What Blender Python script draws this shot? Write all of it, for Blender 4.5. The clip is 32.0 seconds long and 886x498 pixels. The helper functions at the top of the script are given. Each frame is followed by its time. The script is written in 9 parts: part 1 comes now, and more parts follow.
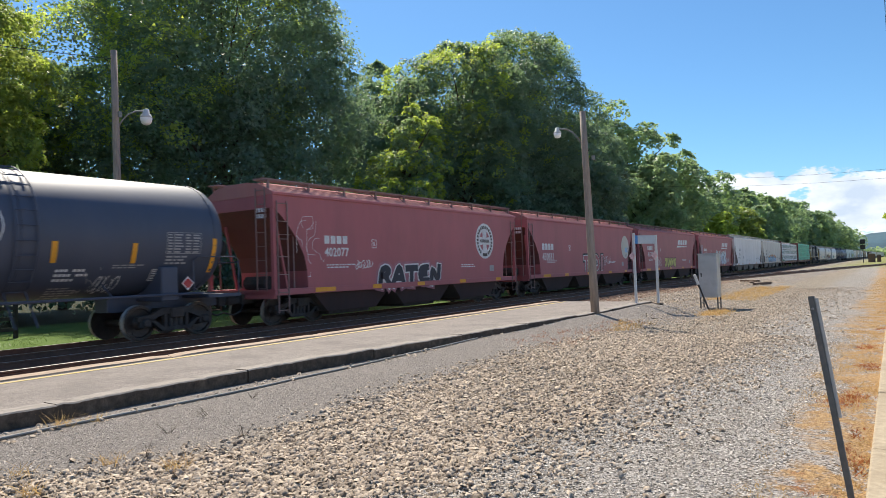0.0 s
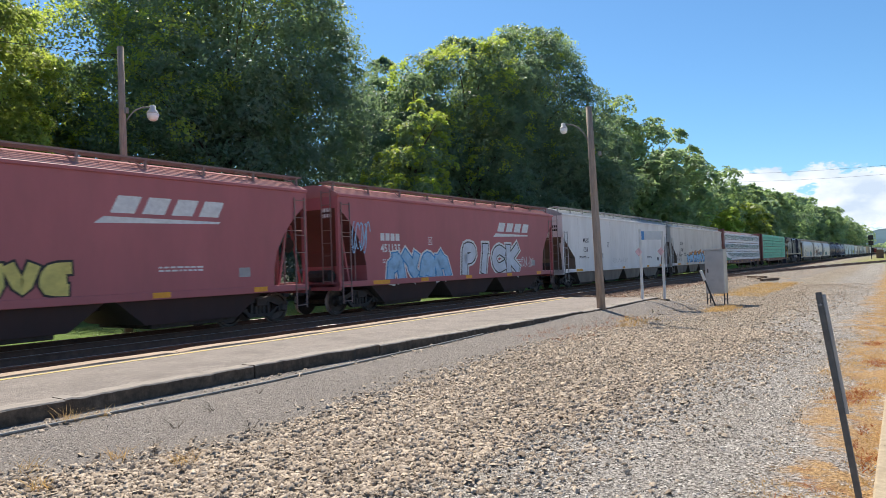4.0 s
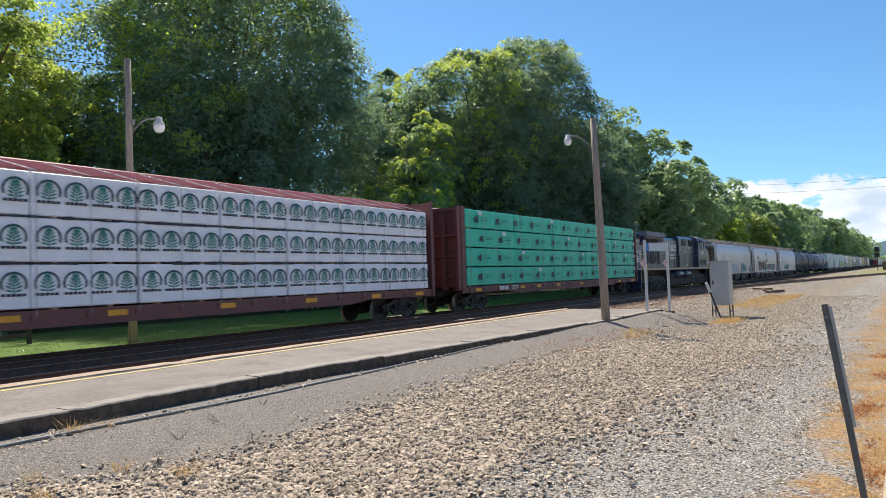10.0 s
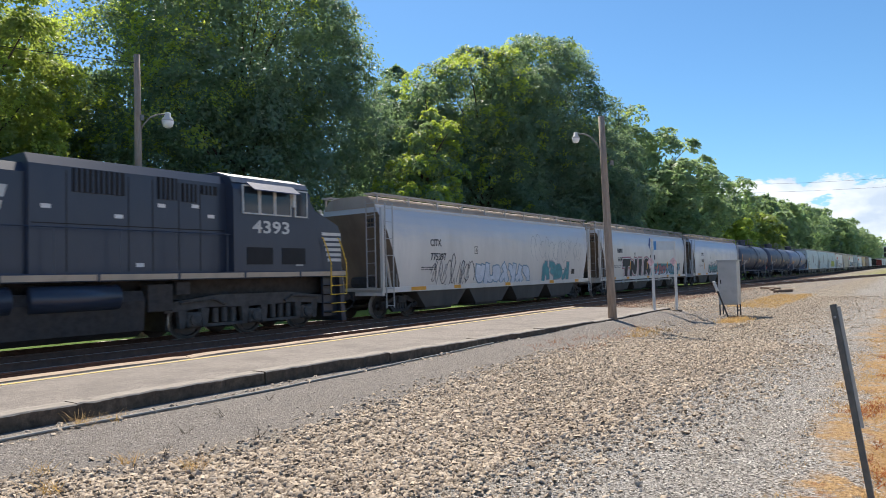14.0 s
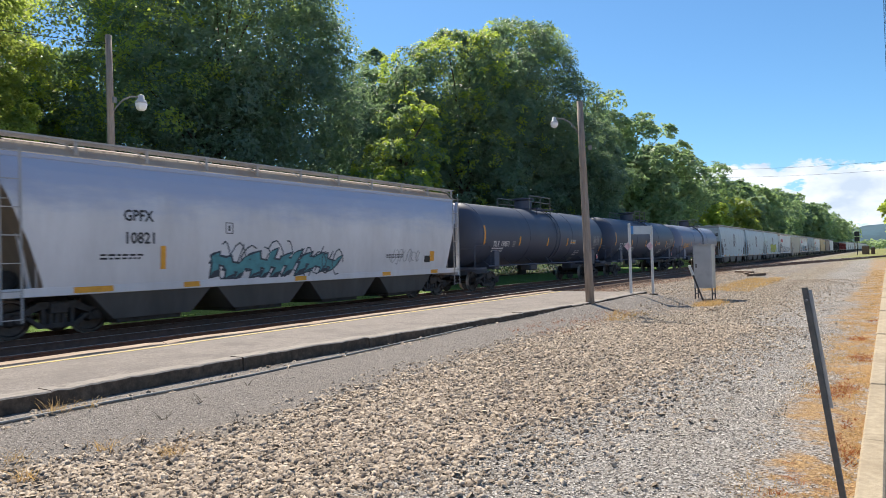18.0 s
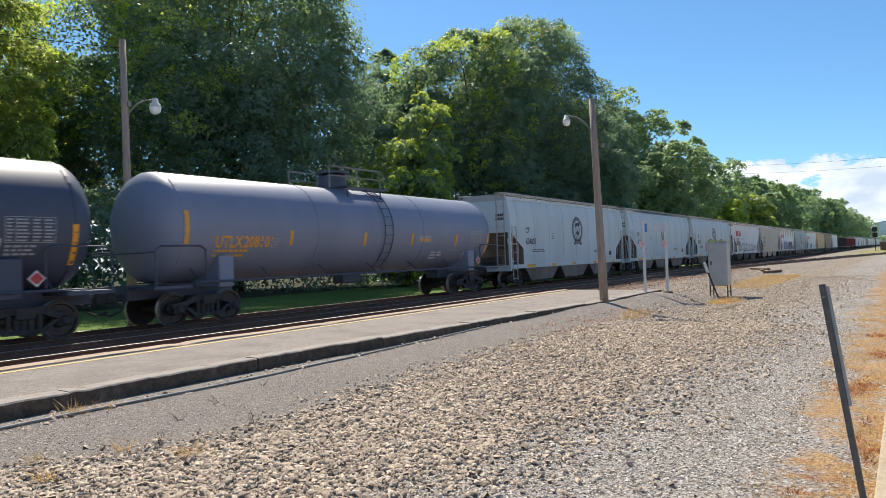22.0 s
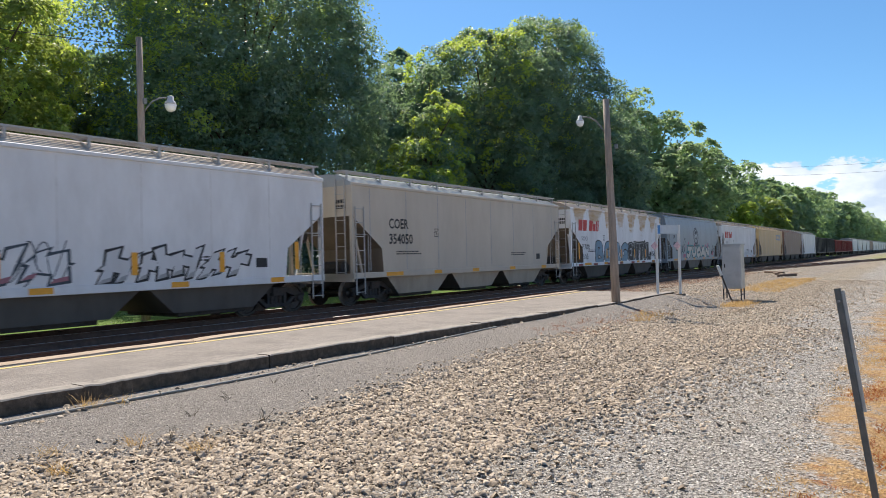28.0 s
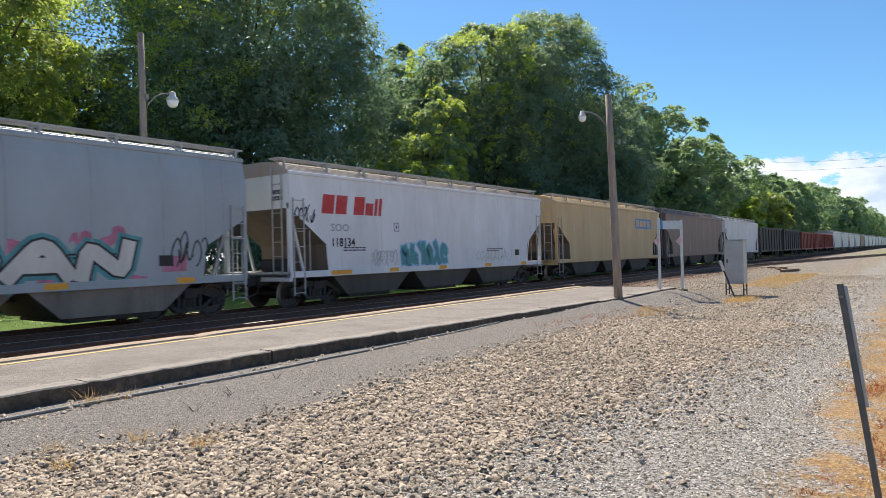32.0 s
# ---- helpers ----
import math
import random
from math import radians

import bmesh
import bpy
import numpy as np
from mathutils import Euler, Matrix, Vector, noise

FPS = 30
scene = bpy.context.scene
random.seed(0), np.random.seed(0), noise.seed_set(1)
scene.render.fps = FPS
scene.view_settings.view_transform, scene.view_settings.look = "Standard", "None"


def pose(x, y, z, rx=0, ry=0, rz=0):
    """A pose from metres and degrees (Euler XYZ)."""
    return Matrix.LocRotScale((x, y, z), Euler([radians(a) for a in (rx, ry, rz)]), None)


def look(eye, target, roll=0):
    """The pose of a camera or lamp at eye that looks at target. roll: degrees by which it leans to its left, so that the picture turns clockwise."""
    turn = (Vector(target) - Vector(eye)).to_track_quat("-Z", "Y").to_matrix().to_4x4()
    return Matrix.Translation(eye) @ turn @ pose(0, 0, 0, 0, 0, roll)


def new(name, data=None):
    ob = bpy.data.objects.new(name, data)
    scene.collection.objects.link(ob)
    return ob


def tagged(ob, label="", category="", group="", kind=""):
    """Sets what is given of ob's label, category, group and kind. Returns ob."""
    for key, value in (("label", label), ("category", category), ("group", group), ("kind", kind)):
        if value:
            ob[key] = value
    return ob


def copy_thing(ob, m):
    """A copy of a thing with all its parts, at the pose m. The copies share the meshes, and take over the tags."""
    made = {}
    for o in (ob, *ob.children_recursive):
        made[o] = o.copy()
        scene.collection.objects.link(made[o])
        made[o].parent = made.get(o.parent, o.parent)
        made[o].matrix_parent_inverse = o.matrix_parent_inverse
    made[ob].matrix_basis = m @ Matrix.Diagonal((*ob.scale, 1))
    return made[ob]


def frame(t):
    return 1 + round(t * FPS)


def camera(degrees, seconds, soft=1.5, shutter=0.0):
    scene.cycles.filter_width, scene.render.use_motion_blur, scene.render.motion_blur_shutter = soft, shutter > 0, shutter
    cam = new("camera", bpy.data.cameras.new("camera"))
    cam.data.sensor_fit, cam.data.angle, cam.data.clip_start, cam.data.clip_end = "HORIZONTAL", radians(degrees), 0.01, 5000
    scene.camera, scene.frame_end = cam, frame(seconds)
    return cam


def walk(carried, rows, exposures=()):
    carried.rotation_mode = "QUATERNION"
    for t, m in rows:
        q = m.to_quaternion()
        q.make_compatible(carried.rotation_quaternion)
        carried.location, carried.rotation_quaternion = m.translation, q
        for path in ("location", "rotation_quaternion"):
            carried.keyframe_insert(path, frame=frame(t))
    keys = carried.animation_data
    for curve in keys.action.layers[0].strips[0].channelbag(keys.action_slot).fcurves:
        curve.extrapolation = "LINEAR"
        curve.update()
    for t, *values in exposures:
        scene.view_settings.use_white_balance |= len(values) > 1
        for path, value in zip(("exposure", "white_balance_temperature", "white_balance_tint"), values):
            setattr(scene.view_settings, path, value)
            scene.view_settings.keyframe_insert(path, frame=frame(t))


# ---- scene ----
cam = camera(67.2, 32.0, soft=0.8, shutter=0.15)
EYE = (0.0, 0.0, 1.75)
EXPOSURE, SKY, SUN = 0.77, 0.073, 4.4
# seconds, then the camera's turn in degrees
PATH = (
    (0, 91.849, 1.999, -56.367), (0.5, 91.866, 1.893, -56.343), (1, 91.923, 1.994, -56.311), (1.5, 91.908, 2.015, -56.068),
    (2, 91.91, 2.169, -55.79), (2.5, 91.951, 2.291, -55.602), (3, 91.868, 2.12, -55.568), (3.5, 91.685, 1.999, -55.736),
    (5.5, 91.297, 2.018, -56.058), (6, 91.407, 2.033, -56.127), (6.5, 91.513, 1.896, -56.202), (7, 91.682, 1.991, -56.173),
    (7.5, 91.82, 2.179, -56.361), (8, 92.088, 2.165, -56.363), (8.5, 92.235, 1.786, -56.091), (9, 92.335, 1.745, -55.751),
    (9.5, 92.406, 1.809, -55.685), (10, 92.491, 1.883, -55.5), (10.5, 92.514, 1.88, -55.365), (11, 92.564, 1.723, -55.196),
    (11.5, 92.53, 1.552, -55.103), (12, 92.483, 1.48, -54.969), (12.5, 92.388, 1.769, -54.859), (13, 92.267, 1.755, -54.851),
    (13.5, 92.266, 1.721, -54.856), (14, 92.251, 1.447, -54.933), (14.5, 91.821, 1.458, -54.916), (16.5, 91.092, 1.691, -54.978),
    (17, 91.088, 1.726, -55.128), (17.5, 90.967, 1.789, -55.071), (18, 90.889, 1.571, -56.739), (18.5, 90.56, 1.462, -57.72),
    (19, 90.287, 1.283, -57.77), (19.5, 90.265, 1.213, -57.222), (20, 90.209, 1.312, -56.445), (20.5, 90.114, 1.51, -56.066),
    (21, 90.107, 1.519, -55.702), (21.5, 90.098, 1.547, -55.65), (22, 90.889, 2.077, -55.625), (22.5, 91.089, 1.992, -54.741),
    (23, 91.007, 1.59, -54.668), (23.5, 90.751, 1.567, -54.401), (24, 90.492, 1.404, -54.336), (24.5, 90.71, 1.18, -54.081),
    (25, 90.667, 1.27, -53.687), (25.5, 90.579, 1.434, -53.528), (27.5, 90.304, 1.445, -54.082), (28, 90.879, 1.424, -54.625),
    (28.5, 90.94, 1.352, -54.689), (29, 90.706, 0.899, -54.793), (29.5, 90.553, 0.888, -54.775), (30, 90.392, 0.873, -54.806),
    (30.5, 90.335, 1.609, -54.89), (31, 90.37, 1.765, -54.545), (31.5, 90.427, 1.671, -54.374), (32, 90.51, 1.472, -54.442),
)

walk(cam, [(t, pose(*EYE, rx, ry, rz)) for t, rx, ry, rz in PATH], exposures=((0.0, EXPOSURE), (32.0, EXPOSURE)))

# ---- light ----
SUN_AZ, SUN_EL = 50.0, 51.5
world = bpy.data.worlds.new("sky")
scene.world = world
world.use_nodes = True


def build_sky():
    nt = world.node_tree
    nt.nodes.clear()
    out = nt.nodes.new("ShaderNodeOutputWorld")
    bg = nt.nodes.new("ShaderNodeBackground")
    sky = nt.nodes.new("ShaderNodeTexSky")
    sky.sky_type, sky.sun_disc = "NISHITA", False
    sky.sun_elevation, sky.sun_rotation = radians(SUN_EL), radians(90 - SUN_AZ)
    sky.air_density, sky.dust_density, sky.ozone_density = 1.0, 0.3, 2.5
    tc = nt.nodes.new("ShaderNodeTexCoord")
    sep = nt.nodes.new("ShaderNodeSeparateXYZ")
    nt.links.new(tc.outputs["Generated"], sep.inputs[0])
    mp = nt.nodes.new("ShaderNodeMapping")
    mp.inputs["Scale"].default_value = (1.0, 1.0, 2.1)
    nt.links.new(tc.outputs["Generated"], mp.inputs[0])
    nz = nt.nodes.new("ShaderNodeTexNoise")
    nz.inputs["Scale"].default_value = 7.0
    nz.inputs["Detail"].default_value = 9.0
    nz.inputs["Roughness"].default_value = 0.66
    nt.links.new(mp.outputs[0], nz.inputs["Vector"])
    # cumulus lie low over the horizon
    band = nt.nodes.new("ShaderNodeMapRange")
    band.interpolation_type = "SMOOTHSTEP"
    for k, v in (("From Min", 0.085), ("From Max", 0.155), ("To Min", 0.17), ("To Max", -0.3)):
        band.inputs[k].default_value = v
    nt.links.new(sep.outputs["Z"], band.inputs["Value"])
    add = nt.nodes.new("ShaderNodeMath")
    nt.links.new(nz.outputs["Fac"], add.inputs[0])
    nt.links.new(band.outputs[0], add.inputs[1])
    cut = nt.nodes.new("ShaderNodeMapRange")
    cut.interpolation_type = "SMOOTHSTEP"
    for k, v in (("From Min", 0.53), ("From Max", 0.58), ("To Min", 0.0), ("To Max", 0.95)):
        cut.inputs[k].default_value = v
    nt.links.new(add.outputs[0], cut.inputs["Value"])
    shade = nt.nodes.new("ShaderNodeTexNoise")
    shade.inputs["Scale"].default_value = 16.0
    shade.inputs["Detail"].default_value = 6.0
    nt.links.new(mp.outputs[0], shade.inputs["Vector"])
    cr = nt.nodes.new("ShaderNodeMapRange")
    for k, v in (("From Min", 0.35), ("From Max", 0.65), ("To Min", 0.0), ("To Max", 1.0)):
        cr.inputs[k].default_value = v
    nt.links.new(shade.outputs["Fac"], cr.inputs["Value"])
    cc = nt.nodes.new("ShaderNodeMix")
    cc.data_type = "RGBA"
    cc.inputs["A"].default_value = (5.6, 6.5, 7.9, 1)
    cc.inputs["B"].default_value = (9.6, 9.8, 10.1, 1)
    nt.links.new(cr.outputs[0], cc.inputs["Factor"])
    mix = nt.nodes.new("ShaderNodeMix")
    mix.data_type = "RGBA"
    nt.links.new(cut.outputs[0], mix.inputs["Factor"])
    tint = nt.nodes.new("ShaderNodeMix")
    tint.data_type, tint.blend_type = "RGBA", "MULTIPLY"
    tint.inputs["Factor"].default_value = 1.0
    tint.inputs["B"].default_value = (0.63, 0.94, 1.14, 1)
    nt.links.new(sky.outputs[0], tint.inputs["A"])
    nt.links.new(tint.outputs["Result"], mix.inputs["A"])
    nt.links.new(cc.outputs["Result"], mix.inputs["B"])
    nt.links.new(mix.outputs["Result"], bg.inputs["Color"])
    bg.inputs["Strength"].default_value = SKY
    nt.links.new(bg.outputs[0], out.inputs[0])


build_sky()
sun = new("sun", bpy.data.lights.new("sun", "SUN"))
sun.data.energy, sun.data.angle, sun.data.color = SUN, radians(0.53), (1.0, 0.91, 0.78)
_sd = Vector((math.cos(radians(SUN_AZ)) * math.cos(radians(SUN_EL)), math.sin(radians(SUN_AZ)) * math.cos(radians(SUN_EL)), math.sin(radians(SUN_EL))))
sun.matrix_world = look(_sd * 200, (0, 0, 0))


# ---- materials ----
def mat(name, base, rough=0.6, metal=0.0, var=0.2, scale=3.0, dirt=None, dirt_amt=0.0, dirt_scale=1.0, stretch=(1, 1, 1),
        bump=0.15, bump_scale=60.0, obj_random=0.0, coat=0.0):
    """Paint or stuff with variation at two scales, dirt of its own shape, and fine relief, in metres of object space."""
    m = bpy.data.materials.new(name)
    m.use_nodes = True
    nt = m.node_tree
    p = nt.nodes["Principled BSDF"]
    p.inputs["Roughness"].default_value, p.inputs["Metallic"].default_value = rough, metal
    p.inputs["Coat Weight"].default_value = coat
    tc = nt.nodes.new("ShaderNodeTexCoord")
    mp = nt.nodes.new("ShaderNodeMapping")
    mp.inputs["Scale"].default_value = stretch
    nt.links.new(tc.outputs["Object"], mp.inputs[0])
    n1 = nt.nodes.new("ShaderNodeTexNoise")
    n1.inputs["Scale"].default_value, n1.inputs["Detail"].default_value, n1.inputs["Roughness"].default_value = scale, 8, 0.65
    nt.links.new(mp.outputs[0], n1.inputs["Vector"])
    r1 = nt.nodes.new("ShaderNodeMapRange")
    for k, v in (("From Min", 0.3), ("From Max", 0.7), ("To Min", 0.0), ("To Max", 1.0)):
        r1.inputs[k].default_value = v
    nt.links.new(n1.outputs["Fac"], r1.inputs["Value"])
    mx = nt.nodes.new("ShaderNodeMix")
    mx.data_type = "RGBA"
    mx.inputs["A"].default_value = (*[c * (1 - var) for c in base], 1)
    mx.inputs["B"].default_value = (*[min(1, c * (1 + var)) for c in base], 1)
    nt.links.new(r1.outputs[0], mx.inputs["Factor"])
    last = mx.outputs["Result"]
    if obj_random:
        oi = nt.nodes.new("ShaderNodeObjectInfo")
        rr = nt.nodes.new("ShaderNodeMapRange")
        rr.inputs["To Min"].default_value, rr.inputs["To Max"].default_value = 1 - obj_random, 1 + obj_random
        nt.links.new(oi.outputs["Random"], rr.inputs["Value"])
        sc = nt.nodes.new("ShaderNodeVectorMath")
        sc.operation = "SCALE"
        nt.links.new(last, sc.inputs[0])
        nt.links.new(rr.outputs[0], sc.inputs["Scale"])
        last = sc.outputs[0]
    if dirt:
        n2 = nt.nodes.new("ShaderNodeTexNoise")
        n2.inputs["Scale"].default_value, n2.inputs["Detail"].default_value, n2.inputs["Roughness"].default_value = dirt_scale, 9, 0.7
        nt.links.new(mp.outputs[0], n2.inputs["Vector"])
        r2 = nt.nodes.new("ShaderNodeMapRange")
        for k, v in (("From Min", 0.45), ("From Max", 0.72), ("To Min", 0.0), ("To Max", dirt_amt)):
            r2.inputs[k].default_value = v
        nt.links.new(n2.outputs["Fac"], r2.inputs["Value"])
        m2 = nt.nodes.new("ShaderNodeMix")
        m2.data_type = "RGBA"
        nt.links.new(r2.outputs[0], m2.inputs["Factor"])
        nt.links.new(last, m2.inputs["A"])
        m2.inputs["B"].default_value = (*dirt, 1)
        last = m2.outputs["Result"]
    nt.links.new(last, p.inputs["Base Color"])
    if bump:
        n3 = nt.nodes.new("ShaderNodeTexNoise")
        n3.inputs["Scale"].default_value, n3.inputs["Detail"].default_value = bump_scale, 4
        nt.links.new(tc.outputs["Object"], n3.inputs["Vector"])
        b = nt.nodes.new("ShaderNodeBump")
        b.inputs["Strength"].default_value, b.inputs["Distance"].default_value = bump, 0.02
        nt.links.new(n3.outputs["Fac"], b.inputs["Height"])
        nt.links.new(b.outputs[0], p.inputs["Normal"])
    return m


def leaf_mat(name, dark, light, through_light, thin=0.5):
    m = bpy.data.materials.new(name)
    m.use_nodes = True
    nt = m.node_tree
    p = nt.nodes["Principled BSDF"]
    p.inputs["Roughness"].default_value = 0.5
    p.inputs["Specular IOR Level"].default_value = 0.33
    out = nt.nodes["Material Output"]
    g = nt.nodes.new("ShaderNodeNewGeometry")
    tc = nt.nodes.new("ShaderNodeTexCoord")
    n1 = nt.nodes.new("ShaderNodeTexNoise")
    n1.inputs["Scale"].default_value, n1.inputs["Detail"].default_value = 0.9, 4
    nt.links.new(tc.outputs["Object"], n1.inputs["Vector"])
    ad = nt.nodes.new("ShaderNodeMath")
    ad.operation = "MULTIPLY_ADD"
    ad.inputs[1].default_value = 0.5
    nt.links.new(g.outputs["Random Per Island"], ad.inputs[0])
    r = nt.nodes.new("ShaderNodeMapRange")
    for k, v in (("From Min", 0.38), ("From Max", 0.62), ("To Min", 0.0), ("To Max", 0.6)):
        r.inputs[k].default_value = v
    nt.links.new(n1.outputs["Fac"], r.inputs["Value"])
    nt.links.new(r.outputs[0], ad.inputs[2])
    mx = nt.nodes.new("ShaderNodeMix")
    mx.data_type = "RGBA"
    mx.inputs["A"].default_value, mx.inputs["B"].default_value = (*dark, 1), (*light, 1)
    nt.links.new(ad.outputs[0], mx.inputs["Factor"])
    nt.links.new(mx.outputs["Result"], p.inputs["Base Color"])
    t = nt.nodes.new("ShaderNodeBsdfTranslucent")
    t.inputs["Color"].default_value = (*through_light, 1)
    ms = nt.nodes.new("ShaderNodeMixShader")
    ms.inputs[0].default_value = thin
    nt.links.new(p.outputs[0], ms.inputs[1])
    nt.links.new(t.outputs[0], ms.inputs[2])
    nt.links.new(ms.outputs[0], out.inputs[0])
    return m


def stone_mat(name, dark, light):
    """Stones that differ one from another."""
    m = mat(name, (0.5, 0.5, 0.5), 0.95, var=0.25, scale=30, bump=0.3, bump_scale=90)
    nt = m.node_tree
    g = nt.nodes.new("ShaderNodeNewGeometry")
    r = nt.nodes.new("ShaderNodeValToRGB")
    r.color_ramp.elements[0].color, r.color_ramp.elements[1].color = (*dark, 1), (*light, 1)
    e = r.color_ramp.elements.new(0.55)
    e.color = (*[(a + b) * 0.5 for a, b in zip(dark, light)], 1)
    nt.links.new(g.outputs["Random Per Island"], r.inputs[0])
    p = nt.nodes["Principled BSDF"]
    old = p.inputs["Base Color"].links[0].from_socket
    mx = nt.nodes.new("ShaderNodeMix")
    mx.data_type, mx.blend_type = "RGBA", "MULTIPLY"
    mx.inputs["Factor"].default_value = 1.0
    nt.links.new(r.outputs[0], mx.inputs["A"])
    sc = nt.nodes.new("ShaderNodeVectorMath")
    sc.operation = "SCALE"
    sc.inputs["Scale"].default_value = 2.0
    nt.links.new(old, sc.inputs[0])
    nt.links.new(sc.outputs[0], mx.inputs["B"])
    nt.links.new(mx.outputs["Result"], p.inputs["Base Color"])
    p.inputs["Specular IOR Level"].default_value = 0.2
    return m


def ground_mat():
    """Gravel, stones, dry grass, ballast and lawn, each in its own strip along the line, with ragged borders."""
    m = bpy.data.materials.new("ground_strips")
    m.use_nodes = True
    nt = m.node_tree
    p = nt.nodes["Principled BSDF"]
    p.inputs["Roughness"].default_value = 0.95
    p.inputs["Specular IOR Level"].default_value = 0.15
    tc = nt.nodes.new("ShaderNodeTexCoord")
    sep = nt.nodes.new("ShaderNodeSeparateXYZ")
    nt.links.new(tc.outputs["Object"], sep.inputs[0])

    def noise_tex(scale, detail=8, rough=0.6, stretch=None):
        n = nt.nodes.new("ShaderNodeTexNoise")
        n.inputs["Scale"].default_value, n.inputs["Detail"].default_value, n.inputs["Roughness"].default_value = scale, detail, rough
        if stretch:
            mp = nt.nodes.new("ShaderNodeMapping")
            mp.inputs["Scale"].default_value = stretch
            nt.links.new(tc.outputs["Object"], mp.inputs[0])
            nt.links.new(mp.outputs[0], n.inputs["Vector"])
        else:
            nt.links.new(tc.outputs["Object"], n.inputs["Vector"])
        return n.outputs["Fac"]

    def remap(src, a, b, lo=0.0, hi=1.0, smooth=False):
        r = nt.nodes.new("ShaderNodeMapRange")
        if smooth:
            r.interpolation_type = "SMOOTHSTEP"
        for k, v in (("From Min", a), ("From Max", b), ("To Min", lo), ("To Max", hi)):
            r.inputs[k].default_value = v
        nt.links.new(src, r.inputs["Value"])
        return r.outputs[0]

    def mix(fac, a, b):
        x = nt.nodes.new("ShaderNodeMix")
        x.data_type = "RGBA"
        nt.links.new(fac, x.inputs["Factor"])
        for key, v in (("A", a), ("B", b)):
            if isinstance(v, tuple):
                x.inputs[key].default_value = (*v, 1)
            else:
                nt.links.new(v, x.inputs[key])
        return x.outputs["Result"]

    def math_node(op, a, b):
        x = nt.nodes.new("ShaderNodeMath")
        x.operation = op
        for i, v in enumerate((a, b)):
            if isinstance(v, (int, float)):
                x.inputs[i].default_value = v
            else:
                nt.links.new(v, x.inputs[i])
        return x.outputs[0]

    ragged = math_node("ADD", sep.outputs["Y"], remap(noise_tex(0.5, 6), 0.3, 0.7, -0.55, 0.55))
    speck = noise_tex(95, 3, 0.7)
    fine = remap(speck, 0.30, 0.70)
    mid = remap(noise_tex(24, 5, 0.7), 0.3, 0.7)
    broad = remap(noise_tex(0.6, 5, 0.6), 0.3, 0.7)
    v = nt.nodes.new("ShaderNodeTexVoronoi")
    v.inputs["Scale"].default_value = 46
    nt.links.new(tc.outputs["Object"], v.inputs["Vector"])
    pebble = nt.nodes.new("ShaderNodeSeparateColor")
    nt.links.new(v.outputs["Color"], pebble.inputs[0])
    peb = pebble.outputs[0]

    grey = mix(fine, (0.105, 0.098, 0.09), (0.49, 0.457, 0.42))
    grey = mix(remap(peb, 0.76, 0.80, 0.0, 0.6), grey, (0.58, 0.55, 0.51))
    grey = mix(remap(peb, 0.24, 0.18, 0.0, 0.8), grey, (0.06, 0.052, 0.045))
    brownish = mix(mid, (0.10, 0.08, 0.06), (0.36, 0.30, 0.232))
    brownish = mix(remap(peb, 0.58, 0.64, 0.0, 0.75), brownish, (0.44, 0.385, 0.31))
    brownish = mix(remap(peb, 0.26, 0.2, 0.0, 0.8), brownish, (0.05, 0.04, 0.03))
    gravel = mix(remap(noise_tex(0.35, 6, 0.7, (0.4, 1.4, 1)), 0.42, 0.68, 0.0, 0.55), grey, brownish)
    yard = mix(fine, (0.085, 0.075, 0.068), (0.365, 0.327, 0.292))
    yard = mix(remap(peb, 0.90, 0.94, 0.0, 0.5), yard, (0.50, 0.46, 0.41))
    yard = mix(remap(peb, 0.1, 0.05, 0.0, 0.7), yard, (0.05, 0.045, 0.04))
    dry = mix(mid, (0.19, 0.11, 0.055), (0.56, 0.37, 0.18))
    dry = mix(remap(noise_tex(2.2, 6, 0.7), 0.56, 0.68, 0.0, 0.7), dry, (0.24, 0.085, 0.04))
    dry = mix(remap(noise_tex(1.9, 7, 0.75), 0.48, 0.56, 0.0, 0.9), dry, grey)
    ballast = mix(mid, (0.035, 0.022, 0.018), (0.125, 0.078, 0.060))
    lawn = mix(mid, (0.065, 0.12, 0.03), (0.15, 0.235, 0.05))
    lawn = mix(broad, lawn, (0.12, 0.19, 0.045))
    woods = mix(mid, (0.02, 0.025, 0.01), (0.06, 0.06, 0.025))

    c = mix(remap(ragged, 0.55, 1.15, smooth=True), dry, gravel)
    c = mix(remap(ragged, 2.5, 3.6, smooth=True), c, brownish)
    c = mix(remap(ragged, 5.0, 6.2, smooth=True), c, yard)
    far_x = remap(sep.outputs["X"], 27.0, 30.0)
    past = math_node("MULTIPLY", far_x, remap(ragged, 6.0, 7.2, smooth=True))
    c = mix(math_node("MULTIPLY", past, 0.5), c, brownish)
    tuft = math_node("MULTIPLY", remap(noise_tex(0.55, 7, 0.75), 0.56, 0.62), math_node("MULTIPLY", remap(ragged, 3.5, 4.5), remap(sep.outputs["X"], 20.0, 30.0, 0.0, 0.9)))
    c = mix(tuft, c, dry)
    c = mix(remap(ragged, 11.3, 11.9, smooth=True), c, ballast)
    c = mix(remap(ragged, 18.9, 19.5, smooth=True), c, lawn)
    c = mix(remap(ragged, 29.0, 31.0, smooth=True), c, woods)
    away = remap(sep.outputs["X"], 95.0, 150.0, smooth=True)
    meadow = mix(broad, (0.16, 0.19, 0.05), (0.30, 0.27, 0.12))
    green_right = math_node("MULTIPLY", away, remap(ragged, 11.0, 3.0))
    c = mix(green_right, c, meadow)
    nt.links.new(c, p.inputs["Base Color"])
    b = nt.nodes.new("ShaderNodeBump")
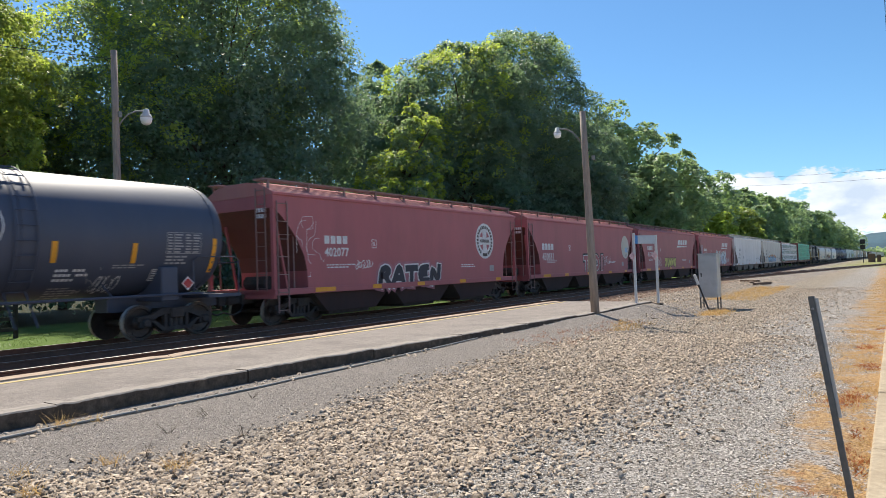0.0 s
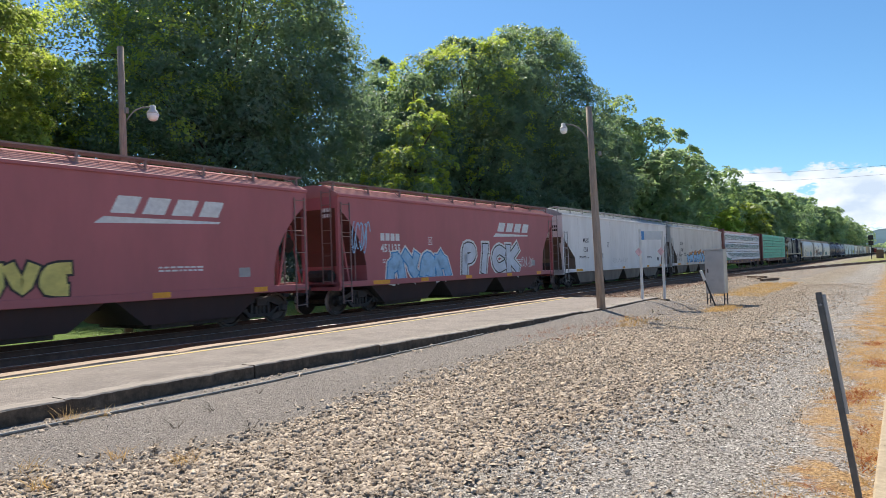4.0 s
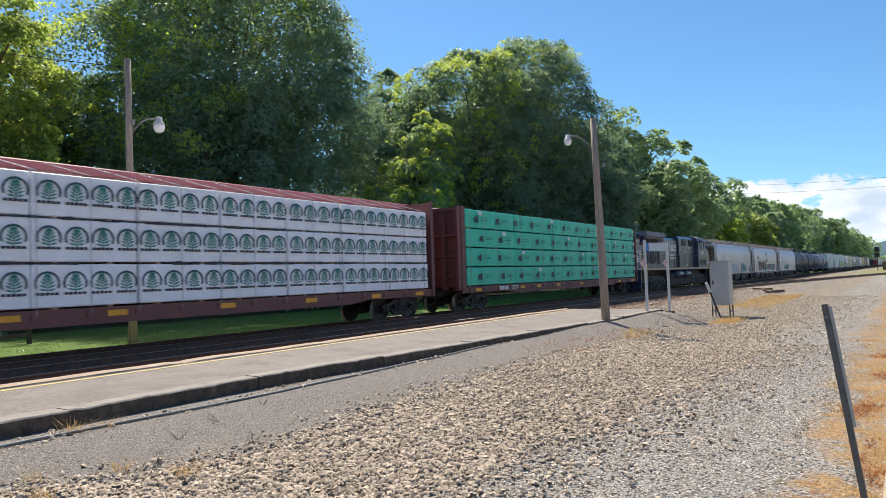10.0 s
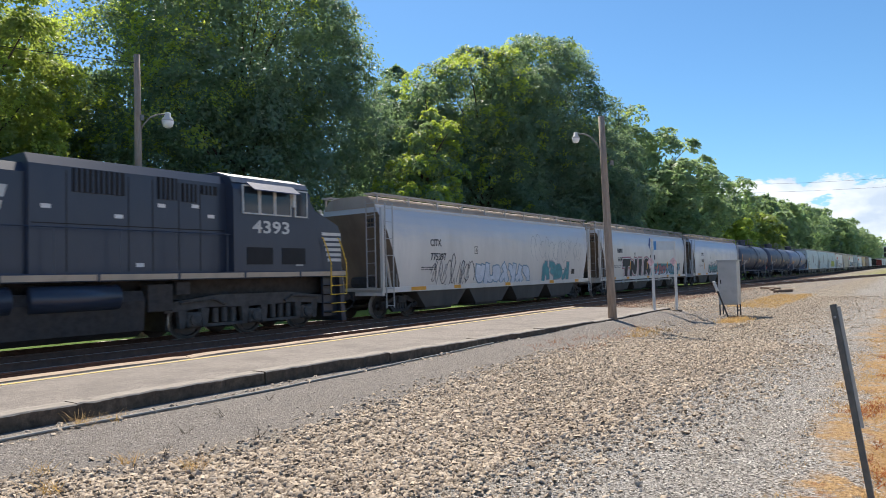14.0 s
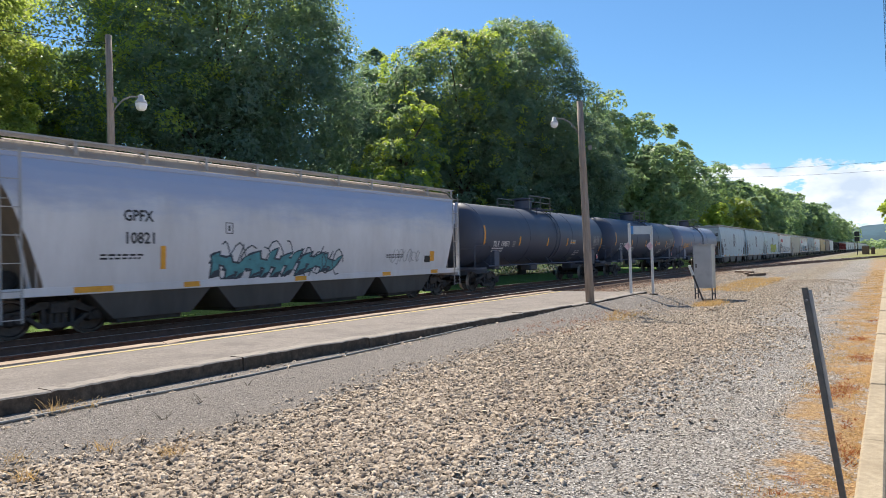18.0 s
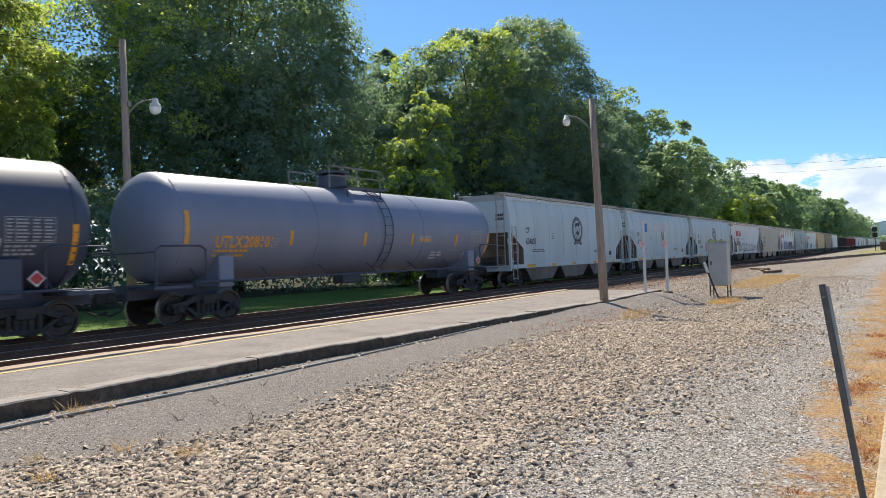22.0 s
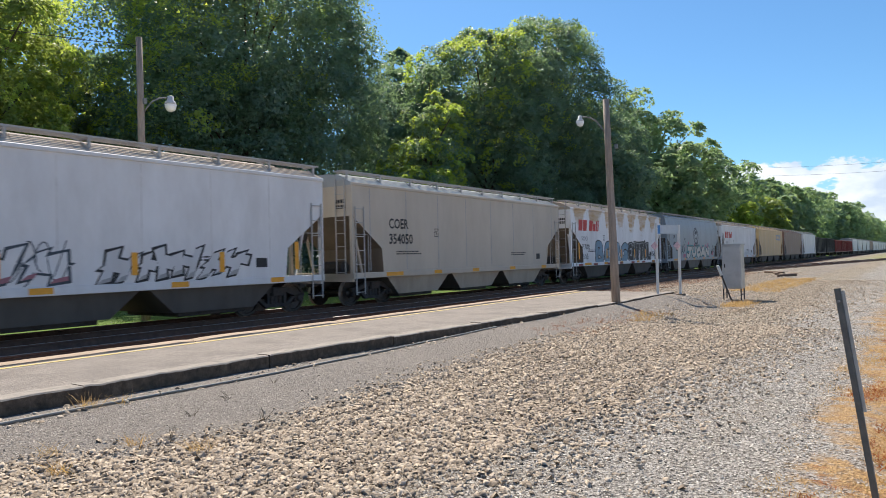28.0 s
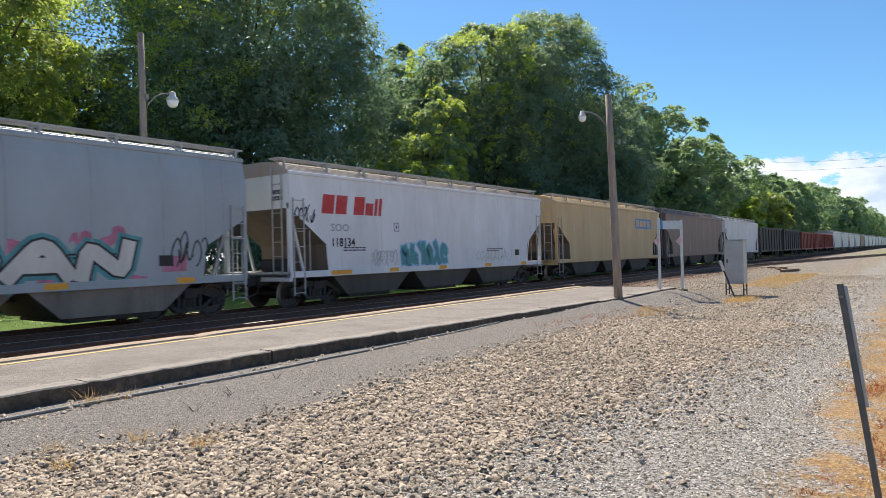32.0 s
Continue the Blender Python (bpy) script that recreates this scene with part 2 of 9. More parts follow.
    b.inputs["Strength"].default_value, b.inputs["Distance"].default_value = 0.7, 0.03
    nt.links.new(math_node("ADD", v.outputs["Distance"], math_node("MULTIPLY", mid, 0.6)), b.inputs["Height"])
    nt.links.new(b.outputs[0], p.inputs["Normal"])
    return m


M_GROUND = ground_mat()
M_STONE = stone_mat("crushed_stone", (0.22, 0.178, 0.138), (0.56, 0.465, 0.365))
M_GREYSTONE = stone_mat("grey_gravel", (0.10, 0.092, 0.082), (0.66, 0.615, 0.56))
M_YARDSTONE = stone_mat("yard_grit", (0.10, 0.09, 0.082), (0.50, 0.45, 0.405))
M_RUSTSTONE = stone_mat("rust_stained_stone", (0.10, 0.055, 0.038), (0.42, 0.27, 0.195))
M_BALLAST = stone_mat("ballast_stone", (0.04, 0.026, 0.021), (0.17, 0.11, 0.085))
# edge concrete: faces darkened for shade, tops in a paler sunlit tone
M_CONCRETE = mat("aged_shade_toned_concrete", (0.115, 0.082, 0.056), 0.9, var=0.55, scale=9, dirt=(0.04, 0.033, 0.026), dirt_amt=0.95, dirt_scale=3.5, bump=0.4, bump_scale=45)
M_LIP = mat("worn_lit_concrete_top", (0.29, 0.255, 0.22), 0.9, var=0.3, scale=12, dirt=(0.20, 0.175, 0.15), dirt_amt=0.8, dirt_scale=4, bump=0.5, bump_scale=50, stretch=(0.4, 2, 2))
M_PLATFORM = mat("platform_asphalt", (0.245, 0.212, 0.186), 0.92, var=0.55, scale=42, dirt=(0.15, 0.13, 0.115), dirt_amt=0.85, dirt_scale=1.3, bump=0.9, bump_scale=60)
M_KERB_R = mat("kerb_concrete", (0.40, 0.325, 0.22), 0.9, var=0.22, scale=14, dirt=(0.24, 0.18, 0.11), dirt_amt=0.6, dirt_scale=2, bump=0.35, bump_scale=70, obj_random=0.08)
M_ASPHALT = mat("worn_asphalt", (0.17, 0.165, 0.165), 0.9, var=0.35, scale=50, dirt=(0.09, 0.09, 0.09), dirt_amt=0.7, dirt_scale=0.7, bump=0.5, bump_scale=110)
M_YELLOW_LINE = mat("worn_yellow_paint", (0.62, 0.45, 0.13), 0.8, var=0.2, scale=14, dirt=(0.33, 0.30, 0.27), dirt_amt=0.9, dirt_scale=7)
M_EDGE = mat("weathered_edge_timber", (0.40, 0.29, 0.20), 0.85, var=0.3, scale=6, stretch=(0.3, 3, 3), bump=0.4, bump_scale=40)
M_RAIL = mat("rail_steel", (0.17, 0.09, 0.062), 0.7, 0.2, var=0.3, scale=8)
M_RAILTOP = mat("polished_rail_head", (0.62, 0.57, 0.52), 0.42, 0.7, var=0.1, scale=20, bump=0)
M_TIE = mat("creosoted_tie", (0.13, 0.085, 0.06), 0.9, var=0.35, scale=8, stretch=(2, 0.4, 2), bump=0.5, bump_scale=40, obj_random=0.3)
M_WOODPOLE = mat("weathered_pole_wood", (0.33, 0.255, 0.20), 0.85, var=0.3, scale=9, stretch=(3, 3, 0.25), dirt=(0.33, 0.31, 0.28), dirt_amt=0.7, dirt_scale=1.2, bump=0.5, bump_scale=35)
M_GALV = mat("galvanised_steel", (0.24, 0.235, 0.22), 0.75, 0.1, var=0.15, scale=12)
M_CABLE = mat("pale_tie_down_cable", (0.45, 0.44, 0.43), 0.6, 0.3, var=0.2)
M_LAMPWHITE = mat("lamp_glass_white", (0.93, 0.93, 0.92), 0.35, var=0.05)
M_CABINET = mat("cabinet_steel", (0.46, 0.46, 0.46), 0.42, 0.75, var=0.15, scale=3, dirt=(0.3, 0.27, 0.23), dirt_amt=0.4, dirt_scale=1.5)
M_WHITEPOST = mat("white_painted_steel", (0.66, 0.66, 0.64), 0.55, var=0.12, scale=6, dirt=(0.35, 0.3, 0.25), dirt_amt=0.4, dirt_scale=3)
M_DARKSTEEL = mat("dark_steel", (0.06, 0.06, 0.062), 0.6, 0.5, var=0.3, scale=10)
M_BLACK = mat("black_rubber", (0.025, 0.025, 0.026), 0.7, var=0.3)
M_TRUNK = mat("bark", (0.10, 0.08, 0.06), 0.95, var=0.4, scale=5, stretch=(1, 1, 0.3), bump=0.6, bump_scale=20)
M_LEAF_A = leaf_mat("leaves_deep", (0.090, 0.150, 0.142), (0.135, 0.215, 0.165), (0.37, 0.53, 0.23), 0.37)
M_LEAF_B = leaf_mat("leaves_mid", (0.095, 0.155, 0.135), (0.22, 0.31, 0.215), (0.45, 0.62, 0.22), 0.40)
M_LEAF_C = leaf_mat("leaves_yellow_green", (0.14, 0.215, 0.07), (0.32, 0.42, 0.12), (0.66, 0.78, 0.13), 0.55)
M_LEAF_E = leaf_mat("leaves_olive", (0.075, 0.125, 0.055), (0.22, 0.295, 0.09), (0.48, 0.58, 0.12), 0.45)
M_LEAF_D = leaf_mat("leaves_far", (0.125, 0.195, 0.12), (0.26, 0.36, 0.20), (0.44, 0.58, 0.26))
M_LAWN = leaf_mat("lawn_blades", (0.07, 0.13, 0.03), (0.16, 0.25, 0.06), (0.25, 0.36, 0.08), 0.25)
M_STRAW = leaf_mat("dry_straw", (0.32, 0.16, 0.05), (0.72, 0.46, 0.18), (0.55, 0.38, 0.16))
M_RUSTWEED = leaf_mat("rust_weed", (0.16, 0.045, 0.02), (0.48, 0.16, 0.05), (0.4, 0.14, 0.05))
# distance haze is mixed into the hill's blue-green base colour
M_HILL = mat("hazy_wooded_hill", (0.05, 0.105, 0.135), 1.0, var=0.25, scale=0.03, bump=0)
M_FENCE = mat("dark_fence_board", (0.035, 0.033, 0.03), 0.85, var=0.3, scale=6)


# ---- shape helpers ----
def box(bm, x0, x1, y0, y1, z0, z1, bevel=0.0):
    v = [bm.verts.new((x, y, z)) for z in (z0, z1) for y in (y0, y1) for x in (x0, x1)]
    fs = [bm.faces.new([v[i] for i in q]) for q in ((0, 2, 3, 1), (4, 5, 7, 6), (0, 1, 5, 4), (2, 6, 7, 3), (0, 4, 6, 2), (1, 3, 7, 5))]
    if bevel:
        es = list({e for f in fs for e in f.edges})
        bmesh.ops.bevel(bm, geom=es, offset=bevel, segments=1, affect="EDGES")
    return v


def prism(bm, pts, a, b, axis="x"):
    """A polygon drawn out from a to b. axis x: points are (y, z); y: (x, z); z: (x, y)."""
    def put(p, t):
        return {"x": (t, p[0], p[1]), "y": (p[0], t, p[1]), "z": (p[0], p[1], t)}[axis]
    lo, hi = [bm.verts.new(put(p, a)) for p in pts], [bm.verts.new(put(p, b)) for p in pts]
    n = len(pts)
    fs = [bm.faces.new(lo), bm.faces.new(hi)]
    fs += [bm.faces.new((lo[i], lo[(i + 1) % n], hi[(i + 1) % n], hi[i])) for i in range(n)]
    bmesh.ops.recalc_face_normals(bm, faces=fs)
    return fs


def tube(bm, pts, r, n=6, r2=None):
    """A round bar along points; r2: radius at its end."""
    pts = [Vector(p) for p in pts]
    rings = []
    for i, p in enumerate(pts):
        d = (pts[min(i + 1, len(pts) - 1)] - pts[max(i - 1, 0)]).normalized()
        u = d.orthogonal().normalized()
        w = d.cross(u)
        k = r if r2 is None else r + (r2 - r) * i / (len(pts) - 1)
        rings.append([bm.verts.new(p + k * (math.cos(2 * math.pi * j / n) * u + math.sin(2 * math.pi * j / n) * w)) for j in range(n)])
    for a, b in zip(rings, rings[1:]):
        # match the start vertex, so that the skin does not twist
        o = min(range(n), key=lambda s: (b[s].co - a[0].co - (pts[1] - pts[0]) * 0).length)
        for j in range(n):
            bm.faces.new((a[j], a[(j + 1) % n], b[(j + 1 + o) % n], b[(j + o) % n]))
        b[:] = b[o:] + b[:o]
    bm.faces.new(rings[0][::-1])
    bm.faces.new(rings[-1])


def revolve(bm, prof, n=24, axis="x", origin=(0, 0, 0)):
    """Profile points (along the axis, radius) turned round it."""
    o = Vector(origin)
    rings = []
    for t, r in prof:
        ring = []
        for j in range(n):
            c, s = r * math.cos(2 * math.pi * j / n), r * math.sin(2 * math.pi * j / n)
            ring.append(bm.verts.new(o + Vector({"x": (t, c, s), "y": (s, t, c), "z": (c, s, t)}[axis])))
        rings.append(ring)
    fs = []
    for a, b in zip(rings, rings[1:]):
        fs += [bm.faces.new((a[j], a[(j + 1) % n], b[(j + 1) % n], b[j])) for j in range(n)]
    fs.append(bm.faces.new(rings[0]))
    fs.append(bm.faces.new(rings[-1]))
    bmesh.ops.recalc_face_normals(bm, faces=fs)
    return fs


def mesh_of(name, bm, material, smooth=False):
    me = bpy.data.meshes.new(name)
    bm.to_mesh(me)
    bm.free()
    me.materials.append(material)
    if smooth:
        for f in me.polygons:
            f.use_smooth = True
    return me


def part(name, bm, material, parent, label="", smooth=False):
    """One mesh object under a thing or part; bm may be a bmesh or a mesh."""
    me = bm if isinstance(bm, bpy.types.Mesh) else mesh_of(name, bm, material, smooth)
    ob = new(name, me)
    ob.parent = parent
    if label:
        tagged(ob, label)
    return ob


def thing(name, label, category, x=0, y=0, z=0, rz=0, group="", kind=""):
    ob = new(name)
    ob.matrix_basis = pose(x, y, z, 0, 0, rz)
    return tagged(ob, label, category, group, kind)


def indexed(name, verts, faces, material, parent=None):
    me = bpy.data.meshes.new(name)
    nf, k = faces.shape
    me.vertices.add(len(verts))
    me.vertices.foreach_set("co", np.asarray(verts, dtype=np.float32).ravel())
    me.loops.add(nf * k)
    me.loops.foreach_set("vertex_index", faces.astype(np.int32).ravel())
    me.polygons.add(nf)
    me.polygons.foreach_set("loop_start", np.arange(nf, dtype=np.int32) * k)
    me.update(calc_edges=True)
    me.materials.append(material)
    ob = new(name, me)
    ob.parent = parent
    return ob


def leaf_quads(rng, c, nrm, size):
    """Broad leaves, each a pointed blade, at the places and facings given."""
    n = len(c)
    nrm = nrm / np.linalg.norm(nrm, axis=1)[:, None]
    t = np.cross(nrm, rng.normal(size=(n, 3)))
    t /= np.linalg.norm(t, axis=1)[:, None]
    b = np.cross(nrm, t)
    s = (size * rng.uniform(0.7, 1.5, n))[:, None]
    v = np.stack([c + t * s, c - t * s * 0.62 + b * s * 0.78, c - t * s * 0.62 - b * s * 0.78 + nrm * s * 0.2], 1).reshape(-1, 3)
    return v, np.arange(3 * n).reshape(n, 3)


def leaf_cloud(rng, centres, radii, per, size):
    """Leaves on and in the shells of round clumps."""
    n = len(centres) * per
    ci = np.repeat(np.arange(len(centres)), per)
    d = rng.normal(size=(n, 3))
    d /= np.linalg.norm(d, axis=1)[:, None]
    d[:, 2] = np.where(d[:, 2] < -0.5, -d[:, 2] * 0.5, d[:, 2])
    c = centres[ci] + d * (radii[ci] * (0.55 + 0.5 * rng.random(n) ** 0.6))[:, None]
    return leaf_quads(rng, c, d + rng.normal(scale=0.7, size=(n, 3)) + np.array([0, 0, 0.5]), size)


def leaf_sprays(rng, centres, axes, radii, per, size):
    """Leaves in flat, drooping sprays: discs that face along their axes."""
    n = len(centres) * per
    ci = np.repeat(np.arange(len(centres)), per)
    ax = axes / np.linalg.norm(axes, axis=1)[:, None]
    u = np.cross(ax, np.array([0.31, 0.17, 0.93]) + rng.normal(scale=0.4, size=ax.shape))
    u /= np.linalg.norm(u, axis=1)[:, None]
    w = np.cross(ax, u)
    rho, a = np.sqrt(rng.random(n)) * (0.75 + 0.35 * rng.random(n)), rng.uniform(0, 2 * np.pi, n)
    lobe = 1 + 0.3 * np.sin(3 * a + ci * 1.7)
    r = radii[ci] * lobe * rho
    c = centres[ci] + u[ci] * (r * np.cos(a))[:, None] + w[ci] * (r * np.sin(a))[:, None]
    c += ax[ci] * (radii[ci] * rng.normal(0.0, 0.16, n))[:, None]
    c[:, 2] -= 0.42 * radii[ci] * rho * rho
    return leaf_quads(rng, c, ax[ci] + rng.normal(scale=0.42, size=(n, 3)), size)


# ---- ground, platform, tracks ----
RAIL_Z, TRACK_Y, SIDING_Y = 0.20, 17.1, 14.2


def ground_z(x, y):
    near = np.exp(-((x - 10) / 25) ** 2)
    z = 0.035 * np.sin(0.31 * x + 0.7 * y) * near + 0.02 * np.sin(1.1 * x - 0.9 * y) * near
    z = z + 0.04 * np.exp(-((y - 4.4) / 1.3) ** 2) * np.exp(-((x - 6) / 5) ** 2)
    z = z - 0.13 * np.exp(-((y - 4.6) / 1.5) ** 2) * np.exp(-((x - 20) / 6) ** 2)
    z = z * np.clip((9.4 - y) / 2, 0.2, 1)
    z = z - 0.2 * np.exp(-((y - 5.7) / 1.1) ** 2) * np.exp(-((x - 24.8) / 3.0) ** 2)
    z = z + 0.15 * np.clip((y - 6.4) / 1.6, 0, 1) * np.clip((x - 11) / 8, 0, 1) * np.clip((29.5 - x) / 3, 0, 1)
    return np.where((y > 0.3) & (y < 8.75), z, 0.0)


def build_ground():
    def axis(lo, hi, fine_lo, fine_hi, step):
        a = np.arange(fine_lo, fine_hi + 1e-6, step)
        out_hi = fine_hi + np.geomspace(1, hi - fine_hi, 24)
        out_lo = fine_lo - np.geomspace(1, fine_lo - lo, 24)[::-1]
        return np.concatenate([out_lo, a, out_hi])
    xs, ys = axis(-3500, 3800, 1, 45, 0.25), axis(-3500, 3500, 0.3, 9.0, 0.15)
    gx, gy = np.meshgrid(xs, ys, indexing="ij")
    v = np.stack([gx, gy, ground_z(gx, gy)], -1).reshape(-1, 3)
    nx, ny = len(xs), len(ys)
    i = (np.arange(nx - 1)[:, None] * ny + np.arange(ny - 1)[None, :]).ravel()
    ob = indexed("ground", v, np.stack([i, i + ny, i + ny + 1, i + 1], 1), M_GROUND)
    for f in ob.data.polygons:
        f.use_smooth = True
    tagged(ob, "grey gravel yard with brown stones, dry grass and lawn strips", "ground", kind="structure")


def rocks(name, n, where, size, material, label, category, rng, chip=False):
    """Angular stones, each a squashed six-sided lump, joined."""
    base = np.array([(-1, -0.9, -0.5), (0.9, -0.7, -0.5), (0.1, 1.1, -0.5), (-0.7, -0.6, 0.9), (0.7, -0.5, 0.8), (0.0, 0.75, 1.0)])
    quad = np.array([(3, 4, 5), (0, 1, 4), (0, 4, 3), (1, 2, 5), (1, 5, 4), (2, 0, 3), (2, 3, 5)])
    if chip:
        base = np.array([(-1, -0.8, -0.4), (0.95, -0.6, -0.4), (0.0, 1.0, -0.4), (0.05, -0.1, 1.0)])
        quad = np.array([(0, 1, 3), (1, 2, 3), (2, 0, 3)])
    k = len(base)
    c = where(n, rng)
    n = len(c)
    s = size[0] + (size[1] - size[0]) * rng.random(n) ** 2.2
    sc = np.stack([s * rng.uniform(0.7, 1.3, n), s * rng.uniform(0.6, 1.0, n), s * rng.uniform(0.25, 0.55, n)], 1)
    p = base[None] * rng.uniform(0.65, 1.25, (n, k, 3)) * sc[:, None]
    a, b = rng.uniform(0, 2 * np.pi, n), rng.normal(0, 0.55, n)
    ca, sa, cb, sb = np.cos(a)[:, None], np.sin(a)[:, None], np.cos(b)[:, None], np.sin(b)[:, None]
    y, z = p[..., 1] * cb - p[..., 2] * sb, p[..., 1] * sb + p[..., 2] * cb
    x, y = p[..., 0] * ca - y * sa, p[..., 0] * sa + y * ca
    c[:, 2] += rng.uniform(-0.2, 0.5, n) * s
    v = np.stack([x, y, z], -1) + c[:, None]
    f = (quad[None] + (np.arange(n) * k)[:, None, None]).reshape(-1, 3)
    ob = indexed(name, v.reshape(-1, 3), f, material)
    tagged(ob, label, category, kind="stuff")
    return ob


def build_platform():
    pf = thing("platform", "low asphalt station platform with concrete edge and yellow line", "platform", kind="structure")
    bm = bmesh.new()
    prism(bm, [(-60, 9.16), (9, 9.12), (11.4, 8.9), (16.5, 8.5), (21.5, 8.35), (27.2, 8.25), (27.6, 11.98), (-60, 11.98)], 0.0, RAIL_Z, "z")
    part("platform_slab", bm, M_PLATFORM, pf)
    # front edge blocks
    edge = [(-20 + 3.05 * i) for i in range(16)]

    def fy(x):
        return float(np.interp(x, [-60, 7, 9.4, 11.4, 14.4, 17, 20, 27.3], [8.95, 8.93, 8.78, 8.70, 8.47, 8.25, 8.08, 7.99]))
    for i, x in enumerate(edge):
        x1 = min(x + 3.035, 27.3)
        if x1 - x < 0.3:
            continue
        bm = bmesh.new()
        dz, dy = 0.012 * math.sin(i * 2.3), 0.015 * math.sin(i * 1.7)
        n = 36
        for k in range(n):
            xa, xb = x + (x1 - x) * k / n, x + (x1 - x) * (k + 1) / n
            wob = [0.018 * noise.noise((q * 1.6, i, 0.3)) + 0.03 * min(0, noise.noise((q * 4.3, i, 3.3)) + 0.15) + 0.02 * noise.noise((q * 13, i, 7)) for q in (xa, xb)]
            ya, yb = fy(xa) + dy + wob[0], fy(xb) + dy + wob[1]
            za, zb = RAIL_Z + 0.012 + dz + wob[0] * 0.6, RAIL_Z + 0.012 + dz + wob[1] * 0.6
            if k == 0:
                prev = [bm.verts.new(q) for q in ((xa, ya, -0.1), (xa, ya, za - 0.02), (xa, ya + 0.02, za), (xa, ya + 0.34, za), (xa, ya + 0.34, -0.1))]
                bm.faces.new(prev)
            cur = [bm.verts.new(q) for q in ((xb, yb, -0.1), (xb, yb, zb - 0.02), (xb, yb + 0.02, zb), (xb, yb + 0.34, zb), (xb, yb + 0.34, -0.1))]
            for j in range(5):
                bm.faces.new((prev[j], prev[(j + 1) % 5], cur[(j + 1) % 5], cur[j]))
            prev = cur
        bm.faces.new(prev[::-1])
        bmesh.ops.recalc_face_normals(bm, faces=bm.faces)
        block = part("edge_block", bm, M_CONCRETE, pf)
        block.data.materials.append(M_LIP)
        # upward faces get the tone painted as lit
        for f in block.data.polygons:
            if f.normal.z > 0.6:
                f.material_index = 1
    bm = bmesh.new()
    box(bm, -60, 27.3, 11.72, 11.84, RAIL_Z, RAIL_Z + 0.006)
    part("yellow_line", bm, M_YELLOW_LINE, pf, "worn yellow safety line")
    # weathered edge timbers, rounded and dipping at their joints
    for i in range(16):
        bm = bmesh.new()
        x = -38 + 4.2 * i
        x1 = min(x + 4.17, 27.4)
        prev = None
        n = 14
        for k in range(n + 1):
            q = x + (x1 - x) * k / n
            dip = 0.014 * noise.noise((q * 0.9, i * 3.1, 1.7)) - (0.02 if k in (0, n) else 0)
            ya = 12.02 + 0.03 * noise.noise((q * 0.7, 5.0, i))
            cur = [bm.verts.new(c) for c in ((q, ya, -0.05), (q, ya, RAIL_Z - 0.06), (q, ya + 0.05, RAIL_Z + 0.02 + dip), (q, ya + 0.2, RAIL_Z + 0.05 + dip), (q, ya + 0.38, RAIL_Z + 0.03 + dip), (q, ya + 0.46, RAIL_Z - 0.08), (q, ya + 0.46, -0.05))]
            if prev:
                for j in range(7):
                    bm.faces.new((prev[j], prev[(j + 1) % 7], cur[(j + 1) % 7], cur[j]))
            else:
                bm.faces.new(cur[::-1])
            prev = cur
        bm.faces.new(prev)
        bmesh.ops.recalc_face_normals(bm, faces=bm.faces)
        part("edge_timber", bm, M_EDGE, pf)
    # grey conduit on the ground before the edge
    pipe = thing("conduit", "grey conduit pipe lying along the platform edge", "pipe")
    bm = bmesh.new()
    tube(bm, [(x, float(np.interp(x, [-6, 4.4, 5.2, 6.2, 7.2, 8.8, 11.3, 14], [8.4, 8.37, 8.37, 8.28, 8.16, 8.26, 8.5, 8.36])) + 0.02 * math.sin(x * 1.9), float(ground_z(x, 8.3)) + 0.022) for x in np.linspace(-6, 14, 70)], 0.019, 8)
    part("pipe", bm, M_GALV, pipe, smooth=True)


def siding_y(x):
    return SIDING_Y + 0.06 - 0.0825 * ((x - 60) + math.sqrt((x - 60) ** 2 + 100))


def main_y(x):
    return TRACK_Y - 0.65 * (max(0.0, x) / 180) ** 2


def build_track(name, yf, x0, x1, label):
    tr = thing(name, label, "railway track", kind="structure")
    half = 0.7525
    xs = [x0] + [x for x in np.arange(-60, x1, 6.0)] + [x1]
    prof = [(-0.07, 0), (0.07, 0), (0.07, 0.012), (0.012, 0.03), (0.012, 0.125), (0.036, 0.14), (0.036, 0.172), (-0.036, 0.172), (-0.036, 0.14), (-0.012, 0.125), (-0.012, 0.03), (-0.07, 0.012)]
    for side in (-1, 1):
        bm = bmesh.new()
        prev = None
        for x in xs:
            e = 0.5
            d = Vector((2 * e, yf(x + e) - yf(x - e), 0)).normalized()
            nrm = Vector((-d.y, d.x, 0))
            c = Vector((x, yf(x), RAIL_Z - 0.172)) + nrm * half * side
            cur = [bm.verts.new(c + nrm * a + Vector((0, 0, b))) for a, b in prof]
            if prev:
                for j in range(len(prof)):
                    bm.faces.new((prev[j], prev[(j + 1) % len(prof)], cur[(j + 1) % len(prof)], cur[j]))
            prev = cur
        bmesh.ops.recalc_face_normals(bm, faces=bm.faces)
        me = mesh_of("rail", bm, M_RAIL)
        me.materials.append(M_RAILTOP)
        for f in me.polygons:
            if f.center.z > RAIL_Z - 0.002:
                f.material_index = 1
        part("rail", me, M_RAIL, tr, "steel rail with polished head")
    return tr


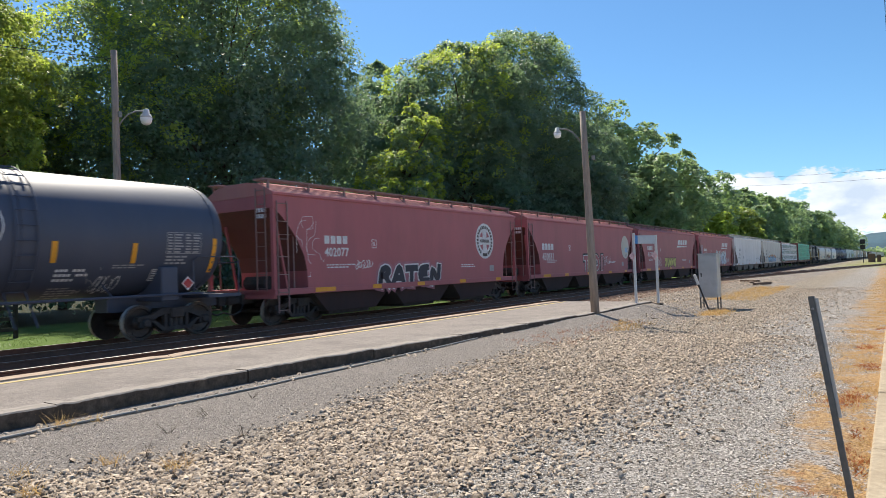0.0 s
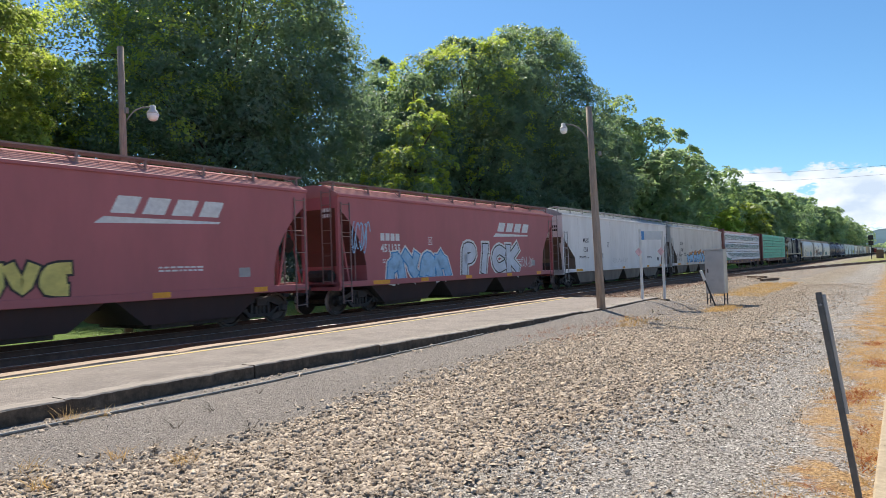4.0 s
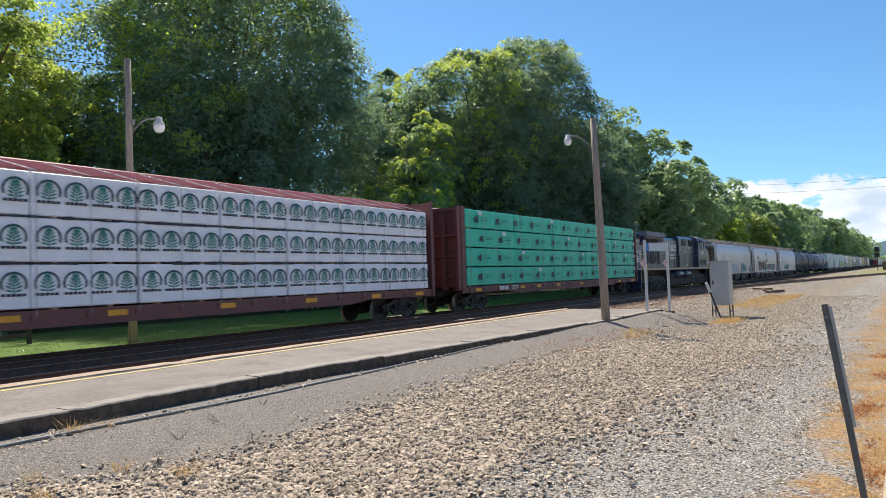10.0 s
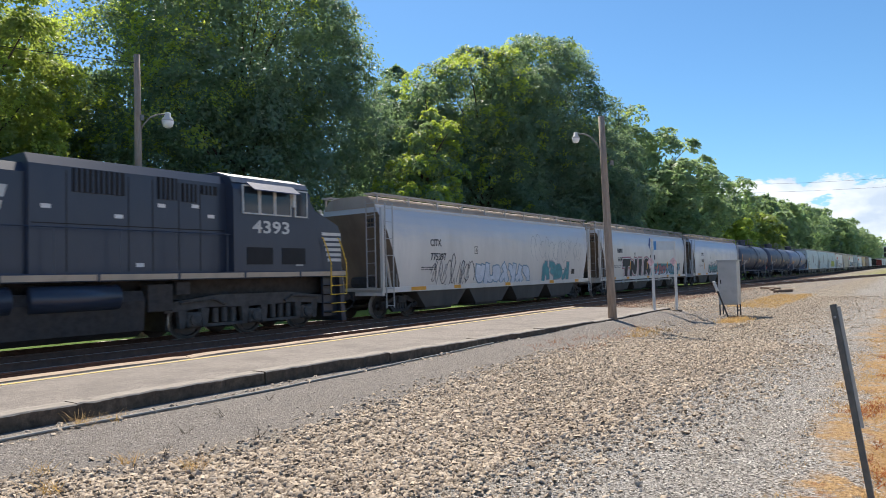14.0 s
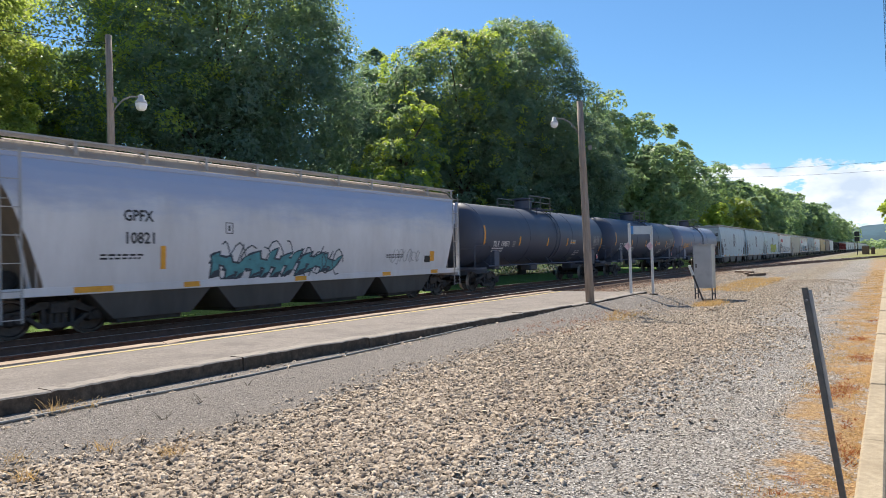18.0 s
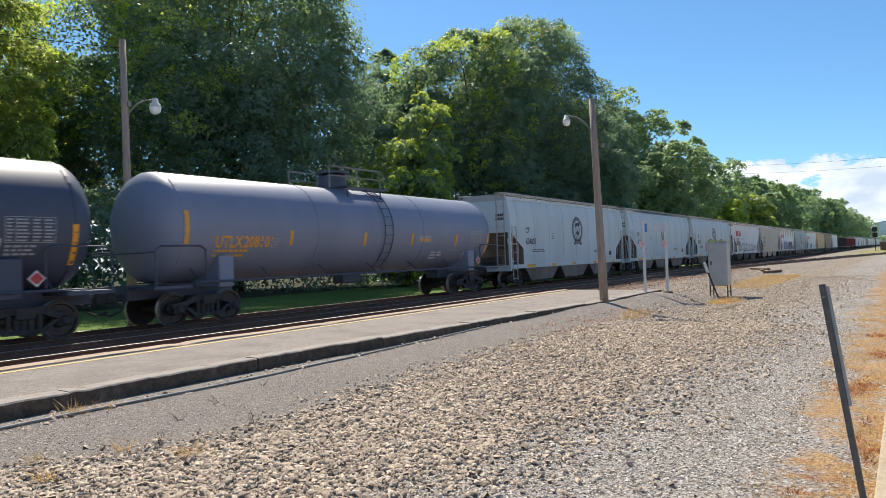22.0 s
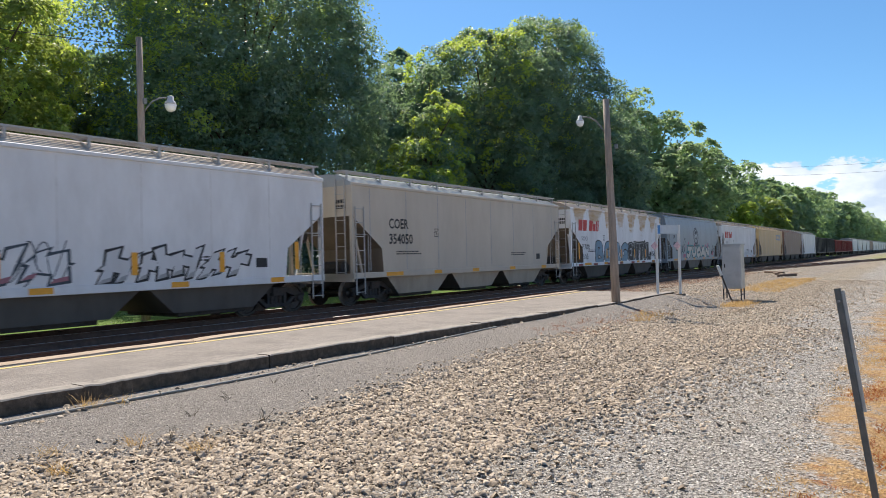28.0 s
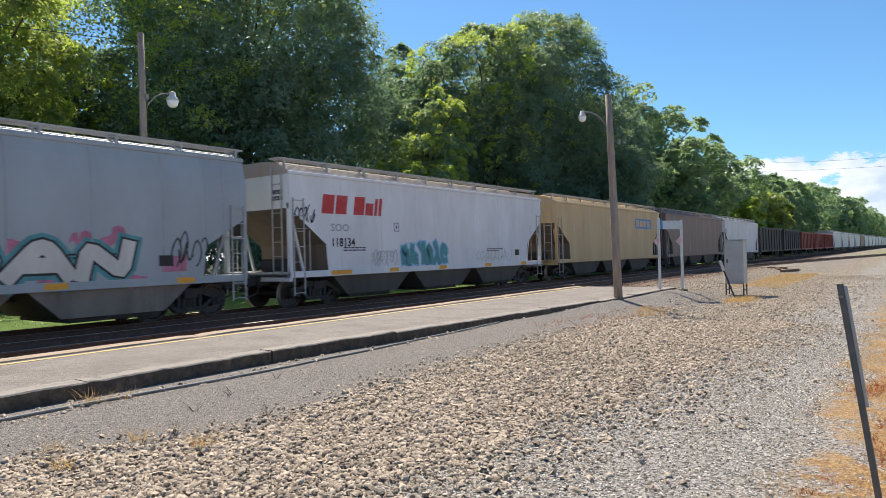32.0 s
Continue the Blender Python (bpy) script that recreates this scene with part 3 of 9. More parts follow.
def build_ties(tr, yf, x0, x1, every):
    bm = bmesh.new()
    box(bm, -0.115, 0.115, -1.3, 1.3, -0.13, 0.03, 0.012)
    me = mesh_of("tie", bm, M_TIE)
    n = 0
    x = x0
    while x < x1 and n < 150:
        t = part("tie", me, M_TIE, tr)
        t.matrix_basis = pose(x, yf(x) + 0.05 * math.sin(n * 3.7), 0, 0, 0, math.degrees(math.atan(yf(x + 0.5) - yf(x - 0.5))) + 0.8 * math.sin(n * 5.1))
        x += every
        n += 1
    # the far ones in one mesh
    bm = bmesh.new()
    while x < x1 + 160:
        box(bm, x - 0.115, x + 0.115, yf(x) - 1.3, yf(x) + 1.3, -0.13, 0.028)
        x += every
    part("far_ties", bm, M_TIE, tr)


build_ground()
build_platform()
T_MAIN = build_track("main_track", main_y, -520, 900, "straight main line track with steel rails on wooden ties")
T_SIDE = build_track("siding_track", siding_y, -300, 170, "rusty platform track that bends away far past the platform")


def build_right_edge():
    kerb = thing("kerb", "pale concrete kerb with open joints beside dry grass", "kerb", kind="structure")

    def ky(x):
        return 0.237 - 0.0085 * x
    for i in range(-5, 22):
        x0 = 1.2 + 2.75 * i
        bm = bmesh.new()
        dz = 0.01 * math.sin(i * 2.9)
        v = box(bm, x0, x0 + 2.735, -0.17, 0.0, -0.15, 0.13 + dz, 0.015)
        bm.verts.ensure_lookup_table()
        for q in bm.verts:
            q.co.y += ky(q.co.x)
        part("kerb_block", bm, M_KERB_R, kerb)
    pv = thing("pavement", "worn grey asphalt beside the kerb", "pavement", kind="structure")
    bm = bmesh.new()
    v = [bm.verts.new(p) for p in ((-14, 0.18, 0.07), (-14, -9, 0.07), (62, -9, 0.07), (62, -0.465, 0.07))]
    bm.faces.new(v)
    lo = [bm.verts.new(q.co - Vector((0, 0, 0.2))) for q in v]
    for j in range(4):
        bm.faces.new((v[j], v[(j + 1) % 4], lo[(j + 1) % 4], lo[j]))
    bmesh.ops.recalc_face_normals(bm, faces=bm.faces)
    part("asphalt", bm, M_ASPHALT, pv)


build_right_edge()


# ---- poles, sign, cabinet ----
def lamp_pole(x, y, h, lean, arm, lamp_label, label, k=1.0):
    p = thing("lamp_pole", label, "lamp pole", x, y, -0.02)
    bm = bmesh.new()
    tube(bm, [(lean[0] * k, lean[1] * k, h * k) for k in (0, 0.25, 0.5, 0.75, 1)], 0.145, 12, 0.10)
    part("pole", bm, M_WOODPOLE, p, "round weathered wooden pole", smooth=True)
    top = Vector((lean[0] * arm[2], lean[1] * arm[2], h * arm[2]))
    d = Vector((arm[0], arm[1], 0)).normalized()
    length = math.hypot(arm[0], arm[1])
    bm = bmesh.new()
    tube(bm, [top + d * (length * a) + Vector((0, 0, b)) for a, b in ((0.1, 0.0), (0.2, 0.18), (0.4, 0.42), (0.65, 0.56), (0.9, 0.6), (1.0, 0.58))], 0.025, 8)
    part("arm", bm, M_GALV, p, "curved metal arm", smooth=True)
    bm = bmesh.new()
    c = top + d * length
    revolve(bm, [(0.6 + 0.08 * k, 0.05 * k), (0.6 + 0.06 * k, 0.10 * k), (0.6 - 0.08 * k, 0.11 * k), (0.6 - 0.1 * k, 0.14 * k), (0.6 - 0.18 * k, 0.19 * k), (0.6 - 0.22 * k, 0.20 * k)], 14, "z", (c.x, c.y, c.z))
    part("lamp_head", bm, M_WHITEPOST, p, "pale metal lamp head", smooth=True)
    bm = bmesh.new()
    revolve(bm, [(0.6 - 0.21 * k, 0.19 * k), (0.6 - 0.30 * k, 0.185 * k), (0.6 - 0.40 * k, 0.15 * k), (0.6 - 0.45 * k, 0.08 * k)], 14, "z", (c.x, c.y, c.z))
    part("globe", bm, M_LAMPWHITE, p, lamp_label, smooth=True)
    bm = bmesh.new()
    box(bm, -0.05, 0.05, -0.2, -0.11, h * 0.76, h * 0.78)
    part("bracket", bm, M_GALV, p)
    return p


lamp_pole(21.25, 8.12, 6.95, (0.0, 0.16), (-0.25, 0.85, 0.84), "white lamp globe", "leaning wooden lamp pole at the platform end", 0.68)
lamp_pole(12.1, 20.5, 9.3, (0.0, 0.12), (0.95, -0.2, 0.735), "white lamp globe", "grey wooden lamp pole with white lamp across the tracks")


def box_sign():
    sg = thing("station_sign", "two white posts carrying a pale board with a blue end", "sign")
    a, b = Vector((25.8, 8.18, 0)), Vector((26.9, 7.64, 0))
    for p, h in ((a, 2.95), (b, 2.87)):
        bm = bmesh.new()
        box(bm, p.x - 0.045, p.x + 0.045, p.y - 0.045, p.y + 0.045, 0.1, h, 0.008)
        part("post", bm, M_WHITEPOST, sg)
        bm = bmesh.new()
        box(bm, p.x - 0.16, p.x + 0.16, p.y - 0.16, p.y + 0.16, -0.1, 0.16, 0.03)
        part("footing", bm, M_CONCRETE, sg, "small concrete footing")
        bm = bmesh.new()
        q = p + Vector((-0.07, 0.05, 2.05))
        bm.faces.new([bm.verts.new(q + Vector(o)) for o in ((0, 0.15, 0.02), (-0.02, 0, -0.17), (0, -0.13, 0.0), (0.02, 0.0, 0.18))])
        part("marker_plate", bm, mat("red_white_marker", (0.70, 0.45, 0.45), 0.5, var=0.5, scale=9) if p is a else bpy.data.materials["red_white_marker"], sg, "small red and white plate")
    d = (b - a)
    m_board = mat("pale_sign_board", (0.50, 0.54, 0.56), 0.5, var=0.08, scale=3)
    m_blue = mat("blue_sign_field", (0.05, 0.22, 0.50), 0.5, var=0.1)
    for f0, f1, m, n, lab in ((0.03, 0.17, m_blue, "blue_field", "blue end of the board"), (0.17, 1.0, m_board, "board", "pale sign board")):
        bm = bmesh.new()
        nrm = Vector((-d.y, d.x, 0)).normalized() * 0.015
        vs = []
        for z in (2.53, 2.86):
            for f, s in ((f0, 1), (f1, 1), (f1, -1), (f0, -1)):
                vs.append(bm.verts.new(a + d * f + nrm * s + Vector((0, 0, z))))
        for q in ((0, 1, 2, 3), (4, 5, 6, 7), (0, 1, 5, 4), (1, 2, 6, 5), (2, 3, 7, 6), (3, 0, 4, 7)):
            bm.faces.new([vs[i] for i in q])
        bmesh.ops.recalc_face_normals(bm, faces=bm.faces)
        part(n, bm, m, sg, lab)


def cabinet():
    cb = thing("equipment_cabinet", "grey metal trackside cabinet on thin legs", "cabinet", 27.35, 5.82, 0.0, -3)
    bm = bmesh.new()
    box(bm, 0, 0.5, -0.35, 0.35, 0.34, 2.02, 0.015)
    part("body", bm, M_CABINET, cb)
    bm = bmesh.new()
    box(bm, -0.018, 0.0, -0.32, 0.32, 0.40, 1.96, 0.006)
    door = part("door", bm, M_CABINET, cb)
    bm = bmesh.new()
    box(bm, -0.05, -0.018, 0.22, 0.26, 1.15, 1.3)
    part("handle", bm, M_DARKSTEEL, door)
    bm = bmesh.new()
    box(bm, -0.03, 0.53, -0.38, 0.38, 2.02, 2.06)
    part("cap", bm, M_CABINET, cb)
    for x in (0.03, 0.47):
        for y in (-0.32, 0.32):
            bm = bmesh.new()
            box(bm, x - 0.02, x + 0.02, y - 0.02, y + 0.02, -0.25, 0.34)
            part("leg", bm, M_DARKSTEEL, cb)
    for y in (-0.32, 0.32):
        bm = bmesh.new()
        box(bm, 0.05, 0.45, y - 0.015, y + 0.015, 0.1, 0.14)
        part("leg_brace", bm, M_DARKSTEEL, cb)
    st = thing("marker_stake", "dark leaning stake with a white head beside the cabinet", "stake")
    a, b = Vector((24.53, 5.19, -0.08)), Vector((24.3, 5.62, 1.3))
    bm = bmesh.new()
    tube(bm, [a, a.lerp(b, 0.75)], 0.03, 6)
    part("stake", bm, M_DARKSTEEL, st)
    bm = bmesh.new()
    tube(bm, [a.lerp(b, 0.75), b], 0.05, 6)
    part("head", bm, M_WHITEPOST, st, "white head")


def near_post():
    po = thing("steel_post", "leaning grey steel channel post in the dry grass", "post", 4.2, 0.125, -0.12)
    po.matrix_basis = pose(4.2, 0.142, -0.12, -7.7, 0.6, -8)
    bm = bmesh.new()
    prism(bm, [(-0.009, -0.015), (0.011, -0.015), (0.011, -0.011), (-0.005, -0.011), (-0.005, 0.011), (0.005, 0.011), (0.005, 0.015), (-0.009, 0.015)], 0.0, 1.67, "z")
    part("channel", bm, mat("weathered_green_steel", (0.13, 0.135, 0.13), 0.55, 0.5, var=0.25, scale=12, dirt=(0.24, 0.15, 0.10), dirt_amt=0.4, dirt_scale=6), po)
    bm = bmesh.new()
    box(bm, 0.004, 0.008, -0.032, -0.014, 1.0, 1.655)
    part("flange", bm, M_CABINET, po, "paler upper flange")
    bm = bmesh.new()
    tube(bm, [(-0.03, 0.0, 1.60), (0.03, 0.0, 1.60)], 0.007, 6)
    part("bolt", bm, M_GALV, po)


def clutter():
    for i, (x, y, rz, l) in enumerate(((55, 8.6, 12, 2.4), (57.5, 9.1, 40, 2.4), (50.5, 7.2, -18, 2.2))):
        t = thing("old_tie", "discarded dark wooden tie on the gravel", "railway tie", x, y, 0.02 + 0.02 * i, rz)
        bm = bmesh.new()
        box(bm, -l / 2, l / 2, -0.13, 0.13, -0.08, 0.12, 0.02)
        part("timber", bm, M_TIE, t)


def fence():
    fe = thing("board_fence", "dark three-board fence at the edge of the lawn", "fence")
    for i in range(5):
        x = 1.0 + 2.4 * i
        bm = bmesh.new()
        box(bm, x - 0.06, x + 0.06, 24.1, 24.22, -0.1, 1.15, 0.01)
        part("post", bm, M_FENCE, fe)
        if i < 4:
            for z in (0.3, 0.65, 1.0):
                bm = bmesh.new()
                box(bm, x + 0.0, x + 2.4, 24.06, 24.1, z - 0.06, z + 0.06)
                part("board", bm, M_FENCE, fe)


def distance():
    rng = np.random.default_rng(9)
    # wooded ridge
    ys = np.linspace(-2400, 420, 150)
    top = np.interp(ys, [-2400, -1200, -600, -200, -35, -12, 25, 72, 160, 420], [30, 60, 75, 58, 49, 46, 43, 31, 14, 4]) + rng.normal(0, 0.8, len(ys))
    bm = bmesh.new()
    rows = []
    for d, k in ((0, 0.0), (60, 0.55), (140, 1.0), (400, 0.2)):
        rows.append([bm.verts.new((1500 + d, y * (1 + d / 1500), max(0, t * k * (1 + d / 1500)) - (2 if k == 0 else 0))) for y, t in zip(ys, top)])
    for a, b in zip(rows, rows[1:]):
        for j in range(len(ys) - 1):
            bm.faces.new((a[j], a[j + 1], b[j + 1], b[j]))
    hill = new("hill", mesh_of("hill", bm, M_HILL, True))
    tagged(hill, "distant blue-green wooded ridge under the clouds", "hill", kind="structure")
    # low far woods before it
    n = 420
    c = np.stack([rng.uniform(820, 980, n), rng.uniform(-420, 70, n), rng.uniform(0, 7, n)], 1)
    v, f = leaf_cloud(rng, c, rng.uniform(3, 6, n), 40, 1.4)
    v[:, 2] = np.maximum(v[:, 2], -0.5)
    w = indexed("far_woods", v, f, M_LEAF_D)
    tagged(w, "low hazy green woods far down the line", "woods", kind="stuff")
    # signal, hut
    sg = thing("railway_signal", "dark railway signal mast with two heads far down the line", "signal", 200, 4.85, 0)
    bm = bmesh.new()
    tube(bm, [(0, 0, -0.1), (0, 0, 6.0)], 0.09, 8)
    part("mast", bm, M_DARKSTEEL, sg)
    for z in (4.0, 5.4):
        bm = bmesh.new()
        box(bm, -0.3, 0.1, -0.55, 0.55, z - 0.6, z + 0.55, 0.05)
        head = part("signal_head", bm, M_BLACK, sg)
        bm = bmesh.new()
        revolve(bm, [(-0.32, 0.12), (-0.3, 0.16), (-0.3, 0.12)], 10, "x", (0, 0, z))
        part("lens", bm, M_DARKSTEEL, head)
    for x, y, w_, h in ((210, 3.2, 1.6, 2.2), (214, 1.6, 0.9, 1.8)):
        hut = thing("relay_hut", "small brown trackside relay hut", "hut", x, y, -0.02)
        bm = bmesh.new()
        box(bm, -w_, w_, -w_ / 2, w_ / 2, 0, h)
        part("hut_body", bm, M_TIE, hut)
        bm = bmesh.new()
        prism(bm, [(-w_ / 2 - 0.1, h), (0, h + 0.35), (w_ / 2 + 0.1, h)], -w_ - 0.1, w_ + 0.1)
        part("roof", bm, M_CABINET, hut)
    # lattice mast
    tw = thing("lattice_mast", "tall thin dark lattice radio mast", "radio mast", 210, -3.5, 0)
    bm = bmesh.new()
    legs = [(1.1 * math.cos(a), 1.1 * math.sin(a)) for a in (0.3, 2.4, 4.5)]
    for x, y in legs:
        tube(bm, [(x, y, -0.2), (x, y, 92)], 0.05, 5)
    part("leg_frame", bm, M_DARKSTEEL, tw)
    bm = bmesh.new()
    for i in range(46):
        z = 2.0 * i + 0.5
        for j in range(3):
            a, b = legs[j], legs[(j + 1) % 3]
            if i % 2:
                a, b = b, a
            tube(bm, [(a[0], a[1], z), (b[0], b[1], z + 2.0)], 0.035, 3)
            tube(bm, [(a[0], a[1], z), (b[0], b[1], z)], 0.03, 3)
    part("bracing", bm, M_DARKSTEEL, tw)
    # wires over the line
    wi = thing("overhead_wires", "thin dark wires crossing high over the line", "wires")
    for dz in (0.0, -1.05):
        bm = bmesh.new()
        pts = []
        for k in np.linspace(0, 1, 21):
            y = 31 + (-24 - 31) * k
            pts.append((95, y, 13.6 + dz - 1.6 * 4 * k * (1 - k) + 0.6 * (1 - 2 * k)))
        tube(bm, pts, 0.016, 4)
        part("wire", bm, M_BLACK, wi)
    up = thing("utility_pole", "wooden utility pole carrying the wires", "utility pole", 95, -24, -0.1)
    bm = bmesh.new()
    tube(bm, [(0, 0, 0), (0, 0, 14)], 0.16, 8, 0.11)
    part("pole", bm, M_WOODPOLE, up)
    up = thing("utility_pole", "wooden utility pole carrying the wires", "utility pole", 95, 31, -0.1)
    bm = bmesh.new()
    tube(bm, [(0, 0, 0), (0, 0, 15)], 0.16, 8, 0.11)
    part("pole", bm, M_WOODPOLE, up)
    lw = thing("lamp_wire", "thin wire running from the lamp pole top", "wires")
    bm = bmesh.new()
    tube(bm, [(12.1 - 20 * k, 20.6 + 2.5 * k, 9.0 - 2.4 * k * (1 - k)) for k in np.linspace(0, 1, 13)], 0.012, 4)
    part("wire", bm, M_BLACK, lw)
    lw = thing("wire_pole", "grey wooden pole at the far end of the wire", "utility pole", -7.9, 23.1, -0.1)
    bm = bmesh.new()
    tube(bm, [(0, 0, 0), (0, 0, 9.4)], 0.13, 8, 0.1)
    part("pole", bm, M_WOODPOLE, lw)


box_sign()
cabinet()
near_post()
clutter()
fence()
distance()


# ---- stones and dry plants ----
def strip_place(x0, x1, y0, y1, z, power=1.0, ragged=0.5):
    def where(n, rng):
        x = x0 + (x1 - x0) * rng.random(n) ** power
        y = y0 + (y1 - y0) * rng.random(n)
        keep = (y > y0 + ragged * (0.5 + 0.5 * np.sin(x * 1.3 + 0.4) * np.sin(x * 0.47))) & (y < y1 - ragged * (0.5 + 0.5 * np.sin(x * 0.9 + 2)))
        x, y = x[keep], y[keep]
        return np.stack([x, y, ground_z(x, y) + z], 1)
    return where


def stone_lo(x):
    return np.interp(x, [2, 4.7, 6.6, 8.5, 11.8, 21.8, 44], [3.5, 3.2, 3.0, 2.8, 2.55, 2.1, 2.0]) + 0.1 * np.sin(x * 2.3)


def stone_hi(x):
    return np.interp(x, [2, 3, 4.3, 5.2, 6.3, 7.9, 10.3, 14, 20, 44], [6.7, 6.4, 5.75, 5.55, 5.75, 6.0, 6.15, 6.0, 6.6, 7.4])


def field_place(x0, x1, lo, hi, z, power):
    """Thick between two lines, thinning out quickly past the upper one and slowly past the lower."""
    def where(n, rng):
        x = x0 + (x1 - x0) * rng.random(n) ** power
        a, b = lo(x), hi(x)
        k = rng.random(n)
        y = a + (b - a) * k
        stray = rng.random(n)
        y = np.where(stray < 0.07, a - np.abs(rng.normal(0, 0.6, n)), y)
        y = np.where(stray > 0.97, b + np.abs(rng.normal(0, 0.3, n)), y)
        y += 0.12 * np.sin(x * 5.1) * (k > 0.9)
        keep = (y > 0.5) & (y < 8.3)
        x, y = x[keep], y[keep]
        return np.stack([x, y, ground_z(x, y) + z], 1)
    return where


def blades(name, centres, spread, per, height, width, material, label, rng):
    n = len(centres) * per
    ci = np.repeat(np.arange(len(centres)), per)
    off = rng.normal(size=(n, 2)) * spread
    base = np.concatenate([centres[ci, :2] + off, np.zeros((n, 1))], 1)
    base[:, 2] = centres[ci, 2]
    lean = rng.normal(size=(n, 2)) * 1.1
    h = height * rng.uniform(0.4, 1.2, n)
    tip = base + np.stack([lean[:, 0] * h, lean[:, 1] * h, h], 1)
    mid = base + (tip - base) * 0.55 + np.array([0, 0, 0.12]) * h[:, None]
    a = rng.uniform(0, 2 * np.pi, n)
    w = np.stack([np.cos(a), np.sin(a), np.zeros(n)], 1) * width * rng.uniform(0.6, 1.3, n)[:, None]
    v = np.stack([base - w, base + w, mid + w * 0.7, tip, mid - w * 0.7], 1).reshape(-1, 3)
    i = np.arange(n)[:, None] * 5
    f = np.concatenate([i + np.array([[0, 1, 2]]), i + np.array([[0, 2, 4]]), i + np.array([[4, 2, 3]])], 1).reshape(-1, 3)
    ob = indexed(name, v, f, material)
    tagged(ob, label, "dry grass" if "grass" in name else "weeds", kind="stuff")


def build_small_stuff():
    rng = np.random.default_rng(3)
    rocks("crushed_stones", 54000, field_place(2.1, 17, stone_lo, stone_hi, 0.008, 1.35), (0.015, 0.042), M_STONE, "tan crushed stones strewn across the yard", "gravel", rng)
    rocks("crushed_stones", 17000, field_place(13, 44, stone_lo, stone_hi, 0.004, 1.15), (0.018, 0.044), M_STONE, "tan crushed stones strewn across the yard", "gravel", rng)
    rocks("loose_gravel", 95000, strip_place(2.2, 17, 0.5, 3.7, 0.002, 1.5), (0.006, 0.017), M_GREYSTONE, "loose grey gravel on the track", "gravel", rng, True)
    rocks("loose_gravel", 40000, strip_place(2.6, 20, 5.4, 8.5, 0.0, 1.2), (0.005, 0.014), M_YARDSTONE, "loose grey gravel before the platform", "gravel", rng, True)
    rocks("far_gravel", 24000, strip_place(17, 75, 0.6, 12.6, 0.0, 1.2, 0.3), (0.011, 0.032), M_GREYSTONE, "grey and tan gravel towards the far end of the yard", "gravel", rng, True)
    rocks("track_ballast", 9000, strip_place(3, 45, 11.7, 19.3, 0.01, 1.1, 0.2), (0.02, 0.05), M_BALLAST, "dark crushed ballast between the rails", "ballast", rng)
    rocks("track_ballast", 6000, strip_place(27.5, 60, 7.0, 11.8, 0.01, 1.2, 0.4), (0.02, 0.055), M_STONE, "tan stones past the platform end", "gravel", rng)
    rocks("rusty_ballast", 3500, strip_place(27.8, 62, 10.3, 11.9, 0.012, 1.3, 0.2), (0.02, 0.05), M_RUSTSTONE, "rust-stained ballast beside the siding rail", "ballast", rng)
    c = np.stack([rng.uniform(13, 20, 46), rng.uniform(5.9, 7.5, 46), np.zeros(46)], 1)
    blades("dead_weed", c, 0.09, 9, 0.11, 0.004, M_RUSTWEED, "low rust-brown dead weeds on the gravel", rng)
    # dry grass beside the kerb
    n = 2600
    x = 2.2 + 58 * rng.random(n) ** 1.7
    y = 0.28 + 0.75 * rng.random(n) ** 1.3 - 0.0085 * x
    keep = np.sin(x * 3.1 + 2.0 * y) * np.sin(x * 1.3 + 1 - 5 * y) + rng.random(n) * 0.9 > 0.35
    c = np.stack([x, y, np.zeros(n)], 1)[keep]
    blades("dry_grass", c, 0.1, 14, 0.038, 0.0035, M_STRAW, "straw-coloured dry grass along the kerb", rng)
    spots = np.array([(7.35, 0.46), (7.0, 0.5), (7.7, 0.42), (6.6, 0.38), (9.4, 0.5), (9.9, 0.45), (12.4, 0.3), (5.2, 0.62), (15.0, 0.4), (19.0, 0.2)])
    at = spots[rng.integers(0, len(spots), 120)] + rng.normal(size=(120, 2)) * np.array([0.22, 0.09])
    blades("rusty_weeds", np.concatenate([at, np.zeros((120, 1))], 1), 0.05, 16, 0.035, 0.005, M_RUSTWEED, "rust-red low weeds among the dry grass", rng)
    # patches out on the gravel
    px = [(4.19, 8.45, 0.14, 60), (4.6, 8.4, 0.09, 40), (3.81, 5.59, 0.1, 50), (3.59, 6.31, 0.1, 40), (2.97, 6.7, 0.08, 30), (2.75, 6.01, 0.1, 40)]
    for a, b, h, m in px:
        blades("dry_grass_tuft", np.array([[a, b, 0.0]]), 0.06, m, h * 1.3, 0.003, M_STRAW, "small tuft of dry straw-coloured grass", rng)
    for x0, x1, y0, y1, q in ((31, 46, 4.8, 6.8, 420), (17, 19.5, 5.6, 6.6, 22), (22.5, 24.5, 4.5, 5.1, 80)):
        c = np.stack([rng.uniform(x0, x1, q), rng.uniform(y0, y1, q), np.zeros(q)], 1)
        blades("dry_grass", c, 0.12, 12, 0.13, 0.006, M_STRAW, "straw-coloured dry grass on the gravel", rng)
    # dead stalks
    for x, y in ((4.6, 6.9), (5.4, 7.3), (3.9, 6.2), (6.4, 7.6), (4.9, 6.0)):
        blades("dead_weed", np.array([[x, y, 0.0]]), 0.025, 14, 0.16, 0.003, M_TRUNK, "thin dead brown weed stalk", rng)
    # lawn
    rocks("edge_rubble", 800, strip_place(2.6, 26, 8.1, 8.75, 0.004, 1.2, 0.1), (0.01, 0.05), M_STONE, "crumbled bits along the platform edge", "rubble", rng)
    n = 1500
    c = np.stack([rng.uniform(4, 45, n), rng.uniform(19.6, 29, n), np.zeros(n)], 1)
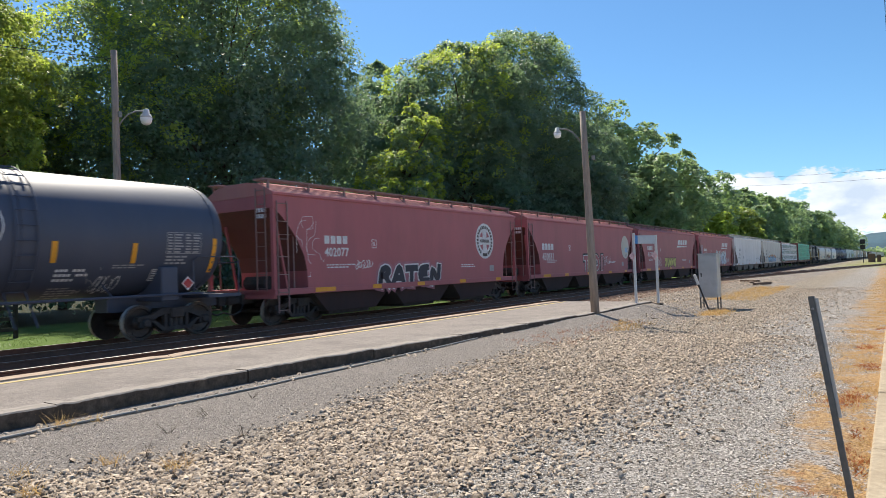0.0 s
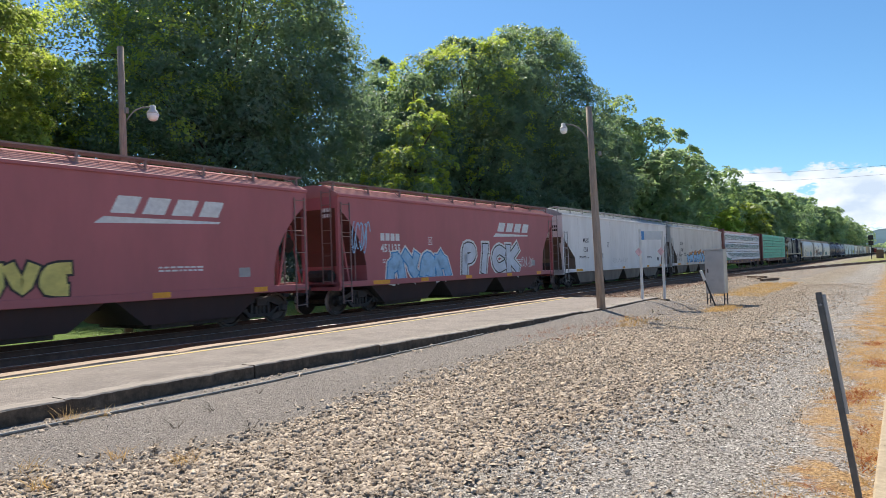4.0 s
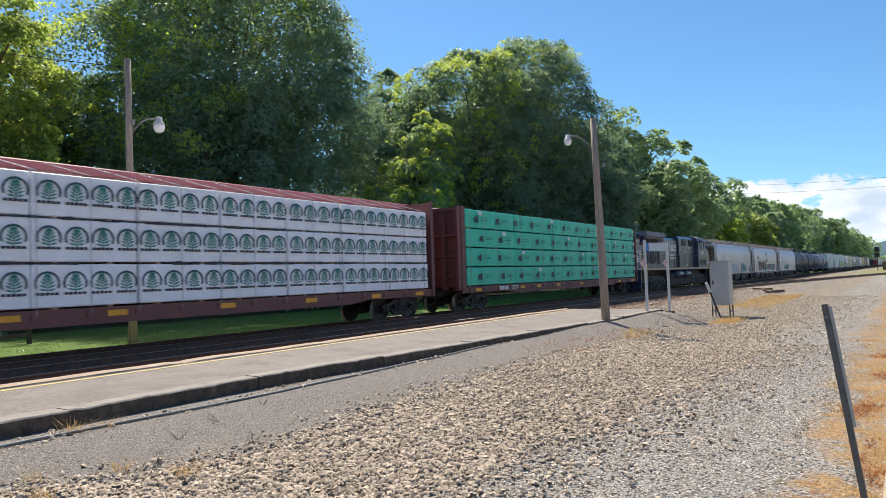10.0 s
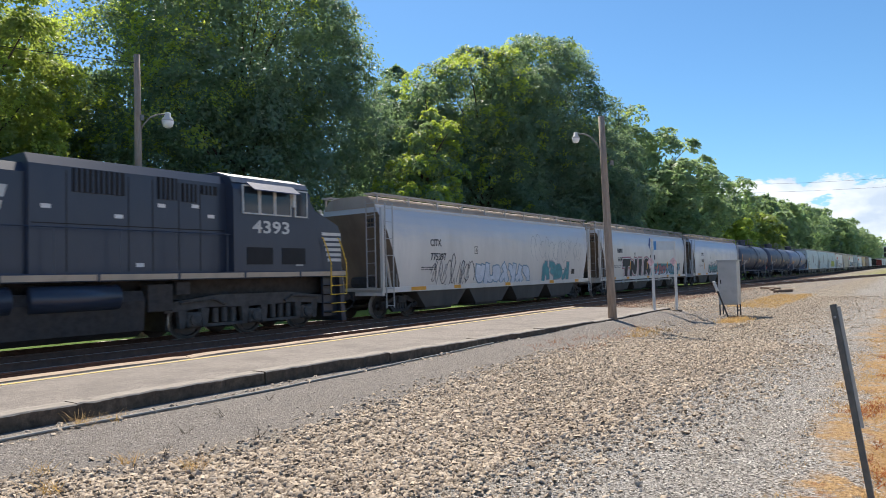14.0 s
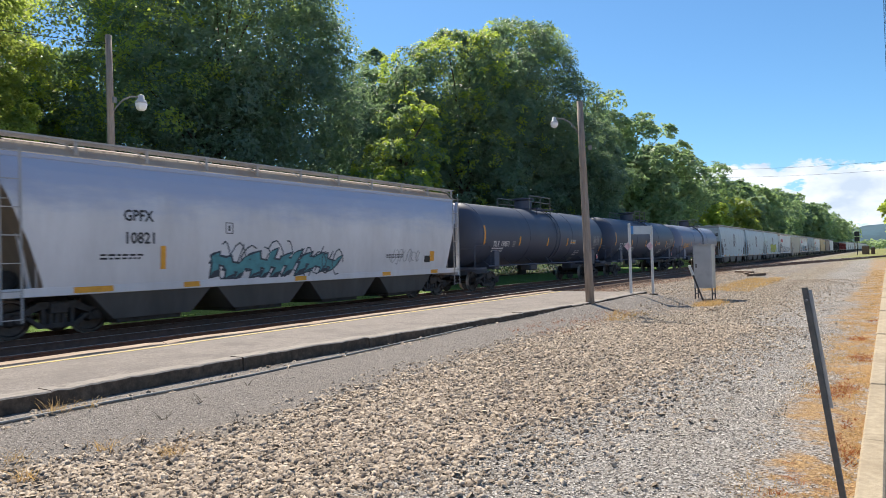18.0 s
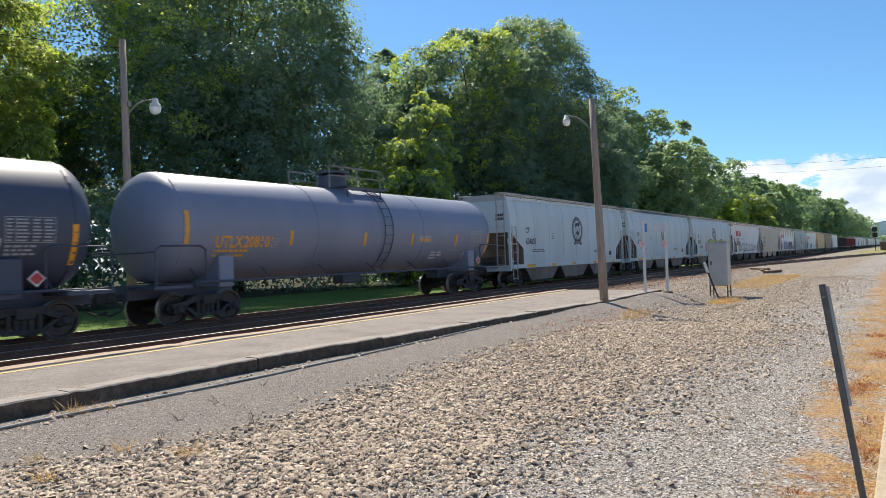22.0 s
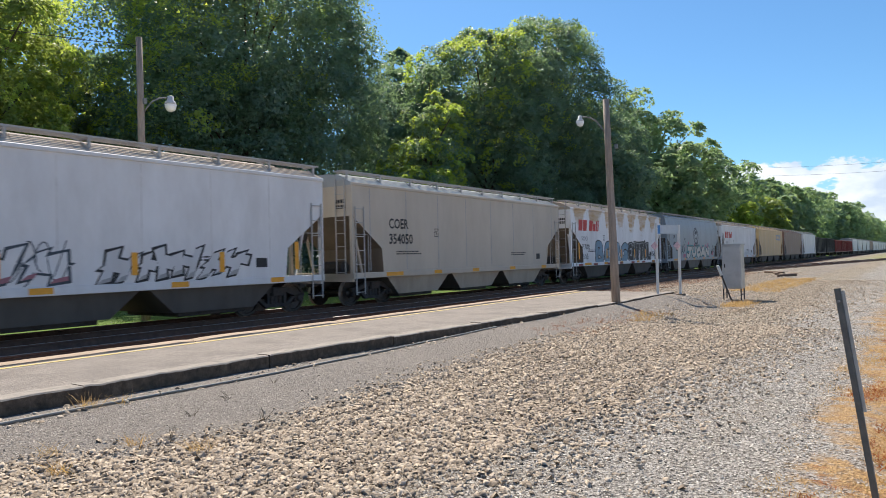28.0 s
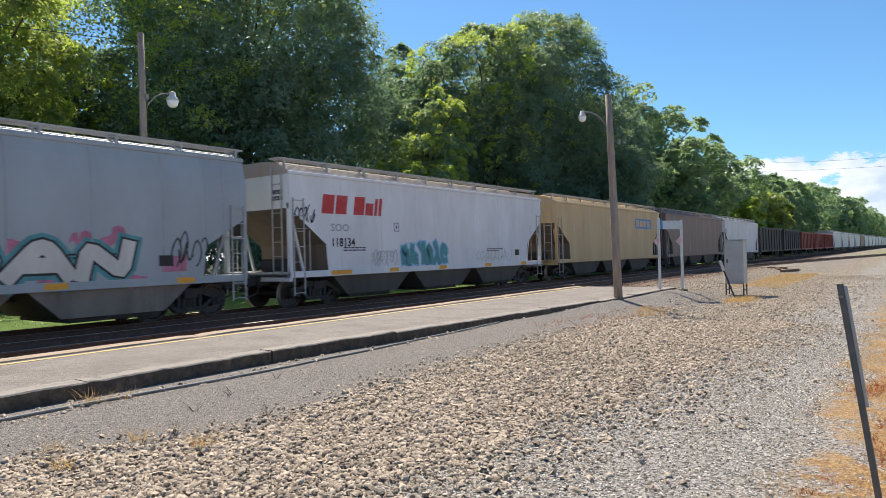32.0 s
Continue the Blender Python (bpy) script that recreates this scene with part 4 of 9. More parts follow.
    blades("lawn_grass", c, 0.2, 9, 0.05, 0.01, M_LAWN, "bright green grass beyond the tracks", rng)


build_small_stuff()




# ---- train: paints ----
def paint(name, c, dirt=(0.12, 0.10, 0.08), amt=0.4, rough=0.55, var=0.10, spec=0.5):
    m = mat(name, c, rough, 0.0, var=var, scale=0.55, dirt=dirt, dirt_amt=amt * 0.8, dirt_scale=0.9, stretch=(1.0, 1.0, 0.3), bump=0.04, bump_scale=2.5)
    m.node_tree.nodes["Principled BSDF"].inputs["Specular IOR Level"].default_value = spec
    return m


P_MAROON = paint("maroon_car_paint", (0.42, 0.128, 0.138), (0.25, 0.105, 0.10), 0.4)
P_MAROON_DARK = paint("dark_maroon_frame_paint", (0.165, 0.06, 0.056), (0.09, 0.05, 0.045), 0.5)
P_MAROON_WALK = paint("dusty_maroon_walkway", (0.25, 0.17, 0.155), (0.3, 0.25, 0.22), 0.6, 0.8)
P_MAROON_LIGHT = paint("faded_maroon_roof", (0.42, 0.18, 0.165), (0.42, 0.25, 0.21), 0.4, 0.85, spec=0.2)
P_WHITE = paint("off_white_car_paint", (0.80, 0.79, 0.765), (0.42, 0.36, 0.29), 0.3)
P_CREAM = paint("grey_cream_car_paint", (0.66, 0.625, 0.57), (0.32, 0.27, 0.21), 0.5)
P_SILVER = paint("silver_grey_car_paint", (0.64, 0.64, 0.645), (0.36, 0.33, 0.30), 0.4)
P_PALEBLUE = paint("pale_blue_grey_car_paint", (0.53, 0.62, 0.635), (0.40, 0.42, 0.42), 0.3)
P_ASHGREY = paint("ash_grey_car_paint", (0.36, 0.40, 0.42), (0.25, 0.25, 0.25), 0.35)
P_CPWHITE = paint("cool_white_car_paint", (0.74, 0.74, 0.74), (0.36, 0.33, 0.29), 0.35)
P_RUSTY = paint("white_paint_with_rust", (0.44, 0.39, 0.32), (0.36, 0.19, 0.08), 0.75)
P_BEIGE = paint("beige_car_paint", (0.53, 0.465, 0.375), (0.36, 0.30, 0.22), 0.4)
P_BEIGEBAY = paint("darker_beige_bay_paint", (0.42, 0.36, 0.28), (0.15, 0.12, 0.09), 0.6)
P_TAN = paint("tan_car_paint", (0.60, 0.42, 0.21), (0.30, 0.19, 0.09), 0.4)
P_BROWN = paint("brown_car_paint", (0.24, 0.15, 0.115), (0.12, 0.08, 0.06), 0.5)
P_BLACK = paint("black_tank_paint", (0.066, 0.079, 0.114), (0.10, 0.105, 0.125), 0.4, 0.54, spec=0.45)
P_SLATE = paint("slate_blue_tank_paint", (0.205, 0.23, 0.305), (0.27, 0.275, 0.30), 0.4, 0.5, spec=0.5)
P_SOOT = paint("soot_black_paint", (0.022, 0.022, 0.024), (0.05, 0.045, 0.04), 0.5, 0.6)


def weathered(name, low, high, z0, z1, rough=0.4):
    """Paint with a worn, blotchy-edged upper tone that also paints in the sky's reflection."""
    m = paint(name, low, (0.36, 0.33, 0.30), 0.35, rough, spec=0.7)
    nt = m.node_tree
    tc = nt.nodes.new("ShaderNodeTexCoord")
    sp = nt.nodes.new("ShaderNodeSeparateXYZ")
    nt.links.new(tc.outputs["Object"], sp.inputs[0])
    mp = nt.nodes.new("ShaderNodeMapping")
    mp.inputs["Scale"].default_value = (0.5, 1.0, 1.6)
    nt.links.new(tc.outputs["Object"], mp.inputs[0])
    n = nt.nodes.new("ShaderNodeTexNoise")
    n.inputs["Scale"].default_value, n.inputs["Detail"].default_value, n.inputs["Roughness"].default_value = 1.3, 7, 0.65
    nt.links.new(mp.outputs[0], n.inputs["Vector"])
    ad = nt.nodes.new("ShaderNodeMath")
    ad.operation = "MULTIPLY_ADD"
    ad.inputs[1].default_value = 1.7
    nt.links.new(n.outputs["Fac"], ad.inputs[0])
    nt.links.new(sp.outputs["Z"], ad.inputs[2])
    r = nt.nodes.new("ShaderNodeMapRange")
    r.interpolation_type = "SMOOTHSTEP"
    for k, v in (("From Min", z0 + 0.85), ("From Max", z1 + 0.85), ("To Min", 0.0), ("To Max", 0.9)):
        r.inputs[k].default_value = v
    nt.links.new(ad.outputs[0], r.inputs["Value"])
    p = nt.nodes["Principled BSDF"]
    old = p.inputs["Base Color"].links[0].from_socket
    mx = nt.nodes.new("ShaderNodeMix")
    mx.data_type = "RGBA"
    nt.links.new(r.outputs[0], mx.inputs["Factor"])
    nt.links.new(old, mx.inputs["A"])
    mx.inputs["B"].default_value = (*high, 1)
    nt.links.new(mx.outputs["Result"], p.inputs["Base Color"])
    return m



def rust_washed(name, base, rust, pitch, top):
    """Paint with rust washed down from the eave in soft columns at the roof's seams."""
    m = paint(name, base, (0.36, 0.33, 0.29), 0.35)
    nt = m.node_tree

    def math(op, a, b):
        n = nt.nodes.new("ShaderNodeMath")
        n.operation = op
        for i, v in enumerate((a, b)):
            if isinstance(v, (int, float)):
                n.inputs[i].default_value = v
            elif v is not None:
                nt.links.new(v, n.inputs[i])
        return n.outputs[0]

    def noise(scale, sx, sz):
        mp = nt.nodes.new("ShaderNodeMapping")
        mp.inputs["Scale"].default_value = (sx, 1.0, sz)
        nt.links.new(tc.outputs["Object"], mp.inputs[0])
        n = nt.nodes.new("ShaderNodeTexNoise")
        n.inputs["Scale"].default_value, n.inputs["Detail"].default_value, n.inputs["Roughness"].default_value = scale, 6, 0.6
        nt.links.new(mp.outputs[0], n.inputs["Vector"])
        return n.outputs["Fac"]

    tc = nt.nodes.new("ShaderNodeTexCoord")
    sp = nt.nodes.new("ShaderNodeSeparateXYZ")
    nt.links.new(tc.outputs["Object"], sp.inputs[0])
    broad, streak = noise(0.8, 1.0, 0.15), noise(1.6, 0.5, 3.6)
    u = math("ADD", math("MULTIPLY", sp.outputs["X"], 6.2832 / pitch), math("MULTIPLY", broad, 5.0))
    wave = math("MULTIPLY", math("ADD", math("SINE", u, None), 1.0), 0.5)
    col = math("MULTIPLY", math("MINIMUM", math("MULTIPLY", wave, 1.3), 1.0), math("MULTIPLY", broad, 2.0))
    v = math("ADD", math("ADD", sp.outputs["Z"], col), math("ADD", math("MULTIPLY", streak, 0.9), 0.3))
    r = nt.nodes.new("ShaderNodeMapRange")
    r.interpolation_type = "SMOOTHSTEP"
    for k, w in (("From Min", top + 1.0), ("From Max", top + 1.5), ("To Min", 0.0), ("To Max", 0.95)):
        r.inputs[k].default_value = w
    nt.links.new(v, r.inputs["Value"])
    p = nt.nodes["Principled BSDF"]
    old = p.inputs["Base Color"].links[0].from_socket
    mx = nt.nodes.new("ShaderNodeMix")
    mx.data_type = "RGBA"
    nt.links.new(math("MULTIPLY", r.outputs[0], math("ADD", math("MULTIPLY", streak, 1.6), -0.05)), mx.inputs["Factor"])
    nt.links.new(old, mx.inputs["A"])
    mx.inputs["B"].default_value = (*rust, 1)
    nt.links.new(mx.outputs["Result"], p.inputs["Base Color"])
    return m


P_WASHED = rust_washed("white_paint_washed_with_rust", (0.80, 0.80, 0.80), (0.45, 0.27, 0.09), 2.1, 3.86)
# upper sides tinted blue-grey for the sky they mirror
P_ROUND_BLUE = weathered("silver_paint_sky_blue_top", (0.70, 0.69, 0.69), (0.40, 0.45, 0.58), 2.6, 3.7)
P_ROUND_GREY = weathered("cream_paint_sky_grey_top", (0.68, 0.64, 0.585), (0.52, 0.55, 0.585), 2.7, 3.9)
P_RED = paint("red_car_paint", (0.25, 0.035, 0.032), (0.12, 0.05, 0.04), 0.5)
P_LOCO = paint("black_locomotive_paint", (0.032, 0.043, 0.070), (0.07, 0.08, 0.10), 0.4, 0.3)
P_ROOFGREY = paint("dusty_grey_roof", (0.42, 0.44, 0.43), (0.30, 0.28, 0.25), 0.6, 0.85, spec=0.2)
P_WALKGREY = paint("grey_walkway_grating", (0.43, 0.42, 0.40), (0.28, 0.25, 0.22), 0.5, 0.75)
P_SLOPE = paint("brown_slope_sheet", (0.20, 0.155, 0.115), (0.09, 0.07, 0.055), 0.7, 0.85, 0.25)
P_ROOFDUST = paint("dusty_roof", (0.42, 0.36, 0.30), (0.32, 0.21, 0.15), 0.7, 0.85, spec=0.2)
# bay paints: grime plus a darkening that stands in for shade below the body
P_BAYSHADE = paint("shaded_grimy_bay_paint", (0.23, 0.20, 0.17), (0.07, 0.055, 0.045), 0.9, 0.8, 0.25)
P_BAYDARK = paint("dark_print_and_bay_shade", (0.10, 0.09, 0.078), (0.05, 0.045, 0.04), 0.8, 0.8, 0.25)
P_BAYMAROON = paint("shaded_grimy_maroon_bay_paint", (0.05, 0.027, 0.025), (0.03, 0.025, 0.023), 0.8, 0.8, 0.25)
P_UNDER = mat("underframe_grime", (0.055, 0.050, 0.048), 0.85, 0.1, var=0.4, scale=6, dirt=(0.10, 0.08, 0.065), dirt_amt=0.5, dirt_scale=2)
P_WHEEL = mat("wheel_steel", (0.07, 0.06, 0.055), 0.5, 0.6, var=0.3, scale=8)
P_TREAD = mat("bright_wheel_rim", (0.42, 0.40, 0.39), 0.4, 0.7, var=0.15, scale=8)
P_FAINTSEAM = mat("faint_seam", (0.60, 0.59, 0.57), 0.8, var=0.35, scale=3)
P_SEAM = mat("grimy_seam", (0.34, 0.345, 0.345), 0.8, var=0.2, scale=4)
D_WHITE = mat("white_stencil", (0.74, 0.74, 0.73), 0.6, var=0.12, scale=9, dirt=(0.4, 0.38, 0.36), dirt_amt=0.4, dirt_scale=5)
D_GREY = mat("grey_stencil", (0.36, 0.36, 0.36), 0.6, var=0.12, scale=9)
D_BLACK = mat("black_stencil", (0.022, 0.022, 0.024), 0.6, var=0.2, scale=9)
D_RED = mat("red_stencil", (0.52, 0.03, 0.03), 0.55, var=0.15, scale=6, dirt=(0.5, 0.2, 0.18), dirt_amt=0.4, dirt_scale=4)
D_YELLOW = mat("yellow_reflector", (0.80, 0.36, 0.025), 0.45, var=0.1, scale=9)
D_BLUE = mat("blue_spray", (0.05, 0.26, 0.55), 0.6, var=0.25, scale=4)
D_LBLUE = mat("light_blue_spray", (0.30, 0.52, 0.72), 0.6, var=0.2, scale=4)
D_MUTEBLUE = mat("muted_blue_spray", (0.20, 0.31, 0.40), 0.6, var=0.25, scale=3)
D_SOOTSPRAY = mat("black_brown_spray", (0.035, 0.032, 0.036), 0.6, var=0.3, scale=4)
D_SLATE = mat("slate_spray", (0.045, 0.062, 0.08), 0.6, var=0.3, scale=4)
D_CHROME = mat("silver_white_spray", (0.60, 0.65, 0.72), 0.5, var=0.15, scale=4)
D_ROSE = mat("rose_spray", (0.35, 0.15, 0.18), 0.6, var=0.25, scale=3)
D_SILLRED = mat("faded_red_sill_mark", (0.30, 0.08, 0.07), 0.6, var=0.25, scale=6)
D_TEAL = mat("teal_spray", (0.09, 0.29, 0.31), 0.6, var=0.25, scale=4)
D_YELGREEN = mat("yellow_green_spray", (0.42, 0.46, 0.05), 0.6, var=0.25, scale=4)
D_PALEYEL = mat("pale_yellow_spray", (0.62, 0.55, 0.16), 0.6, var=0.2, scale=4)
D_PINK = mat("pink_spray", (0.48, 0.17, 0.25), 0.6, var=0.3, scale=4)
D_RUSTSPRAY = mat("rust_spray", (0.42, 0.19, 0.09), 0.6, var=0.25, scale=4)
D_ORANGE = mat("orange_spray", (0.60, 0.25, 0.06), 0.6, var=0.25, scale=4)
D_SALMON = mat("salmon_spray", (0.55, 0.22, 0.21), 0.6, var=0.2, scale=3)
D_PLACARD = mat("white_placard", (0.7, 0.66, 0.66), 0.5, var=0.05)
D_NAVY = mat("navy_emblem", (0.018, 0.022, 0.04), 0.5, var=0.1)
D_DEEPBLUE = mat("deep_blue_emblem", (0.02, 0.05, 0.20), 0.5, var=0.1)
D_RINGGREEN = mat("blue_green_ring_print", (0.03, 0.075, 0.085), 0.6, var=0.15)
D_SHIELD = mat("pale_shield_field", (0.42, 0.46, 0.48), 0.6, var=0.1)
D_EMBLEM_GREEN = mat("dark_green_emblem", (0.03, 0.22, 0.17), 0.6, var=0.15)


# ---- train: marks ----
TEXTS = {}


def digits(car, text, x, z, h, m, side, name="number", wide=1.0):
    """Stencilled figures on a car's side; x, z: lower left corner."""
    if text not in TEXTS:
        cu = bpy.data.curves.new("figures", "FONT")
        cu.body, cu.size, cu.resolution_u, cu.offset = text, 1.0, 2, 0.022
        ob = bpy.data.objects.new("figures", cu)
        TEXTS[text] = bpy.data.meshes.new_from_object(ob)
    src = TEXTS[text]
    k = h / 0.70
    me = src.copy()
    me.materials.clear()
    me.materials.append(m)
    for v in me.vertices:
        a, b = v.co.x * k * wide, v.co.y * k
        v.co = (x + a, -side(z + b) - 0.007, z + b)
    return part(name, me, m, car)


def flat_bits(car, name, rects, m, side, label="", lift=0.006):
    """Plain bars (x0, x1, z0, z1) on a car's side, as one mark."""
    bm = bmesh.new()
    for x0, x1, z0, z1 in rects:
        n = max(1, int((z1 - z0) / 0.1)) if side(2.0) != side(3.2) else 1
        for i in range(n):
            za, zb = z0 + (z1 - z0) * i / n, z0 + (z1 - z0) * (i + 1) / n
            bm.faces.new([bm.verts.new(p) for p in ((x0, -side(za) - lift, za), (x1, -side(za) - lift, za), (x1, -side(zb) - lift, zb), (x0, -side(zb) - lift, zb))])
    ob = part(name, bm, m, car, label)
    if len(rects) > 2 and name in ("test_table", "small_print", "company_name", "door_labels"):
        tagged(ob, label or "rows of small stencilled print", kind="stuff")
    return ob


def word_bars(n, x, z, w, h):
    """The rectangles of n letter blocks in a row."""
    s = w / n
    return [(x + i * s, x + i * s + s * 0.78, z, z + h) for i in range(n)]


def small_print(rng, x, z, w, rows, h=0.045):
    out = []
    for r in range(rows):
        a = x
        while a < x + w * rng.uniform(0.6, 1.0):
            b = a + rng.uniform(0.06, 0.2)
            out.append((a, min(b, x + w), z - r * h * 1.9, z - r * h * 1.9 + h))
            a = b + 0.04
    return out


def blob(bm, cx, cz, rx, rz, side, lift, rng, n=14, rag=0.25, slant=0.2):
    pts = []
    ph = rng.uniform(0, 6.28)
    for i in range(n):
        a = 2 * math.pi * i / n
        k = 1 + rag * math.sin(a * 3 + ph) * 0.6 + rag * rng.uniform(-0.5, 0.5)
        sq = max(abs(math.cos(a)), abs(math.sin(a))) ** -0.6
        x, z = rx * k * sq * math.cos(a), rz * k * sq * math.sin(a)
        pts.append((cx + x + slant * z, cz + z))
    c = bm.verts.new((cx, -side(cz) - lift, cz))
    vs = [bm.verts.new((x, -side(z) - lift, z)) for x, z in pts]
    for i in range(n):
        bm.faces.new((c, vs[i], vs[(i + 1) % n]))


def stroke(bm, pts, w, side, lift):
    for (xa, za), (xb, zb) in zip(pts, pts[1:]):
        d = Vector((xb - xa, zb - za))
        if d.length < 1e-4:
            continue
        nx, nz = -d.y / d.length * w / 2, d.x / d.length * w / 2
        ex, ez = d.x / d.length * w / 2, d.y / d.length * w / 2
        q = ((xa + nx - ex, za + nz - ez), (xa - nx - ex, za - nz - ez), (xb - nx + ex, zb - nz + ez), (xb + nx + ex, zb + nz + ez))
        bm.faces.new([bm.verts.new((x, -side(z) - lift, z)) for x, z in q])


def ribbon(bm, pts, w, side, lift):
    """A fat sprayed stroke along a bent line, lying on the car's side."""
    fine = []
    for (xa, za), (xb, zb) in zip(pts, pts[1:]):
        n = max(2, int(math.hypot(xb - xa, zb - za) / 0.16))
        fine += [(xa + (xb - xa) * j / n, za + (zb - za) * j / n) for j in range(n)]
    fine.append(pts[-1])
    # round the bends a little
    fine = [fine[0]] + [((p[0] + 2 * q[0] + r[0]) / 4, (p[1] + 2 * q[1] + r[1]) / 4) for p, q, r in zip(fine, fine[1:], fine[2:])] + [fine[-1]]
    rows = []
    for i, (x, z) in enumerate(fine):
        p, q = fine[max(0, i - 1)], fine[min(len(fine) - 1, i + 1)]
        dx, dz = q[0] - p[0], q[1] - p[1]
        k = 1 / max(1e-6, math.hypot(dx, dz))
        e = w / 2 * k
        t = (-1 if i == 0 else 1 if i == len(fine) - 1 else 0) * e * 0.9
        x, z = x + dx * t, z + dz * t
        rows.append([bm.verts.new((x + s * dz * e, -side(z - s * dx * e) - lift, z - s * dx * e)) for s in (-1, 0, 1)])
    for r0, r1 in zip(rows, rows[1:]):
        for c in (0, 1):
            bm.faces.new((r0[c], r1[c], r1[c + 1], r0[c + 1]))


GLYPHS = {
    "A": ([(-0.8, -1), (-0.1, 1), (0.2, 1), (0.8, -1)], [(-0.4, -0.3), (0.5, -0.3)]),
    "B": ([(-0.65, -1), (-0.6, 1), (0.3, 0.95), (0.55, 0.5), (0.1, 0.05), (-0.4, 0.05)], [(0.1, 0.05), (0.75, -0.4), (0.35, -0.95), (-0.6, -0.95)]),
    "C": ([(0.7, 0.65), (0.1, 1), (-0.65, 0.5), (-0.7, -0.4), (-0.1, -1), (0.7, -0.7)],),
    "D": ([(-0.6, -1), (-0.6, 1), (0.2, 0.9), (0.7, 0.2), (0.5, -0.7), (-0.6, -0.95)],),
    "E": ([(0.65, 0.95), (-0.5, 0.9), (-0.65, 0.0), (-0.5, -0.9), (0.7, -0.95)], [(-0.5, 0.0), (0.4, 0.05)]),
    "G": ([(0.7, 0.7), (0.0, 1), (-0.7, 0.4), (-0.65, -0.6), (0.1, -1), (0.7, -0.6), (0.65, -0.05), (0.15, -0.1)],),
    "I": ([(0.0, -1), (0.0, 0.45)], [(-0.1, 0.95), (0.1, 0.95)]),
    "J": ([(-0.5, 0.95), (0.6, 0.95)], [(0.2, 0.9), (0.25, -0.5), (-0.2, -1), (-0.75, -0.7)]),
    "K": ([(-0.6, -1), (-0.6, 1)], [(0.7, 1), (-0.4, 0.0), (0.75, -1)]),
    "L": ([(-0.5, 1), (-0.5, -0.9), (0.7, -0.95)],),
    "M": ([(-0.8, -1), (-0.6, 0.95), (0.0, -0.1), (0.6, 0.95), (0.8, -1)],),
    "N": ([(-0.65, -1), (-0.6, 0.95), (0.6, -0.95), (0.65, 1)],),
    "O": ([(0.1, 0.95), (-0.65, 0.4), (-0.6, -0.6), (0.1, -0.95), (0.7, -0.4), (0.6, 0.6), (0.0, 0.95)],),
    "P": ([(-0.55, -1), (-0.55, 0.95), (0.4, 0.95), (0.65, 0.4), (0.2, 0.0), (-0.4, 0.0)],),
    "R": ([(-0.6, -1), (-0.6, 0.95), (0.35, 0.95), (0.6, 0.45), (0.1, 0.05), (-0.4, 0.05)], [(0.0, 0.0), (0.75, -1)]),
    "T": ([(-0.75, 0.9), (0.75, 0.95)], [(0.0, 0.9), (0.05, -1)]),
    "U": ([(-0.6, 1), (-0.6, -0.5), (0.0, -1), (0.6, -0.5), (0.6, 1)],),
    "V": ([(-0.7, 1), (0.0, -0.95), (0.7, 1)],),
}


